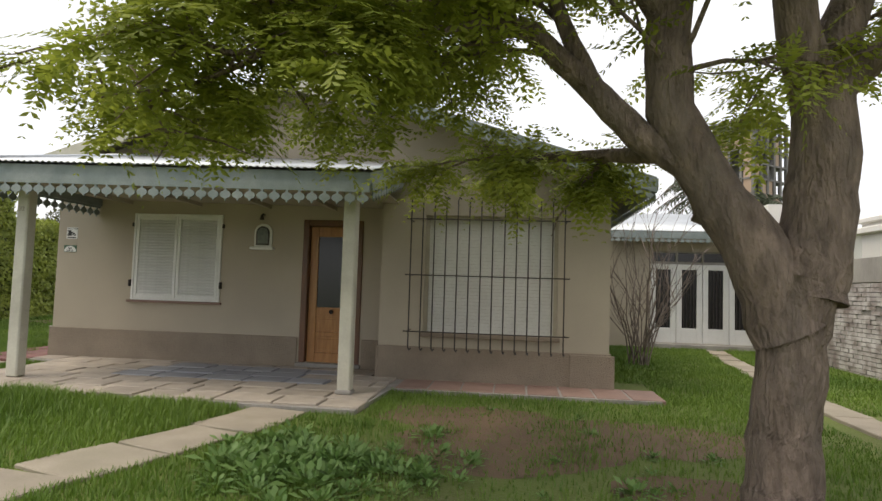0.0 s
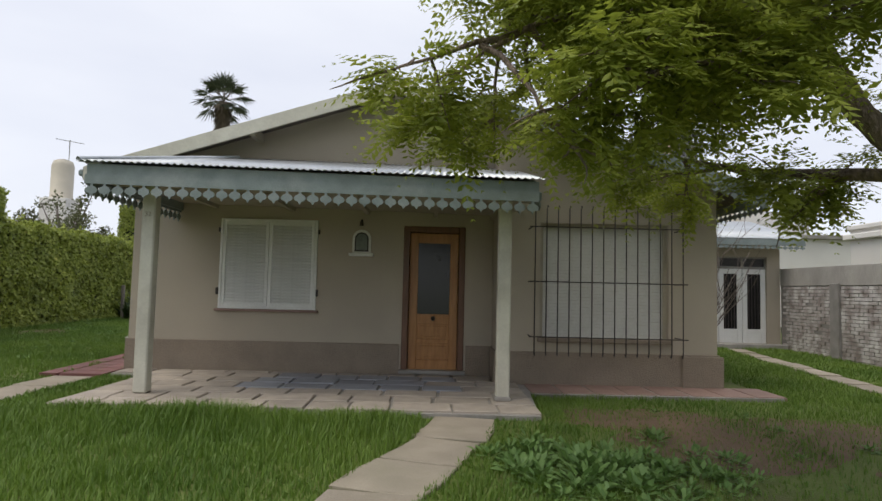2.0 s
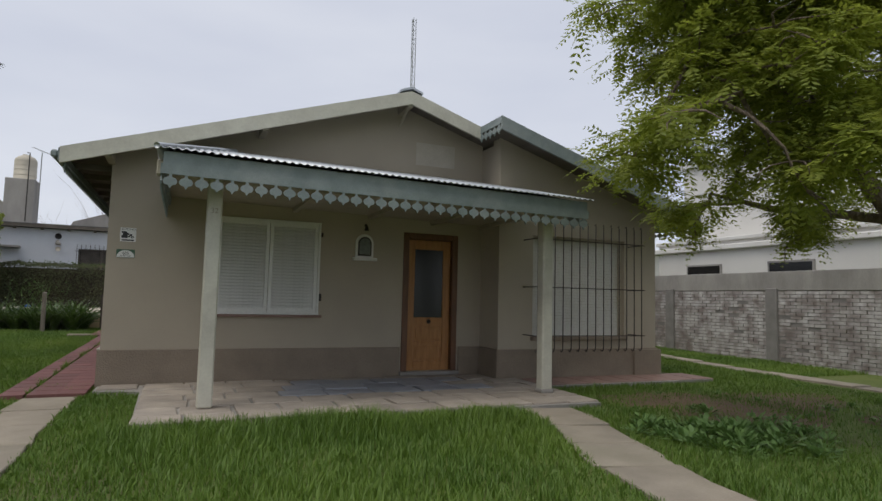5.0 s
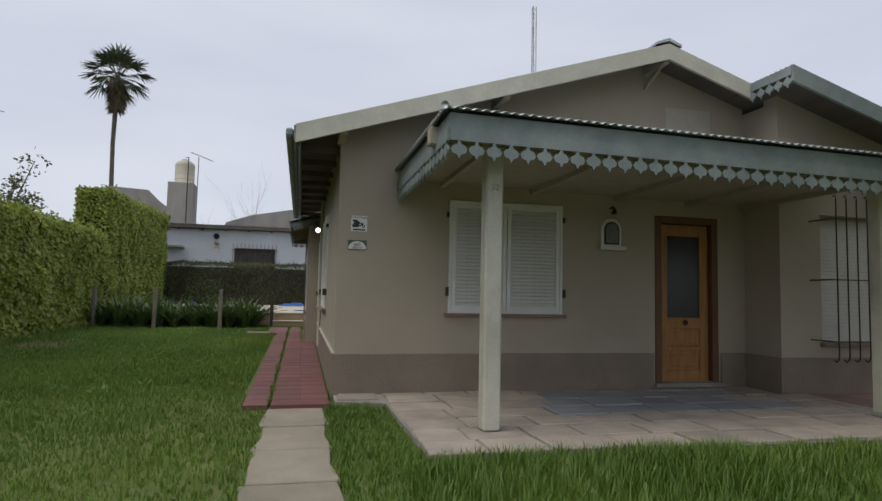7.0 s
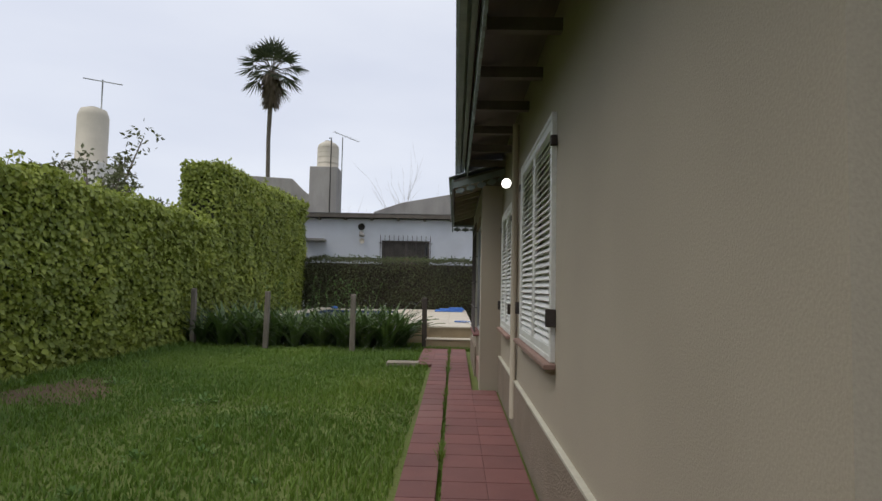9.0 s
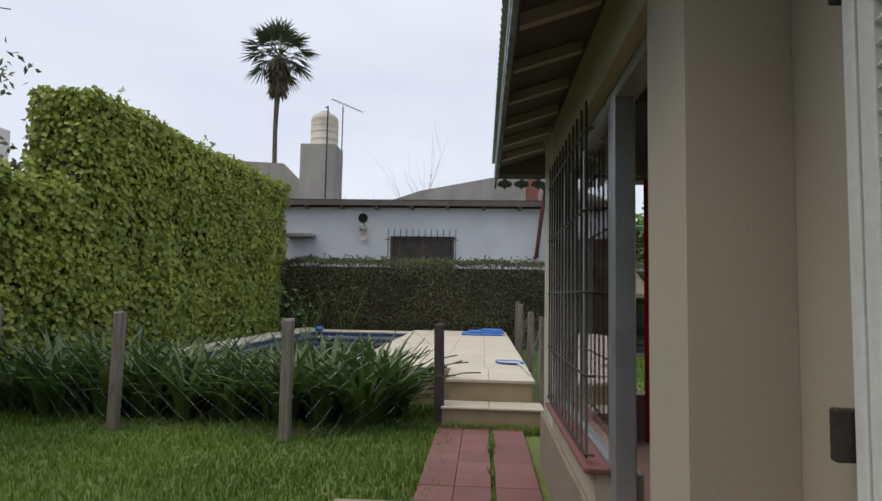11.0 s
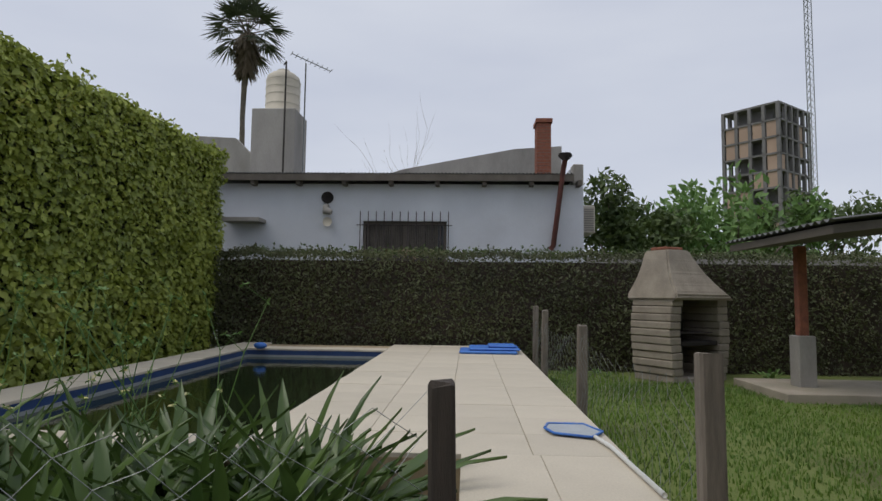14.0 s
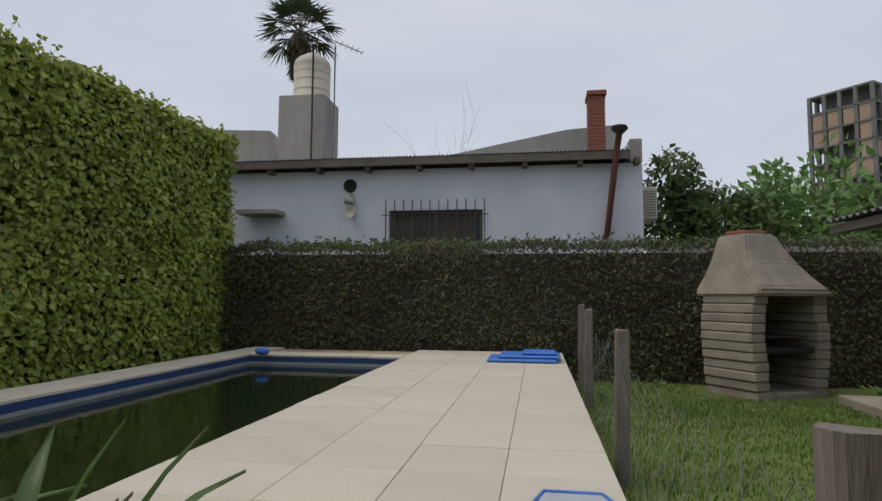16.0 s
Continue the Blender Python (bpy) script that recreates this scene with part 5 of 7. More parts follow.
def dark_hedge():
    h = empty("dark_hedge", "dark clipped back hedge with brownish twigs showing", "hedge", at=(0, 1.36, 0))
    boxes("stem_core", [(-12.0, 4.5, 27.55, 28.2, -0.1, 2.0)], L_DHFILL, h)
    rng = np.random.default_rng(5)
    n = 46000
    x = -12.1 + 16.6 * rng.random(n) ** 1.25
    u = rng.random(n)
    lump = np.array([noise.noise(Vector((v * 1.7, 0.0, 9.0))) for v in x]) * 0.08
    z = 0.0 + (2.16 + lump) * u
    bul = np.array([noise.noise(Vector((v * 1.6, w * 1.6, 2.0))) for v, w in zip(x, z)])
    y = 27.46 - 0.1 * bul + rng.normal(0, 0.04, n)
    ontop = rng.random(n) < 0.2
    y[ontop] = 27.5 + 0.7 * rng.random(ontop.sum())
    z[ontop] = 2.12 + lump[ontop] + np.abs(rng.normal(0, 0.05, ontop.sum()))
    face = np.tile([0.0, -1.0, 0.35], (n, 1))
    face[ontop] = [0, -0.3, 1]
    d, s = leaf_frames(rng, n, face, 0.9, 0.1)
    size = rng.uniform(0.04, 0.085, n)
    tagged(leaves("foliage", np.stack([x, y, z], 1), d, s, size, size * 0.5, L_DARKH, h), kind="stuff")
    k = 1700
    b = np.stack([-11.5 + 14 * rng.random(k), 27.6 + 0.4 * rng.random(k), 2.1 + 0.1 * rng.random(k)], 1)
    b[:, 2] += 0.12 * (rng.random(k) ** 3)
    d, s = leaf_frames(rng, k, np.array([0, -0.6, 0.5]), 0.9, -0.6)
    tagged(leaves("foliage", b, d, s, 0.08, 0.045, L_BUSH, h), kind="stuff")


dark_hedge()


# ---- strap-leaved bed by the steps
def strap_bed():
    rng = np.random.default_rng(11)

    def clump(cx, cy, n, label=True):
        c = empty("strap_plant", "clump of dark green strap-leaved agapanthus behind the netting", "plant", "agapanthus bed", (cx, cy, 0.0))
        V, F = [], []
        for i in range(n):
            a = rng.random() * 2 * math.pi
            L = rng.uniform(0.55, 0.95)
            w = rng.uniform(0.05, 0.085)
            lean = rng.uniform(0.25, 1.15)
            r0 = rng.random() * 0.16
            dx, dy = math.cos(a), math.sin(a)
            for k in range(7):
                u = k / 6
                ang = lean * (0.25 + 1.15 * u ** 1.2)
                rr = r0 + L * u * math.sin(min(ang, 2.2)) * 0.8
                zz = L * (u * math.cos(lean * 0.35) - 0.42 * lean * u ** 2.4)
                ww = w * (0.65 + 0.7 * u) * (1 - u ** 3) + 0.002
                px, py = dx * rr, dy * rr
                V += [(px - dy * ww / 2, py + dx * ww / 2, zz + 0.004), (px, py, zz - 0.007), (px + dy * ww / 2, py - dx * ww / 2, zz + 0.004)]
            b = len(V) - 21
            for k in range(6):
                q = b + k * 3
                F += [(q, q + 1, q + 4, q + 3), (q + 1, q + 2, q + 5, q + 4)]
        tagged(raw_mesh("foliage", V, F, L_STRAP, c), kind="stuff")
        return c
    kinds = [clump(-7.9, 20.2, 46), clump(-8.3, 20.0, 54), clump(-8.85, 19.8, 54)]
    spots = []
    for j, yy in enumerate((19.72, 20.15, 20.6)):
        x = -11.7 + 0.17 * j
        while x < -7.62:
            spots.append((x + rng.uniform(-0.08, 0.08), yy + rng.uniform(-0.1, 0.1)))
            x += 0.46
    for i, (x, y) in enumerate(spots):
        if x > -7.8 and y > 20.3:
            continue
        copy_thing(kinds[i % 3], pose(x, y, 0.0, 0, 0, float(rng.uniform(0, 360))) @ Matrix.Scale(float(rng.uniform(0.92, 1.18)), 4))
    # wild flowering stalks
    rs = random.Random(9)
    for sx in (-9.0, -8.7, -9.4, -9.8, -10.5):
        w = empty("wild_stalk", "thin wild weed stalk with small pale yellow flowers", "plant", "wild stalks", (sx, 20.75, 0.0))
        bm = bmesh.new()
        tips = []
        for k in range(5):
            q = Vector((rs.uniform(-0.1, 0.1), rs.uniform(-0.15, 0.15), 0))
            d = Vector((rs.uniform(-0.35, 0.35), rs.uniform(-0.3, 0.3), 1)).normalized()
            line = [q]
            for s in range(5):
                q = q + d * rs.uniform(0.2, 0.34)
                d = (d + Vector((rs.uniform(-0.35, 0.35), rs.uniform(-0.35, 0.35), 0.05))).normalized()
                line.append(q)
                if s > 1:
                    e = q + Vector((rs.uniform(-0.12, 0.12), rs.uniform(-0.12, 0.12), 0.09))
                    add_tube(bm, [q, e], [0.002, 0.0015], 3)
                    tips.append(e)
            add_tube(bm, line, [0.005, 0.005, 0.004, 0.003, 0.003, 0.002], 4)
            tips.append(q)
        mesh_ob("stem", bm, L_WEED, w)
        p = np.repeat(np.array([tuple(q) for q in tips]), 5, 0)
        d, s = leaf_frames(rng, len(p), np.array([0, 0, 1.0]), 0.8, -0.2)
        tagged(leaves("foliage", p, d, s, 0.034, 0.016, L_WEED, w), kind="stuff")
        p = np.repeat(np.array([tuple(q) for q in tips[::4]]), 6, 0)
        d, s = leaf_frames(rng, len(p), np.array([0, 0, 1.0]), 0.3, 0)
        tagged(leaves("flower", p, d, s, 0.022, 0.018, mat_flower, w), kind="stuff")


mat_flower = mat("pale_yellow_petals", (0.6, 0.55, 0.3), (0.65, 0.6, 0.2), 20, 0.7, 0.0)
strap_bed()


# ---- the white house behind
def back_house():
    h = empty("white_house", "long low whitewashed neighbouring house with a water tank tower", "house", at=(0, 1.36, 0))
    y = 28.88
    x0, x1 = -12.9, -4.88
    ww = (-9.52, -7.74, 2.0, 2.93)
    wall_x("wall", x0, x1, y, y + 0.25, 0.2, 3.72, [ww], M_WHITEWALL, h)
    boxes("side_wall", [(x1 - 0.25, x1, y + 0.25, 36, 0.2, 4.1)], M_WHITEWALL, h)
    boxes("side_wall", [(x0, x0 + 0.25, y + 0.25, 36, 0.2, 3.7)], M_WHITEWALL, h)
    boxes("parapet", [(x1 - 0.22, x1 + 0.002, y - 0.02, y + 0.3, 3.725, 4.16)], M_GREYC, h, 0.02)
    # Added dark sheet behind the window; its colour stands for room shade.
    boxes("dark_backing", [(x0 + 0.25, x1 - 0.25, 31.5, 31.6, 0.2, 3.6)], M_DARK, h)
    prism("roof", [(y - 0.25, 3.78), (36, 4.1), (36, 4.09), (y - 0.25, 3.86)], "x", x0 - 0.2, x1 - 0.24, M_ROOF, h)
    corrugated("sheet", (x0 - 0.2, y - 0.3, 3.87), (x1 - 0.24, y - 0.3, 3.87), (x0 - 0.2, 36, 4.2), M_ROOF, h, depth=0.03)
    boxes("eave_board", [(x0 - 0.2, x1 - 0.24, y - 0.29, y - 0.251, 3.74, 3.88)], M_SOFFIT, h)
    for i in range(8):
        x = -11.9 + i * 0.98
        boxes("beam_end", [(x, x + 0.09, y - 0.24, y, 3.66, 3.775)], M_SOFFIT, h, 0.005)
    w = new("window")
    w.parent = h
    boxes("frame", [(ww[0], ww[0] + 0.06, y + 0.08, y + 0.14, ww[2], ww[3]), (ww[1] - 0.06, ww[1], y + 0.08, y + 0.14, ww[2], ww[3]), (ww[0] + 0.06, ww[1] - 0.06, y + 0.08, y + 0.14, ww[3] - 0.06, ww[3]), ((ww[0] + ww[1]) / 2 - 0.03, (ww[0] + ww[1]) / 2 + 0.03, y + 0.08, y + 0.14, ww[2], ww[3] - 0.06)], M_SOFFIT, w)
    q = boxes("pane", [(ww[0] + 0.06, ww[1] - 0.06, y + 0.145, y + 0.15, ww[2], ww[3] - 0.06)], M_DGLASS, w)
    bm = bmesh.new()
    for i in range(40):
        xx = ww[0] + 0.08 + i * 0.038
        add_box(bm, xx, xx + 0.03, y + 0.12 + 0.008 * math.sin(i * 1.1), y + 0.135 + 0.008 * math.sin(i * 1.1), ww[2], ww[3] - 0.07)
    mesh_ob("curtain", bm, mat("dull_brown_curtain", (0.13, 0.115, 0.095), (0.08, 0.07, 0.06), 3, 0.9, 0.1), w)
    for i in range(12):
        xx = ww[0] - 0.04 + i * (ww[1] - ww[0] + 0.08) / 11
        tube("bar", [(xx, y - 0.09, ww[2] - 0.05), (xx, y - 0.09, ww[3] + 0.17), (xx, y - 0.09, ww[3] + 0.2)], [0.011, 0.011, 0.002], M_IRON, w, 5)
    tube("rail", [(ww[0] - 0.12, y - 0.09, ww[3] - 0.1), (ww[1] + 0.12, y - 0.09, ww[3] - 0.1)], 0.01, M_IRON, w, 5)
    # vents on the wall
    tube("vent_hole", [(-10.29, y - 0.03, 3.42), (-10.29, y + 0.02, 3.42)], 0.13, M_SOOT, h, 20)
    tube("vent_pipe", [(-10.29, y - 0.02, 3.24), (-10.29, y - 0.12, 3.2), (-10.29, y - 0.14, 3.12), (-10.16, y - 0.15, 3.08)], [0.05, 0.07, 0.09, 0.05], M_GREYC, h, 10)
    tube("vent_cap", [(-10.24, y, 2.9), (-10.24, y - 0.14, 2.88), (-10.24, y - 0.19, 2.88)], [0.05, 0.06, 0.1], M_TANK, h, 12)
    boxes("cable", [(-11.5, -9.4, y - 0.02, y - 0.001, 2.24, 2.262)], M_SOOT, h)
    tube("flue", [(-5.58, y - 0.05, 2.35), (-5.52, y - 0.08, 2.42), (-5.36, y - 0.28, 3.85), (-5.31, y - 0.35, 4.2)], 0.055, M_RUST, h, 10)
    tube("flue_cap", [(-5.31, y - 0.35, 4.16), (-5.31, y - 0.35, 4.25), (-5.31, y - 0.35, 4.3)], [0.06, 0.15, 0.13], M_SOOT, h, 12)
    boxes("air_conditioner", [(x1 + 0.001, x1 + 0.32, y + 0.4, y + 1.2, 2.75, 3.35)], M_TANK, h, 0.02)
    boxes("vent_slat", [(x1 + 0.05, x1 + 0.29, y + 0.385, y + 0.399, 2.8 + 0.05 * i, 2.825 + 0.05 * i) for i in range(10)], M_GREYC, h)
    # brick chimney
    ch = new("chimney")
    ch.parent = h
    ch.location = (-1.78, -0.5, -0.42)
    ch.scale = (0.64, 1, 1)
    boxes("core", [(-6.06, -5.56, 31.0, 31.5, 3.9, 5.9)], M_MORTAR, ch)
    bm = bmesh.new()
    for r in range(25):
        z = 3.95 + r * 0.08
        o = 0.12 if r % 2 else 0.0
        for k in range(3):
            xa, xb = max(-6.07, -6.07 + k * 0.24 - o), min(-5.55, -6.07 + k * 0.24 - o + 0.23)
            if xb - xa > 0.03:
                add_box(bm, xa, xb, 30.985, 31.1, z, z + 0.066)
                add_box(bm, -6.075, -5.96, 31.0 + k * 0.17, 31.15 + k * 0.17, z, z + 0.066)
    tagged(mesh_ob("brick", bm, M_BRICK, ch), kind="stuff")
    boxes("cap", [(-6.12, -5.5, 30.94, 31.56, 5.95, 6.05)], M_BRICK, ch, 0.01)
    # higher wall sloping behind
    prism("rear_wall", [(-10.6, 4.1), (-4.7, 4.1), (-4.7, 5.6), (-6.0, 5.52), (-8.0, 5.15), (-9.2, 4.92), (-10.4, 4.5)], "y", 33.0, 33.25, M_GREYC, h)
    # left-hand rear shed
    prism("rear_shed", [(-16.4, 2), (-12.7, 2), (-12.7, 4.7), (-13.9, 5.6), (-14.4, 6.1), (-16.4, 6.2)], "y", 34.0, 34.3, M_GREYC, h)
    boxes("shed_lean_to", [(-12.4, -11.6, 28.4, 28.87, 2.85, 2.93)], M_GREYC, h)
    # tank tower
    tw = new("tank_tower")
    tw.parent = h
    tw.location = (-0.42, 0, 0.3)
    boxes("plinth", [(-12.5, -11.35, 31.3, 32.4, 3.3, 5.86)], M_GREYC, tw, 0.02)
    tube("tank", [(-11.85, 31.8, 5.86), (-11.85, 31.8, 6.72), (-11.85, 31.8, 6.84), (-11.85, 31.8, 6.93), (-11.85, 31.8, 7.0), (-11.85, 31.8, 7.04)], [0.45, 0.45, 0.42, 0.32, 0.18, 0.16], M_TANK, tw, 24)
    for z in (6.05, 6.3, 6.5, 6.7):
        tube("rib", [(-11.85, 31.8, z - 0.02), (-11.85, 31.8, z), (-11.85, 31.8, z + 0.02)], [0.45, 0.462, 0.45], M_TANK, tw, 24)
    tube("pipe", [(-11.6, 31.2, 3.9), (-11.6, 31.2, 7.05), (-11.75, 31.5, 7.1)], 0.025, M_SOOT, tw, 6)
    an = new("antenna")
    an.location = (-0.75, 0, 0.1)
    an.parent = h
    tube("mast", [(-10.9, 31.7, 4.0), (-10.9, 31.7, 7.4)], 0.02, M_WIRE, an, 6)
    tube("boom", [(-11.2, 31.4, 7.55), (-10.3, 32.0, 7.3)], 0.014, M_WIRE, an, 5)
    for i in range(9):
        u = i / 8
        c = Vector((-11.2 + 0.9 * u, 31.4 + 0.6 * u, 7.55 - 0.25 * u))
        tube("element", [c + Vector((-0.1, 0.2, 0.03)), c - Vector((-0.1, 0.2, 0.03))], 0.008, M_WIRE, an, 4)


back_house()


# ---- annex with french doors, boundary wall, neighbours on the far side
def annex():
    a = empty("annex", "rear annex with white barred french doors and corrugated roof", "house")
    y, x0, x1 = 14.6, 3.0, 6.62
    op = (3.98, 6.3, 0.1, 2.2)
    wall_x("wall", x0, x1, y, y + 0.2, -0.1, 2.5, [op], M_WALL, a)
    boxes("side_wall", [(x0, x0 + 0.2, y + 0.2, 18.5, -0.1, 2.5), (x1 - 0.2, x1, y + 0.2, 18.5, -0.1, 2.5), (x0 + 0.2, x1 - 0.2, 18.3, 18.5, -0.1, 2.5)], M_WALL, a)
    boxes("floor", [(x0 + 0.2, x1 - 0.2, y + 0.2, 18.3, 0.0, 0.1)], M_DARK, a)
    boxes("step", [(op[0] - 0.1, op[1] + 0.3, y - 0.35, y - 0.002, -0.1, 0.1)], M_GREYC, a, 0.01)
    corrugated("sheet", (x0 - 0.2, y - 0.5, 2.6), (6.95, y - 0.5, 2.6), (x0 - 0.2, y + 2.0, 3.3), M_ZINC, a)
    prism("boarding", [(y - 0.45, 2.54), (y + 2.0, 3.24), (y + 2.0, 3.27), (y - 0.45, 2.57)], "x", x0 - 0.15, 6.9, M_BEIGE_WOOD, a)
    prism("roof_back", [(y + 2.0, 3.27), (18.7, 2.6), (18.7, 2.64), (y + 2.0, 3.31)], "x", x0 - 0.15, 6.9, M_ROOF, a)
    boxes("fascia", [(x0 - 0.2, 6.95, y - 0.5, y - 0.47, 2.46, 2.6)], M_TRIM, a)
    valance("valance", (x0 - 0.2, y - 0.51, 2.52), (6.95, y - 0.51, 2.52), 0.17, a)
    d = new("french_doors")
    d.parent = a
    n = 4
    w = (op[1] - op[0]) / n
    boxes("transom", [(op[0], op[1], y + 0.05, y + 0.11, 1.9, 1.96), (op[0], op[1], y + 0.05, y + 0.11, 2.16, 2.2)] + [(op[0] + i * w - (0.02 if i else 0), op[0] + i * w + 0.03, y + 0.05, y + 0.11, 1.96, 2.16) for i in range(n)] + [(op[1] - 0.03, op[1], y + 0.05, y + 0.11, 1.96, 2.16)], M_GREYC, d)
    for i in range(n):
        xa, xb = op[0] + i * w + 0.006, op[0] + (i + 1) * w - 0.006
        boxes("leaf", [(xa, xa + 0.12, y + 0.05, y + 0.1, 0.1, 1.9), (xb - 0.12, xb, y + 0.05, y + 0.1, 0.1, 1.9), (xa + 0.12, xb - 0.12, y + 0.05, y + 0.1, 0.1, 0.44), (xa + 0.12, xb - 0.12, y + 0.05, y + 0.1, 1.78, 1.9)], M_WHITE, d, 0.006)
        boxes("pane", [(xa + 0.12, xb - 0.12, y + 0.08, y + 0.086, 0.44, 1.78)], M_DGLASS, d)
        boxes("bar", [(xa + 0.15 + 0.075 * k, xa + 0.165 + 0.075 * k, y + 0.055, y + 0.07, 0.44, 1.78) for k in range(5)], M_IRON, d)
    boxes("pane", [(op[0] + 0.03, op[1] - 0.03, y + 0.085, y + 0.09, 1.96, 2.16)], M_DGLASS, d)


annex()


def brick_wall():
    w = empty("boundary_wall", "old boundary wall of flaking whitewashed brick with grey cap", "wall")
    x, y0, y1 = 6.62, 1.0, 14.58
    boxes("core", [(x + 0.012, x + 0.2, y0, y1, -0.2, 1.5)], M_MORTAR, w)
    boxes("cap", [(x - 0.01, x + 0.22, y0, y1, 1.501, 1.92)], M_GREYC, w, 0.01)
    boxes("pier", [(x - 0.06, x + 0.011, yy, yy + 0.28, -0.2, 1.55) for yy in (3.2, 6.3, 9.4, 12.4)], M_MORTAR, w, 0.01)
    rng = random.Random(12)
    bm = bmesh.new()
    r = 0
    z = -0.15
    while z < 1.44:
        y = y0 + (0.13 if r % 2 else 0)
        while y < y1 - 0.27:
            o = rng.uniform(-0.008, 0.01)
            if rng.random() > 0.04:
                add_box(bm, x + o - 0.004, x + 0.05, y + rng.uniform(0, 0.01), y + 0.25, z, z + 0.062 + rng.uniform(-0.006, 0.004))
            y += 0.262
        z += 0.075
        r += 1
    tagged(mesh_ob("brick", bm, M_WBRICK, w), kind="stuff")


brick_wall()


def neighbour():
    n = empty("neighbour_house", "two-storey off-white neighbouring building with stepped ledges", "house")
    boxes("wall", [(9.0, 18.0, 3.0, 15.5, -0.1, 3.0), (9.6, 18.0, 2.0, 15.0, 3.0, 5.6)], M_NEIGH, n)
    boxes("ledge", [(8.85, 18.0, 2.9, 15.6, 2.75, 2.9), (8.9, 18.0, 2.95, 15.55, 3.0, 3.12), (9.45, 18.0, 1.9, 15.1, 5.5, 5.7)], M_NEIGH, n, 0.02)
    for yy in (4.5, 7.3, 10.2, 13.0):
        w = new("window")
        w.parent = n
        boxes("frame", [(8.96, 8.998, yy, yy + 1.3, 1.7, 2.35)], M_GREYC, w)
        boxes("pane", [(8.95, 8.958, yy + 0.06, yy + 1.24, 1.75, 2.3)], M_DGLASS, w)
    w = new("window")
    w.parent = n
    boxes("pane", [(9.56, 9.598, 7.4, 8.5, 3.5, 4.9)], M_DGLASS, w)
    boxes("bar", [(9.5, 9.52, 7.45 + 0.13 * i, 7.47 + 0.13 * i, 3.4, 4.4) for i in range(8)], M_TANK, w)
    m = empty("far_house", "low pale house with a water tank on its roof", "house")
    boxes("wall", [(8.2, 15.0, 21.0, 27.0, 0.2, 3.3), (9.5, 12.0, 22.0, 24.0, 3.3, 4.4)], M_NEIGH, m)
    boxes("roof_slab", [(8.0, 15.2, 20.8, 27.2, 3.3, 3.45)], M_GREYC, m, 0.02)
    tube("tank", [(8.9, 21.8, 3.45), (8.9, 21.8, 4.1), (8.9, 21.8, 4.25), (8.9, 21.8, 4.3)], [0.4, 0.4, 0.3, 0.1], M_TANK, m, 16)
    lt = empty("tank_house", "house behind the hedge with a pale concrete water tank", "house")
    boxes("wall", [(-22.0, -15.5, 22.0, 30.0, 0.2, 3.0)], M_NEIGH, lt)
    boxes("roof_slab", [(-22.2, -15.3, 21.8, 30.2, 3.0, 3.15)], M_GREYC, lt, 0.02)
    boxes("tank_base", [(-18.0, -16.9, 24.5, 25.6, 3.15, 4.6)], M_NEIGH, lt, 0.02)
    tube("tank", [(-17.45, 25.05, 4.6), (-17.45, 25.05, 6.0), (-17.45, 25.05, 6.2), (-17.45, 25.05, 6.28)], [0.42, 0.42, 0.35, 0.15], M_TANK, lt, 20)
    tube("aerial", [(-17.2, 25.0, 6.2), (-17.2, 25.0, 7.1)], 0.02, M_WIRE, lt, 5)
    tube("aerial_boom", [(-17.8, 25.0, 7.15), (-16.6, 25.0, 6.95)], 0.015, M_WIRE, lt, 5)


neighbour()


def tower_block():
    t = empty("tower_block", "unfinished concrete high-rise frame in the distance", "building")
    cx, cy, w, d = 50.5, 136.0, 12.5, 11.0
    c, s = math.cos(radians(38)), math.sin(radians(38))
    m = Matrix.Translation((cx, cy, 0)) @ Matrix.Rotation(radians(38), 4, "Z")
    bm, inf = bmesh.new(), bmesh.new()
    floors, fh = 12, 3.15
    rng = random.Random(4)
    for f in range(floors + 1):
        add_box(bm, -w / 2, w / 2, -d / 2, d / 2, f * fh, f * fh + 0.35)
    for i in range(6):
        for j in range(5):
            if i in (0, 5) or j in (0, 4):
                x, y = -w / 2 + 0.3 + i * (w - 0.6) / 5, -d / 2 + 0.3 + j * (d - 0.6) / 4
                add_box(bm, x - 0.3, x + 0.3, y - 0.3, y + 0.3, 0, floors * fh)
    add_box(bm, -w * 0.3, w * 0.3, -d * 0.3, d * 0.3, 0, floors * fh)
    for f in range(floors - 1):
        for i in range(5):
            if rng.random() < 0.2:
                x = -w / 2 + 0.5 + i * (w - 0.6) / 5
                add_box(inf, x, x + 1.6, -d / 2 + 0.2, -d / 2 + 0.4, f * fh + 0.35, (f + 1) * fh)
            if rng.random() < 0.5 and i < 4:
                y = -d / 2 + 0.5 + i * (d - 0.6) / 4
                add_box(inf, -w / 2 + 0.2, -w / 2 + 0.4, y, y + 1.9, f * fh + 0.35, (f + 1) * fh)
    for b, nm, mm in ((bm, "frame", M_RAWC), (inf, "infill", M_TOWERBRICK)):
        bmesh.ops.transform(b, matrix=m, verts=b.verts)
        tagged(mesh_ob(nm, b, mm, t), kind="stuff")


tower_block()


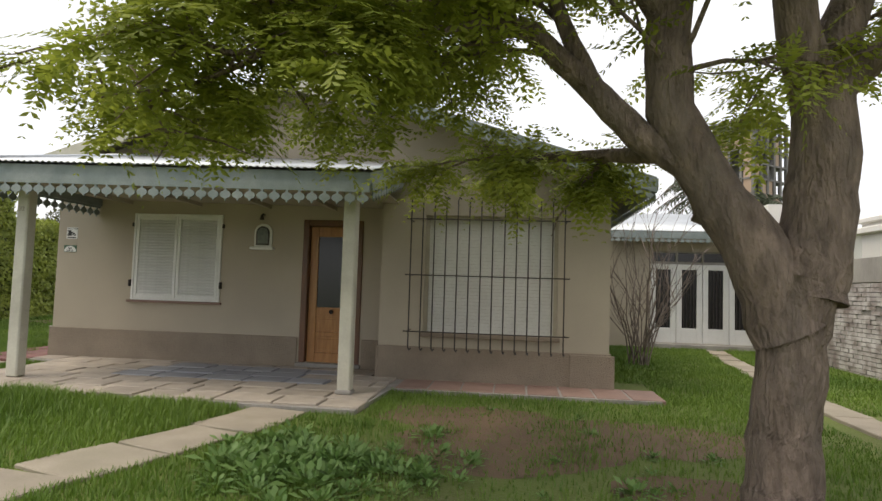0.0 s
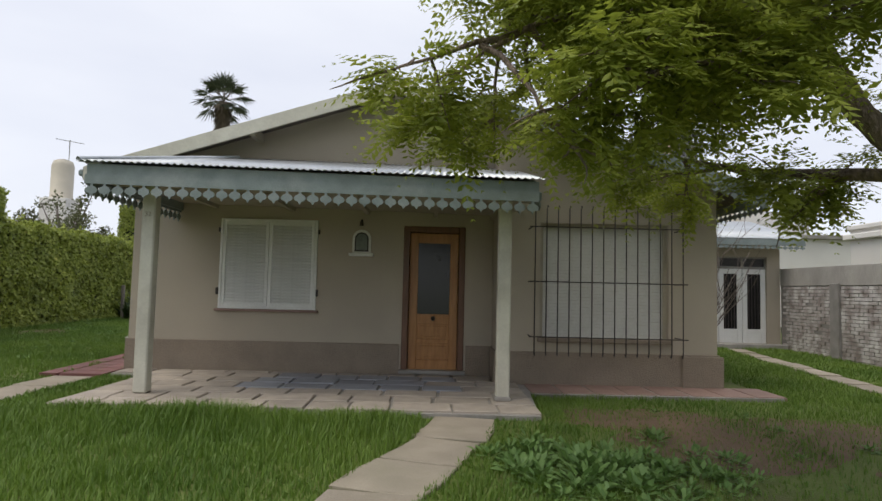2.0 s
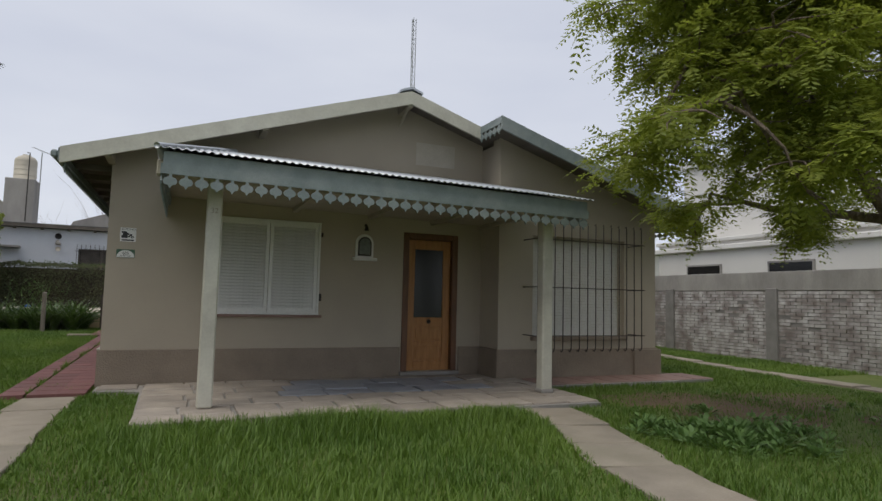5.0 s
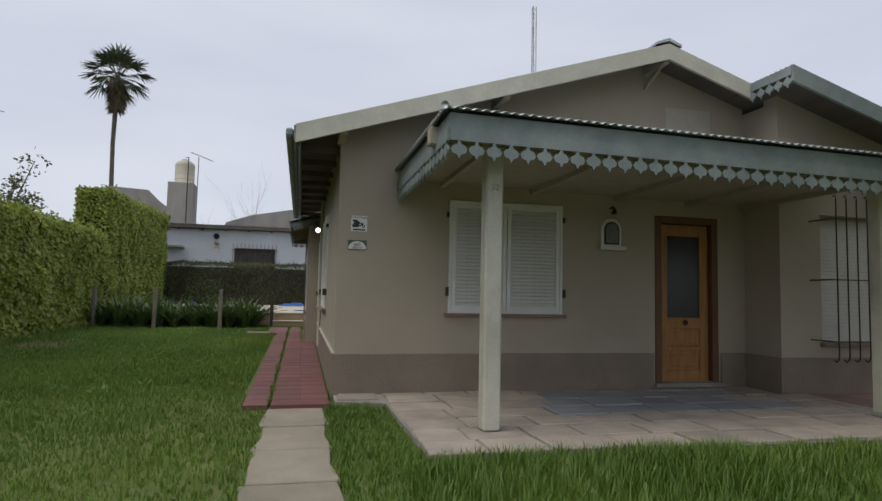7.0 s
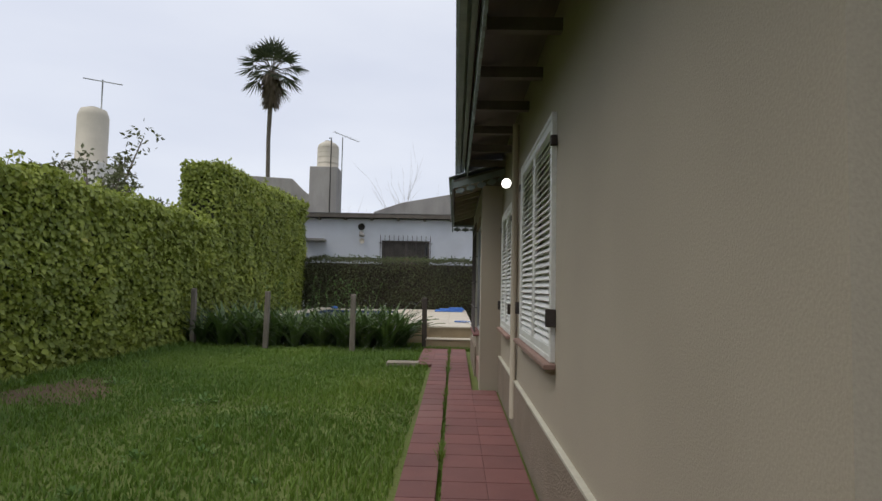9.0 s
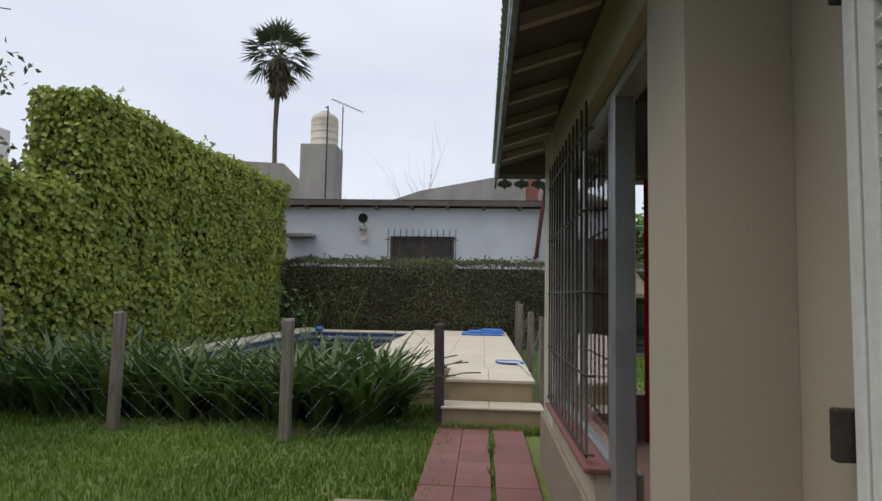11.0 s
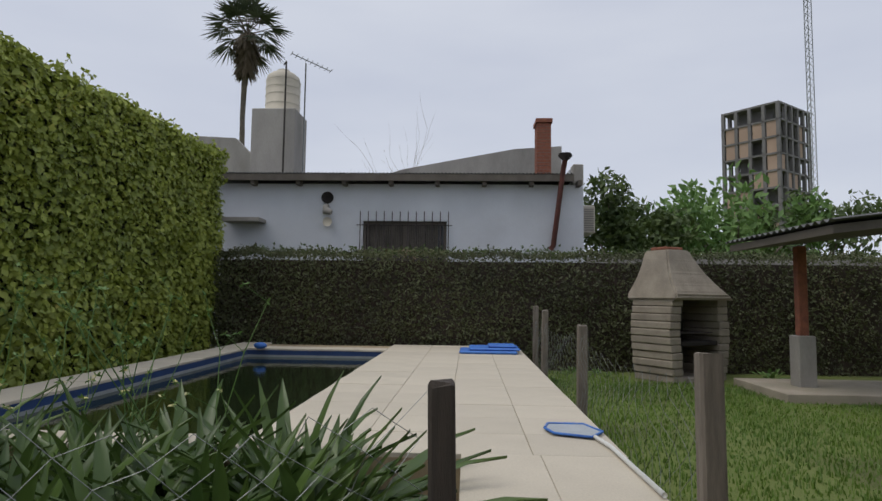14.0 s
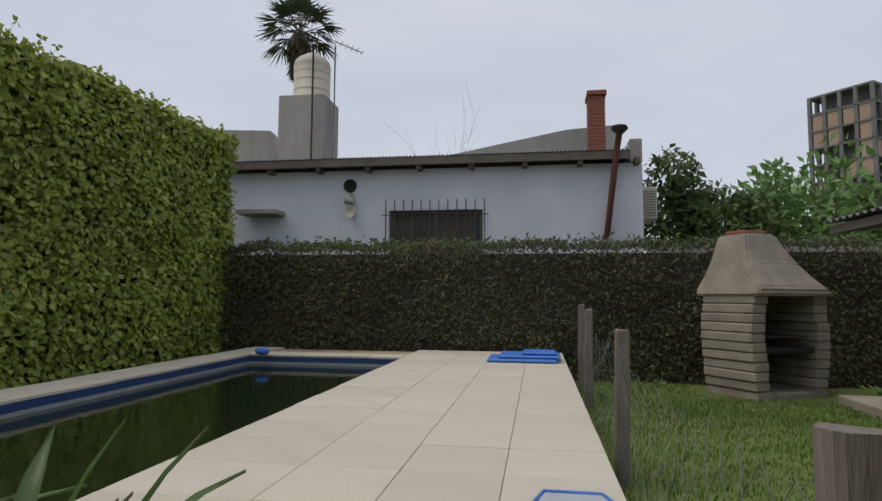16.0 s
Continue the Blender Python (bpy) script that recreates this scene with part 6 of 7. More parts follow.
def pergola():
    p = empty("pergola", "wooden post of a tiled garden shelter on a concrete base", "pergola", at=(-1.95, 0.1, -0.2))
    boxes("base", [(-0.7, -0.45, 26.25, 26.5, 0.2, 1.05)], M_GREYC, p, 0.015)
    boxes("post", [(-0.64, -0.51, 26.31, 26.44, 1.05, 2.32)], M_BRICK, p, 0.01)
    prism("roof", [(-1.2, 2.3), (3.5, 2.9), (3.5, 3.0), (-1.2, 2.4)], "y", 24.5, 27.2, M_SOFFIT, p)
    corrugated("roof_sheet", (-1.25, 24.4, 2.41), (-1.25, 27.25, 2.41), (3.5, 24.4, 3.02), M_ROOF, p, pitch=0.16, depth=0.04)
    boxes("slab", [(-1.2, 3.0, 25.6, 27.2, 0.2, 0.34)], M_CONC, p, 0.01)
    boxes("post", [(2.6, 2.75, 26.29, 26.44, 0.34, 3.1)], M_BRICK, p, 0.01)


pergola()


# ---- trees
def frond_leaves(rng, bases, dirs, lengths, pairs, leaflet, width):
    """Feathery fronds: pairs of small leaflets along drooping ribs. Returns leaf base, direction, side, length, width arrays."""
    n = len(bases)
    P, D, S, L = [], [], [], []
    side = unit(np.cross(dirs, np.array([0, 0, 1.0]) + rng.normal(0, 0.15, (n, 3))))
    for k in range(pairs):
        u = (k + 0.6) / pairs
        at = bases + dirs * (lengths * u)[:, None] + np.array([0, 0, -1.0]) * (0.32 * lengths * u * u)[:, None]
        rib = unit(dirs + np.array([0, 0, -0.64]) * u)
        for sg in (-1, 1):
            d = unit(side * sg + rib * 0.55 + rng.normal(0, 0.12, (n, 3)) + np.array([0, 0, -0.18]))
            P.append(at)
            D.append(d)
            S.append(unit(np.cross(d, np.cross(side, rib))))
            L.append(leaflet * math.sin(math.pi * (0.12 + 0.8 * u)) * rng.uniform(0.8, 1.2, n))
    P, D, S, L = (np.concatenate(q) for q in (P, D, S, L))
    return P, D, S, L, L * width


def big_tree():
    t = empty("garden_tree", "spreading garden tree with rough dark bark and feathery yellow-green leaves", "tree")
    rs = random.Random(21)
    bm = bmesh.new()
    tips = []

    X, Y = 2.4, 4.02

    def limb(line, radii, sides=12):
        # finer, knotty line
        pts, rad = [], []
        line = [(q[0] if q[0] > X - 1 else X - 1 + (q[0] - X + 1) * 0.72, q[1] - 0.12 * max(0, X - 1 - q[0]), q[2]) for q in line]
        for i in range(len(line) - 1):
            a, b = Vector(line[i]), Vector(line[i + 1])
            for k in range(4):
                u = k / 4
                w = 0.07 * radii[i]
                pts.append(a.lerp(b, u) + Vector((rs.uniform(-w, w), rs.uniform(-w, w), rs.uniform(-w, w))))
                rad.append((radii[i] * (1 - u) + radii[i + 1] * u) * rs.uniform(0.98, 1.03))
        pts.append(Vector(line[-1]))
        rad.append(radii[-1])
        add_tube(bm, pts, rad, sides)
        return pts

    def twigs(pts, n, reach, depth=0):
        for _ in range(n):
            i = rs.randrange(len(pts) // 3, len(pts))
            q = Vector(pts[i])
            out = (Vector(pts[-1]) - Vector(pts[0])).normalized()
            d = (out * 0.7 + Vector((rs.uniform(-1, 1), rs.uniform(-1, 1), rs.uniform(-0.45, 0.7)))).normalized()
            line = [q]
            L = reach * rs.uniform(0.5, 1.1)
            for k in range(5):
                q = q + d * (L / 5)
                d = (d + Vector((rs.uniform(-0.35, 0.35), rs.uniform(-0.35, 0.35), rs.uniform(-0.3, 0.2)))).normalized()
                line.append(q)
                if k >= 1:
                    tips.append((q, d))
            r = 0.011 if depth else 0.022
            add_tube(bm, line, [r, r * 0.85, r * 0.7, r * 0.55, r * 0.4, r * 0.2], 5)
            if depth == 0:
                twigs(line, 4, reach * 0.55, 1)
    X, Y = 2.4, 4.02
    limb([(X, Y, -0.2), (X, Y, 0.05), (X + 0.02, Y, 0.5), (X + 0.06, Y, 0.95), (X + 0.1, Y, 1.3)], [0.27, 0.215, 0.19, 0.185, 0.21], 20)
    right = limb([(X + 0.12, Y, 1.2), (X + 0.22, Y + 0.02, 1.6), (X + 0.26, Y + 0.05, 2.1), (X + 0.3, Y + 0.1, 2.7)], [0.23, 0.2, 0.19, 0.16], 14)
    r2 = limb([(X + 0.27, Y + 0.05, 2.2), (X + 0.05, Y - 0.1, 2.8), (X - 0.05, Y - 0.2, 3.6), (X - 0.3, Y - 0.4, 4.6)], [0.15, 0.12, 0.1, 0.05])
    r3 = limb([(X + 0.3, Y + 0.1, 2.6), (X + 0.55, Y + 0.2, 3.2), (X + 0.8, Y + 0.3, 4.2), (X + 1.2, Y + 0.3, 5.2)], [0.15, 0.12, 0.09, 0.04])
    left = limb([(X + 0.05, Y, 1.0), (X - 0.1, Y + 0.03, 1.45), (X - 0.38, Y + 0.1, 1.9), (X - 0.62, Y + 0.15, 2.4), (X - 0.62, Y + 0.15, 3.1), (X - 0.8, Y + 0.1, 4.2), (X - 0.9, Y, 5.2)], [0.22, 0.19, 0.16, 0.15, 0.14, 0.1, 0.05], 14)
    cross = limb([(X + 0.2, Y, 1.45), (X - 0.1, Y + 0.1, 1.6), (X - 0.45, Y + 0.15, 1.75)], [0.09, 0.085, 0.07], 10)
    l1 = limb([(X - 0.45, Y + 0.1, 2.0), (X - 0.8, Y + 0.2, 2.25), (X - 1.15, Y + 0.3, 2.6), (X - 1.7, Y + 0.3, 2.95), (X - 2.4, Y + 0.2, 3.05), (X - 3.3, Y, 2.95)], [0.11, 0.1, 0.085, 0.07, 0.05, 0.025])
    l2 = limb([(X - 1.0, Y + 0.25, 2.45), (X - 1.3, Y + 0.35, 2.9), (X - 1.6, Y + 0.5, 3.5), (X - 1.8, Y + 0.6, 4.4)], [0.07, 0.06, 0.05, 0.025])
    l3 = limb([(X - 0.55, Y + 0.12, 2.1), (X - 0.9, Y + 0.6, 2.2), (X - 1.5, Y + 1.2, 2.3), (X - 2.2, Y + 1.7, 2.5)], [0.06, 0.05, 0.04, 0.015])
    l4 = limb([(X - 1.9, Y + 0.3, 3.0), (X - 2.5, Y + 0.5, 3.35), (X - 3.2, Y + 0.4, 3.6), (X - 4.2, Y + 0.2, 3.55)], [0.05, 0.04, 0.03, 0.015])
    l5 = limb([(X - 0.62, Y + 0.15, 2.9), (X - 1.2, Y - 0.2, 3.5), (X - 1.9, Y - 0.6, 3.9), (X - 2.9, Y - 0.8, 4.0)], [0.07, 0.055, 0.04, 0.02])
    l6 = limb([(X - 2.0, Y + 0.25, 3.0), (X - 2.6, Y - 0.1, 2.75), (X - 3.3, Y - 0.3, 2.6), (X - 3.9, Y - 0.4, 2.45)], [0.035, 0.03, 0.02, 0.01])
    l7 = limb([(X - 0.75, Y + 0.1, 3.9), (X - 1.6, Y + 0.3, 4.3), (X - 2.8, Y + 0.4, 4.4), (X - 4.2, Y + 0.3, 4.2)], [0.06, 0.05, 0.035, 0.015])
    l8 = limb([(X - 1.7, Y + 0.5, 3.9), (X - 2.4, Y + 0.9, 4.1), (X - 3.4, Y + 1.0, 3.9), (X - 4.6, Y + 0.6, 3.4)], [0.045, 0.04, 0.03, 0.012])
    l9 = limb([(X - 2.9, Y + 0.1, 3.0), (X - 3.7, Y + 0.1, 3.1), (X - 4.5, Y + 0.1, 2.95), (X - 5.1, Y, 2.7)], [0.035, 0.03, 0.02, 0.01])
    rr = limb([(X + 0.35, Y, 2.5), (X + 1.0, Y - 0.2, 3.1), (X + 1.9, Y - 0.4, 3.4), (X + 2.8, Y - 0.5, 3.5)], [0.09, 0.07, 0.05, 0.02])
    for line, n, reach in ((l1, 9, 1.2), (l2, 7, 1.2), (l3, 5, 0.8), (l4, 10, 1.2), (l5, 10, 1.3), (l6, 7, 0.9), (l7, 12, 1.3), (l8, 11, 1.1), (l9, 8, 0.9), (r2, 13, 1.5), (r3, 11, 1.5), (left[8:], 13, 1.5), (rr, 11, 1.3)):
        twigs(line, n, reach)
    mesh_ob("trunk", bm, M_BARK, t, smooth=True)
    rng = np.random.default_rng(8)
    B = np.array([tuple(q) for q, _ in tips])
    Dd = np.array([tuple(d) for _, d in tips])
    k = max(1, int(round(15000 / len(B))))
    B, Dd = np.repeat(B, k, 0), np.repeat(Dd, k, 0)
    keep = (B[:, 2] > 2.0) & (B[:, 0] > -2.4 + 0.25 * np.sin(B[:, 2] * 5)) & ((B[:, 0] > -1.2) | (B[:, 1] > 3.45))
    B, Dd = B[keep], Dd[keep]
    n = len(B)
    d = rng.normal(0, 0.8, (n, 3)) + Dd * 0.6
    d[:, 2] = d[:, 2] * 0.4 - 0.05
    P, D, S, L, W = frond_leaves(rng, B + rng.normal(0, 0.05, (n, 3)), unit(d), rng.uniform(0.22, 0.42, n), 7, 0.078, 0.42)
    tagged(leaves("foliage", P, D, S, L, W, L_TREE, t), kind="stuff")


big_tree()


def fan_palm(name, x, y, z0, top, spread, label, n=34, feather=False, r=0.3):
    t = empty(name, label, "palm tree")
    tube("trunk", [(x, y, z0), (x + 0.05, y, z0 + (top - z0) * 0.3), (x - 0.1, y, z0 + (top - z0) * 0.7), (x, y, top)], [r * 1.2, r * 0.85, r * 0.75, r], M_PALMTRUNK, t, 10)
    rng = np.random.default_rng(int(abs(x * 10)))
    P, D, S, L, W = [], [], [], [], []
    skirt = []
    st = bmesh.new()
    for i in range(n):
        a = 2 * math.pi * i * 0.382 * 1.0 + rng.uniform(-0.2, 0.2)
        el = radians(85 - 120 * (i / n) + rng.uniform(-8, 8))
        d = np.array([math.cos(a) * math.cos(el), math.sin(a) * math.cos(el), math.sin(el)])
        c0 = np.array([x, y, top])
        if feather:
            R = spread * rng.uniform(0.85, 1.1)
            pts = []
            for k in range(12):
                u = k / 11
                q = c0 + d * R * u + np.array([0, 0, -1.0]) * R * 0.75 * u * u
                pts.append(tuple(q))
                rib = d + np.array([0, 0, -1.5]) * u
                rib /= np.linalg.norm(rib)
                sd = np.cross(rib, [0, 0, 1.0])
                sd /= max(np.linalg.norm(sd), 1e-6)
                if k > 1:
                    for sg in (-1, 1):
                        for w in range(2):
                            v = sd * sg + rib * 0.5 + np.array([0, 0, -0.45])
                            P.append(q + rib * 0.05 * w)
                            D.append(v / np.linalg.norm(v))
                            S.append(rib)
                            L.append(R * 0.26 * (1 - 0.5 * u))
                            W.append(0.06)
            add_tube(st, pts, 0.02, 4)
        else:
            R = spread * rng.uniform(0.45, 0.6)
            hub = c0 + d * R
            add_tube(st, [tuple(c0), tuple(hub)], 0.025, 4)
            sd = np.cross(d, [0, 0, 1.0])
            sd /= max(np.linalg.norm(sd), 1e-6)
            up = np.cross(sd, d)
            for k in range(15):
                b = radians(-80 + 160 * k / 14)
                v = d * math.cos(b) + sd * math.sin(b) + up * rng.uniform(-0.1, 0.15) + np.array([0, 0, -0.25])
                v /= np.linalg.norm(v)
                P.append(hub)
                D.append(v)
                S.append(np.cross(v, up) / max(np.linalg.norm(np.cross(v, up)), 1e-6))
                L.append(spread * 0.55 * (0.75 + 0.25 * math.cos(b)))
                W.append(0.12)
    mesh_ob("stalk", st, M_PALMTRUNK, t)
    P, D, S, L, W = (np.array(q) for q in (P, D, S, L, W))
    S = unit(S)
    tagged(leaves("fronds", P, D, S, L, W, L_PALM, t, droop=0.15), kind="stuff")
    if not feather:
        m = 420
        a = rng.random(m) * 2 * math.pi
        h = rng.random(m)
        rad = 0.25 + 0.75 * (1 - np.abs(h - 0.7))
        p = np.stack([x + np.cos(a) * rad * 0.5, y + np.sin(a) * rad * 0.5, top - 2.2 + 2.3 * h], 1)
        d = unit(np.stack([np.cos(a) * 0.35, np.sin(a) * 0.35, -np.ones(m)], 1) + rng.normal(0, 0.15, (m, 3)))
        s = unit(np.cross(d, np.stack([np.cos(a), np.sin(a), np.zeros(m)], 1)))
        tagged(leaves("dead_skirt", p, d, s, 1.1, 0.2, L_DEADPALM, t), kind="stuff")


fan_palm("fan_palm", -21.5, 54.2, 0.0, 17.9, 2.7, "tall fan palm with a shaggy skirt behind the houses", 34, r=0.21)
fan_palm("feather_palm", 9.6, 30.0, 0.2, 6.0, 3.0, "feather palm with drooping fronds behind the yard", 30, True, 0.25)
fan_palm("feather_palm", 9.8, 23.5, 0.2, 4.4, 2.0, "feather palm with drooping fronds behind the annex", 26, True, 0.22)


def bushy(name, x, y, z0, h, w, label, material, n, seed, size=0.22, upright=0.0, trunk=True):
    """A tree: stem, limbs, and leaf clumps on uneven lobes."""
    t = empty(name, label, "tree")
    rs = random.Random(seed)
    rng = np.random.default_rng(seed)
    bm = bmesh.new()
    cl = []
    add_tube(bm, [(x, y, z0), (x, y, z0 + h * 0.35), (x + 0.1, y, z0 + h * 0.6)], [0.16, 0.12, 0.07], 7)
    for i in range(16):
        a = rs.uniform(0, 6.28)
        e = Vector((x + math.cos(a) * w * rs.uniform(0.2, 0.5), y + math.sin(a) * w * rs.uniform(0.2, 0.5), z0 + h * rs.uniform(0.35, 0.95)))
        add_tube(bm, [(x, y, z0 + h * 0.3), ((x + e.x) / 2, (y + e.y) / 2, (z0 + h * 0.35 + e.z) / 2 + 0.1), e], [0.05, 0.035, 0.012], 5)
        cl.append((tuple(e), rs.uniform(0.5, 1.0) * w * 0.22))
    mesh_ob("trunk", bm, M_TWIG, t)
    k = n // len(cl)
    P = np.concatenate([np.array(c) + unit(rng.normal(0, 1, (k, 3))) * (r * rng.random(k) ** 0.4)[:, None] * np.array([1, 1, 1 + upright]) for c, r in cl])
    d, s = leaf_frames(rng, len(P), np.array([0, -0.5, 0.6]), 1.0, 0.1 - upright * 2)
    L = size * rng.uniform(0.7, 1.2, len(P))
    tagged(leaves("foliage", P, d, s, L, L * (0.5 - 0.12 * upright), material, t), kind="stuff")


bushy("yard_tree", -3.2, 34.0, 0.0, 4.2, 3.2, "bushy dark green tree behind the back hedge", L_BUSH, 5000, 3)
bushy("yard_tree", 0.2, 35.0, 0.0, 4.2, 4.2, "light green wispy tree behind the back hedge", L_WEED, 4200, 4, 0.3, 0.6)
bushy("yard_tree", 3.2, 36.0, 0.3, 3.8, 4.0, "bushy green tree behind the back hedge", L_BUSH, 4000, 5)
bushy("yard_tree", 6.0, 33.0, 0.3, 3.4, 4.0, "bushy green tree behind the back hedge", L_BUSH, 4000, 6)
bushy("purple_tree", -15.6, 22.5, 0.2, 4.9, 2.2, "thin dark-leaved tree rising behind the ivy hedge", L_DARKH, 700, 7, 0.16)
bushy("purple_tree", -14.6, 22.0, 0.2, 3.5, 3.4, "scrubby greyish bushes behind the ivy hedge", L_DARKH, 4200, 8, 0.12)
bushy("purple_tree", -14.4, 20.0, 0.2, 3.3, 3.0, "scrubby greyish bushes behind the ivy hedge", L_DARKH, 3600, 9, 0.12)
boxes("garden_wall", [(-4.8, 8.0, 30.25, 30.45, -0.1, 2.2)], M_GREYC)
tagged(bpy.data.objects["garden_wall"], "grey concrete wall behind the back hedge", "wall", kind="structure")


def bare_shrub(x, y, z0, h, seed, n=16, lean=0.35, label="bare leafless climbing shrub against the wall"):
    t = empty("bare_shrub", label, "shrub")
    rs = random.Random(seed)
    bm = bmesh.new()

    def grow(q, d, L, r, depth):
        line = [q]
        for k in range(4):
            q = q + d * L / 4
            d = (d + Vector((rs.uniform(-0.22, 0.22), rs.uniform(-0.22, 0.22), rs.uniform(-0.05, 0.15)))).normalized()
            line.append(q)
            if depth and rs.random() < 0.75:
                e = (d + Vector((rs.uniform(-0.8, 0.8), rs.uniform(-0.8, 0.8), 0.2))).normalized()
                grow(q, e, L * 0.55, r * 0.55, depth - 1)
        add_tube(bm, line, [r, r * 0.85, r * 0.7, r * 0.55, r * 0.35], 4)
    for i in range(n):
        grow(Vector((x + rs.uniform(-0.15, 0.15), y + rs.uniform(-0.15, 0.15), z0)), Vector((rs.uniform(-lean, lean), rs.uniform(-lean, lean), 1)).normalized(), h * rs.uniform(0.6, 1), 0.016, 2)
    mesh_ob("branch", bm, M_TWIG, t)


bare_shrub(3.0, 11.0, -0.02, 2.0, 3)
bare_shrub(-10.0, 40.0, 0.3, 4.8, 5, 22, 0.7, "leafless winter tree beyond the white house")


# ---- grass and weeds
def in_poly(x, y, poly):
    inside = np.zeros(len(x), bool)
    j = len(poly) - 1
    for i in range(len(poly)):
        (xi, yi), (xj, yj) = poly[i], poly[j]
        inside ^= ((yi > y) != (yj > y)) & (x < (xj - xi) * (y - yi) / (yj - yi + 1e-12) + xi)
        j = i
    return inside


def near_line(x, y, line, w):
    out = np.zeros(len(x), bool)
    for (ax, ay), (bx, by) in zip(line, line[1:]):
        dx, dy = bx - ax, by - ay
        u = np.clip(((x - ax) * dx + (y - ay) * dy) / (dx * dx + dy * dy), 0, 1)
        out |= np.hypot(x - ax - u * dx, y - ay - u * dy) < w
    return out


def grass(name, label, x0, x1, y0, y1, n, height, width, seed, keep):
    rng = np.random.default_rng(seed)
    x, y = x0 + (x1 - x0) * rng.random(n), y0 + (y1 - y0) * rng.random(n)
    k = keep(x, y, rng)
    x, y = x[k], y[k]
    n = len(x)
    pat = np.array([noise.noise(Vector((a * 0.9, b * 0.9, 1.0))) + 0.6 * noise.noise(Vector((a * 3.1, b * 3.1, 4.0))) for a, b in zip(x, y)])
    h = height(x, y) * (1 + 0.55 * pat) * rng.uniform(0.55, 1.25, n)
    a = rng.random(n) * 2 * math.pi
    lean = rng.uniform(0.1, 0.75, n) * h
    w = width * rng.uniform(0.7, 1.3, n)
    z = g_np(y)
    p = np.stack([x, y, z - 0.005], 1)
    s = np.stack([np.cos(a + 1.57), np.sin(a + 1.57), np.zeros(n)], 1) * (w / 2)[:, None]
    mid = p + np.stack([np.cos(a) * lean * 0.3, np.sin(a) * lean * 0.3, h * 0.6], 1)
    tip = p + np.stack([np.cos(a) * lean, np.sin(a) * lean, h], 1)
    V = np.stack([p - s, p + s, mid + s * 0.7, mid - s * 0.7, tip], 1).reshape(-1, 3)
    i = np.arange(n)[:, None] * 5
    F = np.concatenate([i + [0, 1, 2], i + [0, 2, 3], i + [3, 2, 4]], 1).reshape(-1, 3)
    ob = raw_mesh(name, V, F, L_GRASS)
    return tagged(ob, label, "grass", kind="stuff")


PATIO = [(-5.68, 6.2), (-0.66, 6.06), (-0.6, 7.42), (2.6, 7.42), (2.65, 9), (-6.2, 9), (-6.2, 8.3), (-5.7, 8.2)]
P1 = [(-2.5, 2.0), (-2.15, 3.8), (-1.65, 5.2), (-1.45, 6.1)]
P2 = [(-6.45, 1.2), (-6.6, 5.0), (-6.6, 8.3)]
P3 = [(4.3, 4.5), (4.55, 9.0), (5.2, 14.0)]


def keep_front(x, y, rng):
    k = ~in_poly(x, y, PATIO) & ~near_line(x, y, P1, 0.29) & ~near_line(x, y, P2, 0.26) & ~near_line(x, y, P3, 0.19)
    bare = np.exp(-(((x - 1.0) / 2.2) ** 2 + ((y - 5.2) / 1.7) ** 2) ** 2) + np.exp(-(((x - 2.4) / 1.4) ** 2 + ((y - 3.6) / 1.3) ** 2) ** 2)
    pat = np.array([noise.noise(Vector((a * 1.2, b * 1.2, 7.0))) for a, b in zip(x, y)])
    return k & (rng.random(len(x)) > np.clip(bare, 0, 1) * (0.74 - 0.72 * np.clip(pat * 2.2, 0, 1)))


def front_height(x, y):
    return 0.055 + 0.085 * np.exp(-((y - 5.7) / 0.55) ** 2) * ((x > -5.9) & (x < -1.9)) + 0.03 * np.exp(-((x + 3.8) / 1.6) ** 2) * (y < 6.2)


def keep_side(x, y, rng):
    return ~((x > -7.2) & (x < 2.1) & (y < 19.4)) & ~((x > -7.24) & (y < 18.9) & (x < -6.1))


grass("grass", "lush green lawn grass in front of the porch", -6.3, -0.4, 2.6, 8.3, 95000, front_height, 0.009, 1, keep_front)
grass("grass", "thin patchy grass over bare soil under the tree", -0.6, 4.0, 2.6, 8.0, 42000, lambda x, y: np.full(len(x), 0.055), 0.009, 2, keep_front)
grass("grass", "green lawn grass beside the front path", -12.1, -6.2, 2.5, 9.0, 60000, lambda x, y: np.full(len(x), 0.055), 0.011, 3, keep_front)
grass("grass", "green side lawn grass between hedge and walk", -12.1, -7.15, 9.0, 20.9, 118000, lambda x, y: np.full(len(x), 0.055), 0.012, 4, lambda x, y, r: r.random(len(x)) > 0.85 * np.exp(-((x + 11.4) / 0.6) ** 2 - ((y - 14.6) / 1.0) ** 2))
grass("grass", "green yard grass beside the house and boundary wall", 2.2, 6.55, 7.5, 14.2, 45000, lambda x, y: np.full(len(x), 0.06), 0.012, 5, keep_front)
grass("grass", "back yard grass around the barbecue", -6.2, 2.0, 19.5, 28.7, 66000, lambda x, y: np.full(len(x), 0.05), 0.012, 6, lambda x, y, r: ~((x > -4.6) & (x < -2.9) & (y > 27.4)) & ~((x > -3.1) & (y > 25.7)))
grass("grass", "long grass at the foot of the terrace steps", -7.4, -6.15, 19.52, 19.68, 1400, lambda x, y: np.full(len(x), 0.1), 0.009, 7, lambda x, y, r: y < 19.67)


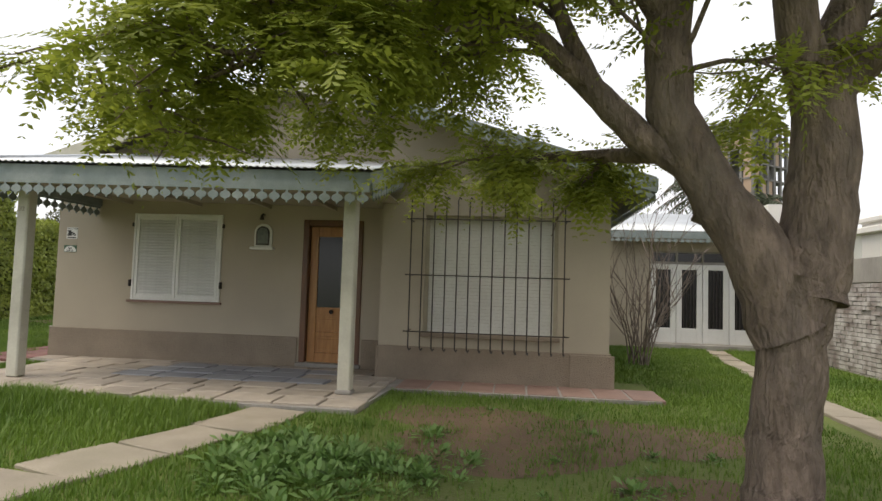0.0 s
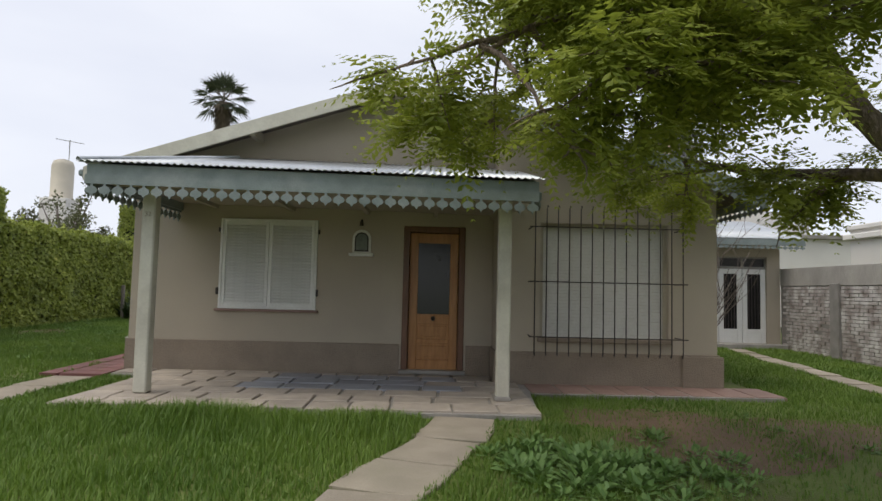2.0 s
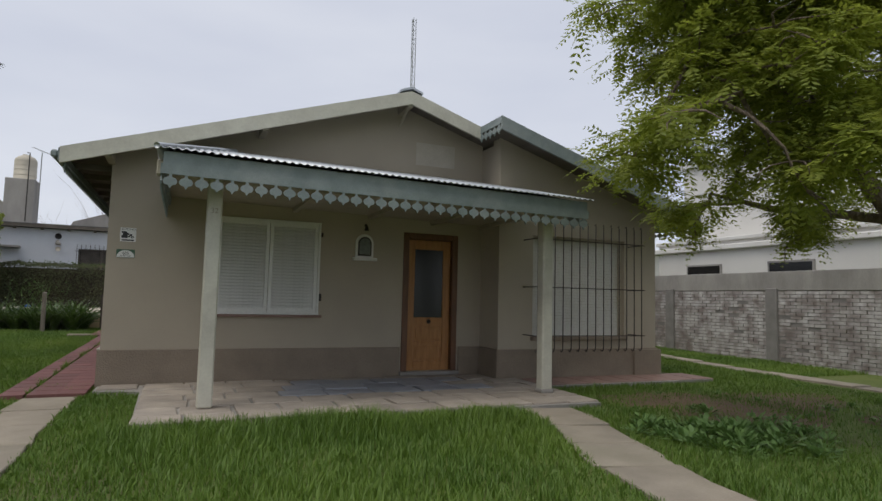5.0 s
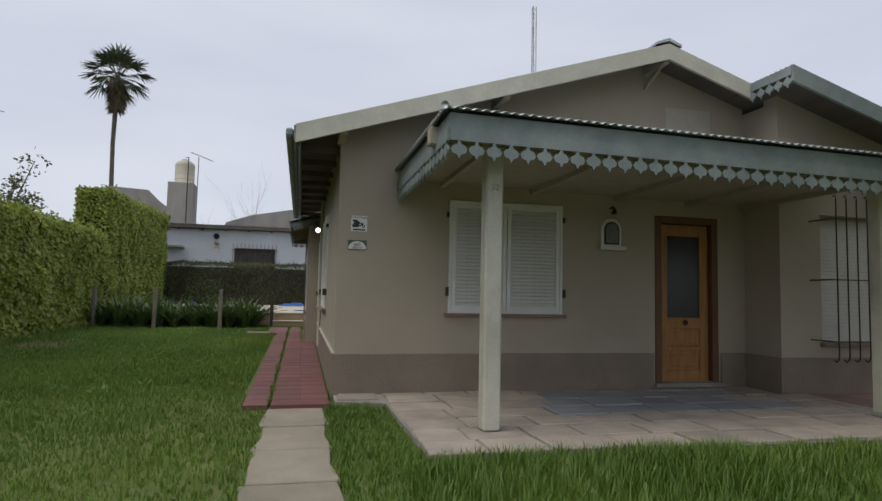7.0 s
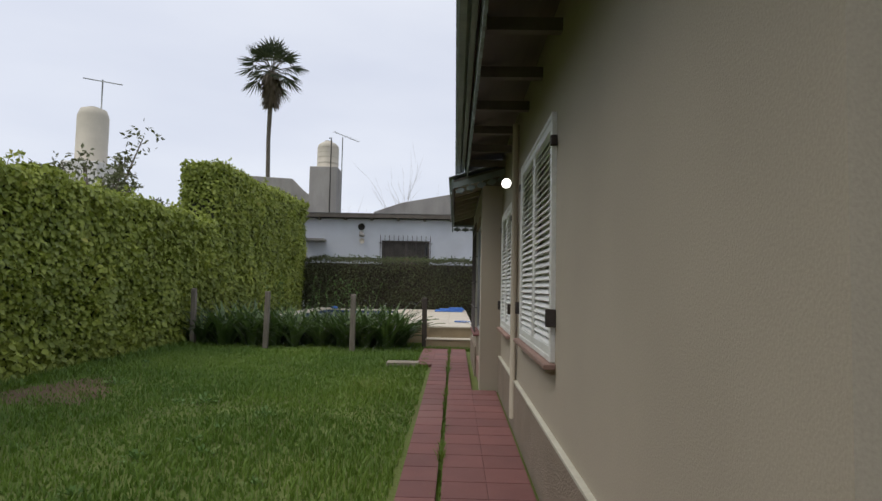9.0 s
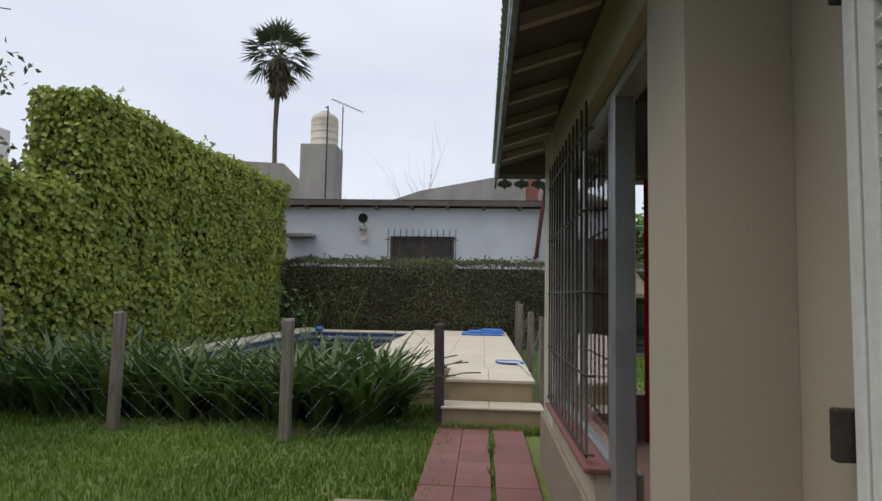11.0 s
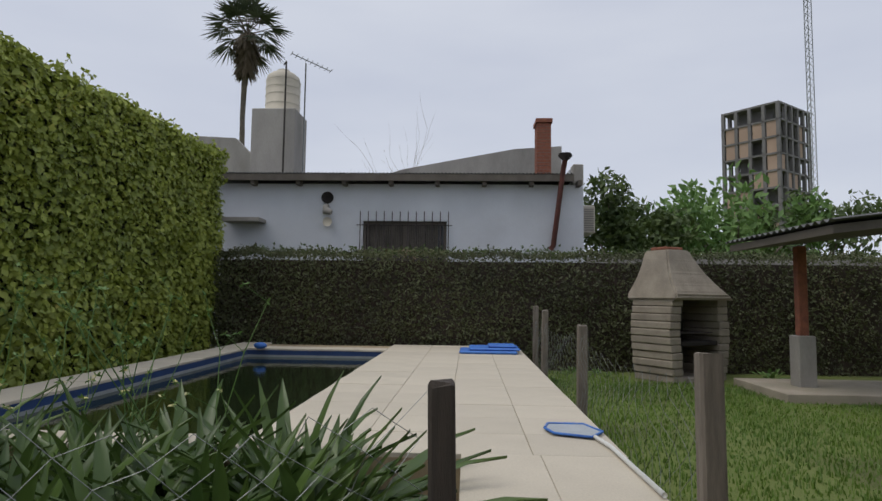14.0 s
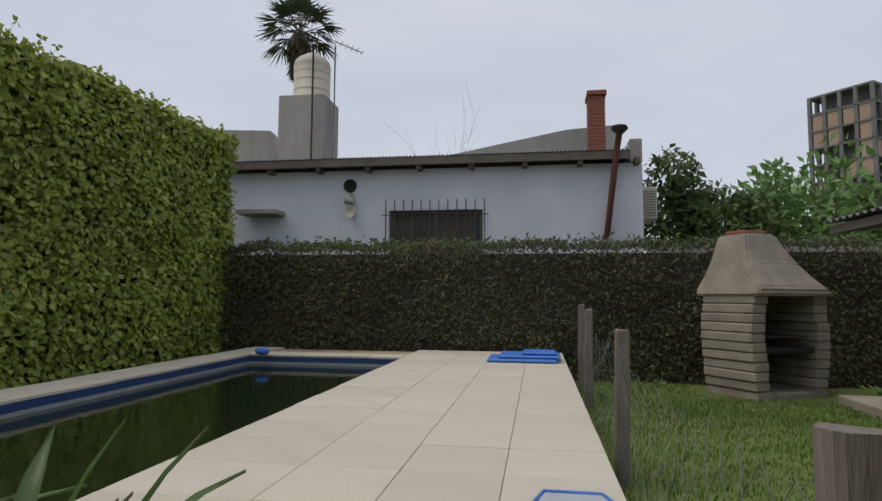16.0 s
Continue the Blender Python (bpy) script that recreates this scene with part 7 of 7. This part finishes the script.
tagged(boxes("inspection_slab", [(-7.8, -7.3, 17.2, 17.45, -0.1, g(17.4) + 0.07)], M_CONC, bevel=0.01), "pale concrete inspection slab set in the lawn", "slab", kind="structure")
grass("grass", "weeds sprouting from the joint of the red walk", -6.865, -6.825, 8.3, 19.4, 1600, lambda x, y: np.where(np.sin(y * 3.1) + np.sin(y * 7.7) > 0.2, 0.11, 0.05), 0.012, 8, lambda x, y, r: r.random(len(x)) > 0.1)
grass("grass", "longer grass along the foot of the ivy hedge", -12.1, -11.7, 9.0, 20.9, 5600, lambda x, y: np.full(len(x), 0.1), 0.012, 9, lambda x, y, r: r.random(len(x)) > 0.1)


def weeds():
    rng = np.random.default_rng(14)

    def plant(cx, cy, n, size):
        w = empty("broadleaf_weed", "low broad-leaved green weed growing in the lawn", "weed", "lawn weeds", (cx, cy, g(cy)))
        a = rng.random(n) * 2 * math.pi
        el = rng.uniform(0.15, 1.2, n)
        d = np.stack([np.cos(a) * np.cos(el), np.sin(a) * np.cos(el), np.sin(el)], 1)
        p = d * (size * rng.uniform(0.1, 0.8, n))[:, None] * np.array([1, 1, 0.7])
        s = unit(np.cross(d, [0, 0, 1.0]) + rng.normal(0, 0.2, (n, 3)))
        tagged(leaves("foliage", p, d, s, size * rng.uniform(0.4, 0.8, n), size * rng.uniform(0.2, 0.34, n), L_WEED, w, droop=0.25), kind="stuff")
        return w
    kinds = [plant(-1.0, 4.9, 34, 0.17), plant(-0.6, 4.5, 40, 0.2), plant(-1.2, 4.3, 28, 0.14)]
    for i in range(85):
        x, y = -0.5 + rng.normal(0, 0.5), 4.4 + rng.normal(0, 0.45)
        if x < -1.4 + (4.6 - y) * 0.4:
            continue
        copy_thing(kinds[i % 3], pose(x, y, g(y), 0, 0, float(rng.uniform(0, 360))) @ Matrix.Scale(float(rng.uniform(0.6, 1.1)), 4))
    for i in range(26):
        x, y = float(rng.uniform(-11.5, -7.6)), float(rng.uniform(9, 17))
        copy_thing(kinds[i % 3], pose(x, y, g(y) - 0.01, 0, 0, float(rng.uniform(0, 360))) @ Matrix.Scale(float(rng.uniform(0.4, 0.75)), 4))
    for i in range(18):
        x, y = float(rng.uniform(0.2, 3.4)), float(rng.uniform(3.4, 6.8))
        copy_thing(kinds[i % 3], pose(x, y, g(y), 0, 0, float(rng.uniform(0, 360))) @ Matrix.Scale(float(rng.uniform(0.4, 0.8)), 4))
    for i in range(14):
        x, y = float(rng.uniform(-6.1, -2.0)), float(rng.uniform(26.8, 28.5))
        if -4.7 < x < -2.8:
            continue
        copy_thing(kinds[i % 3], pose(x, y, g(y), 0, 0, float(rng.uniform(0, 360))) @ Matrix.Scale(float(rng.uniform(0.8, 1.5)), 4))


weeds()
build_red_walk()
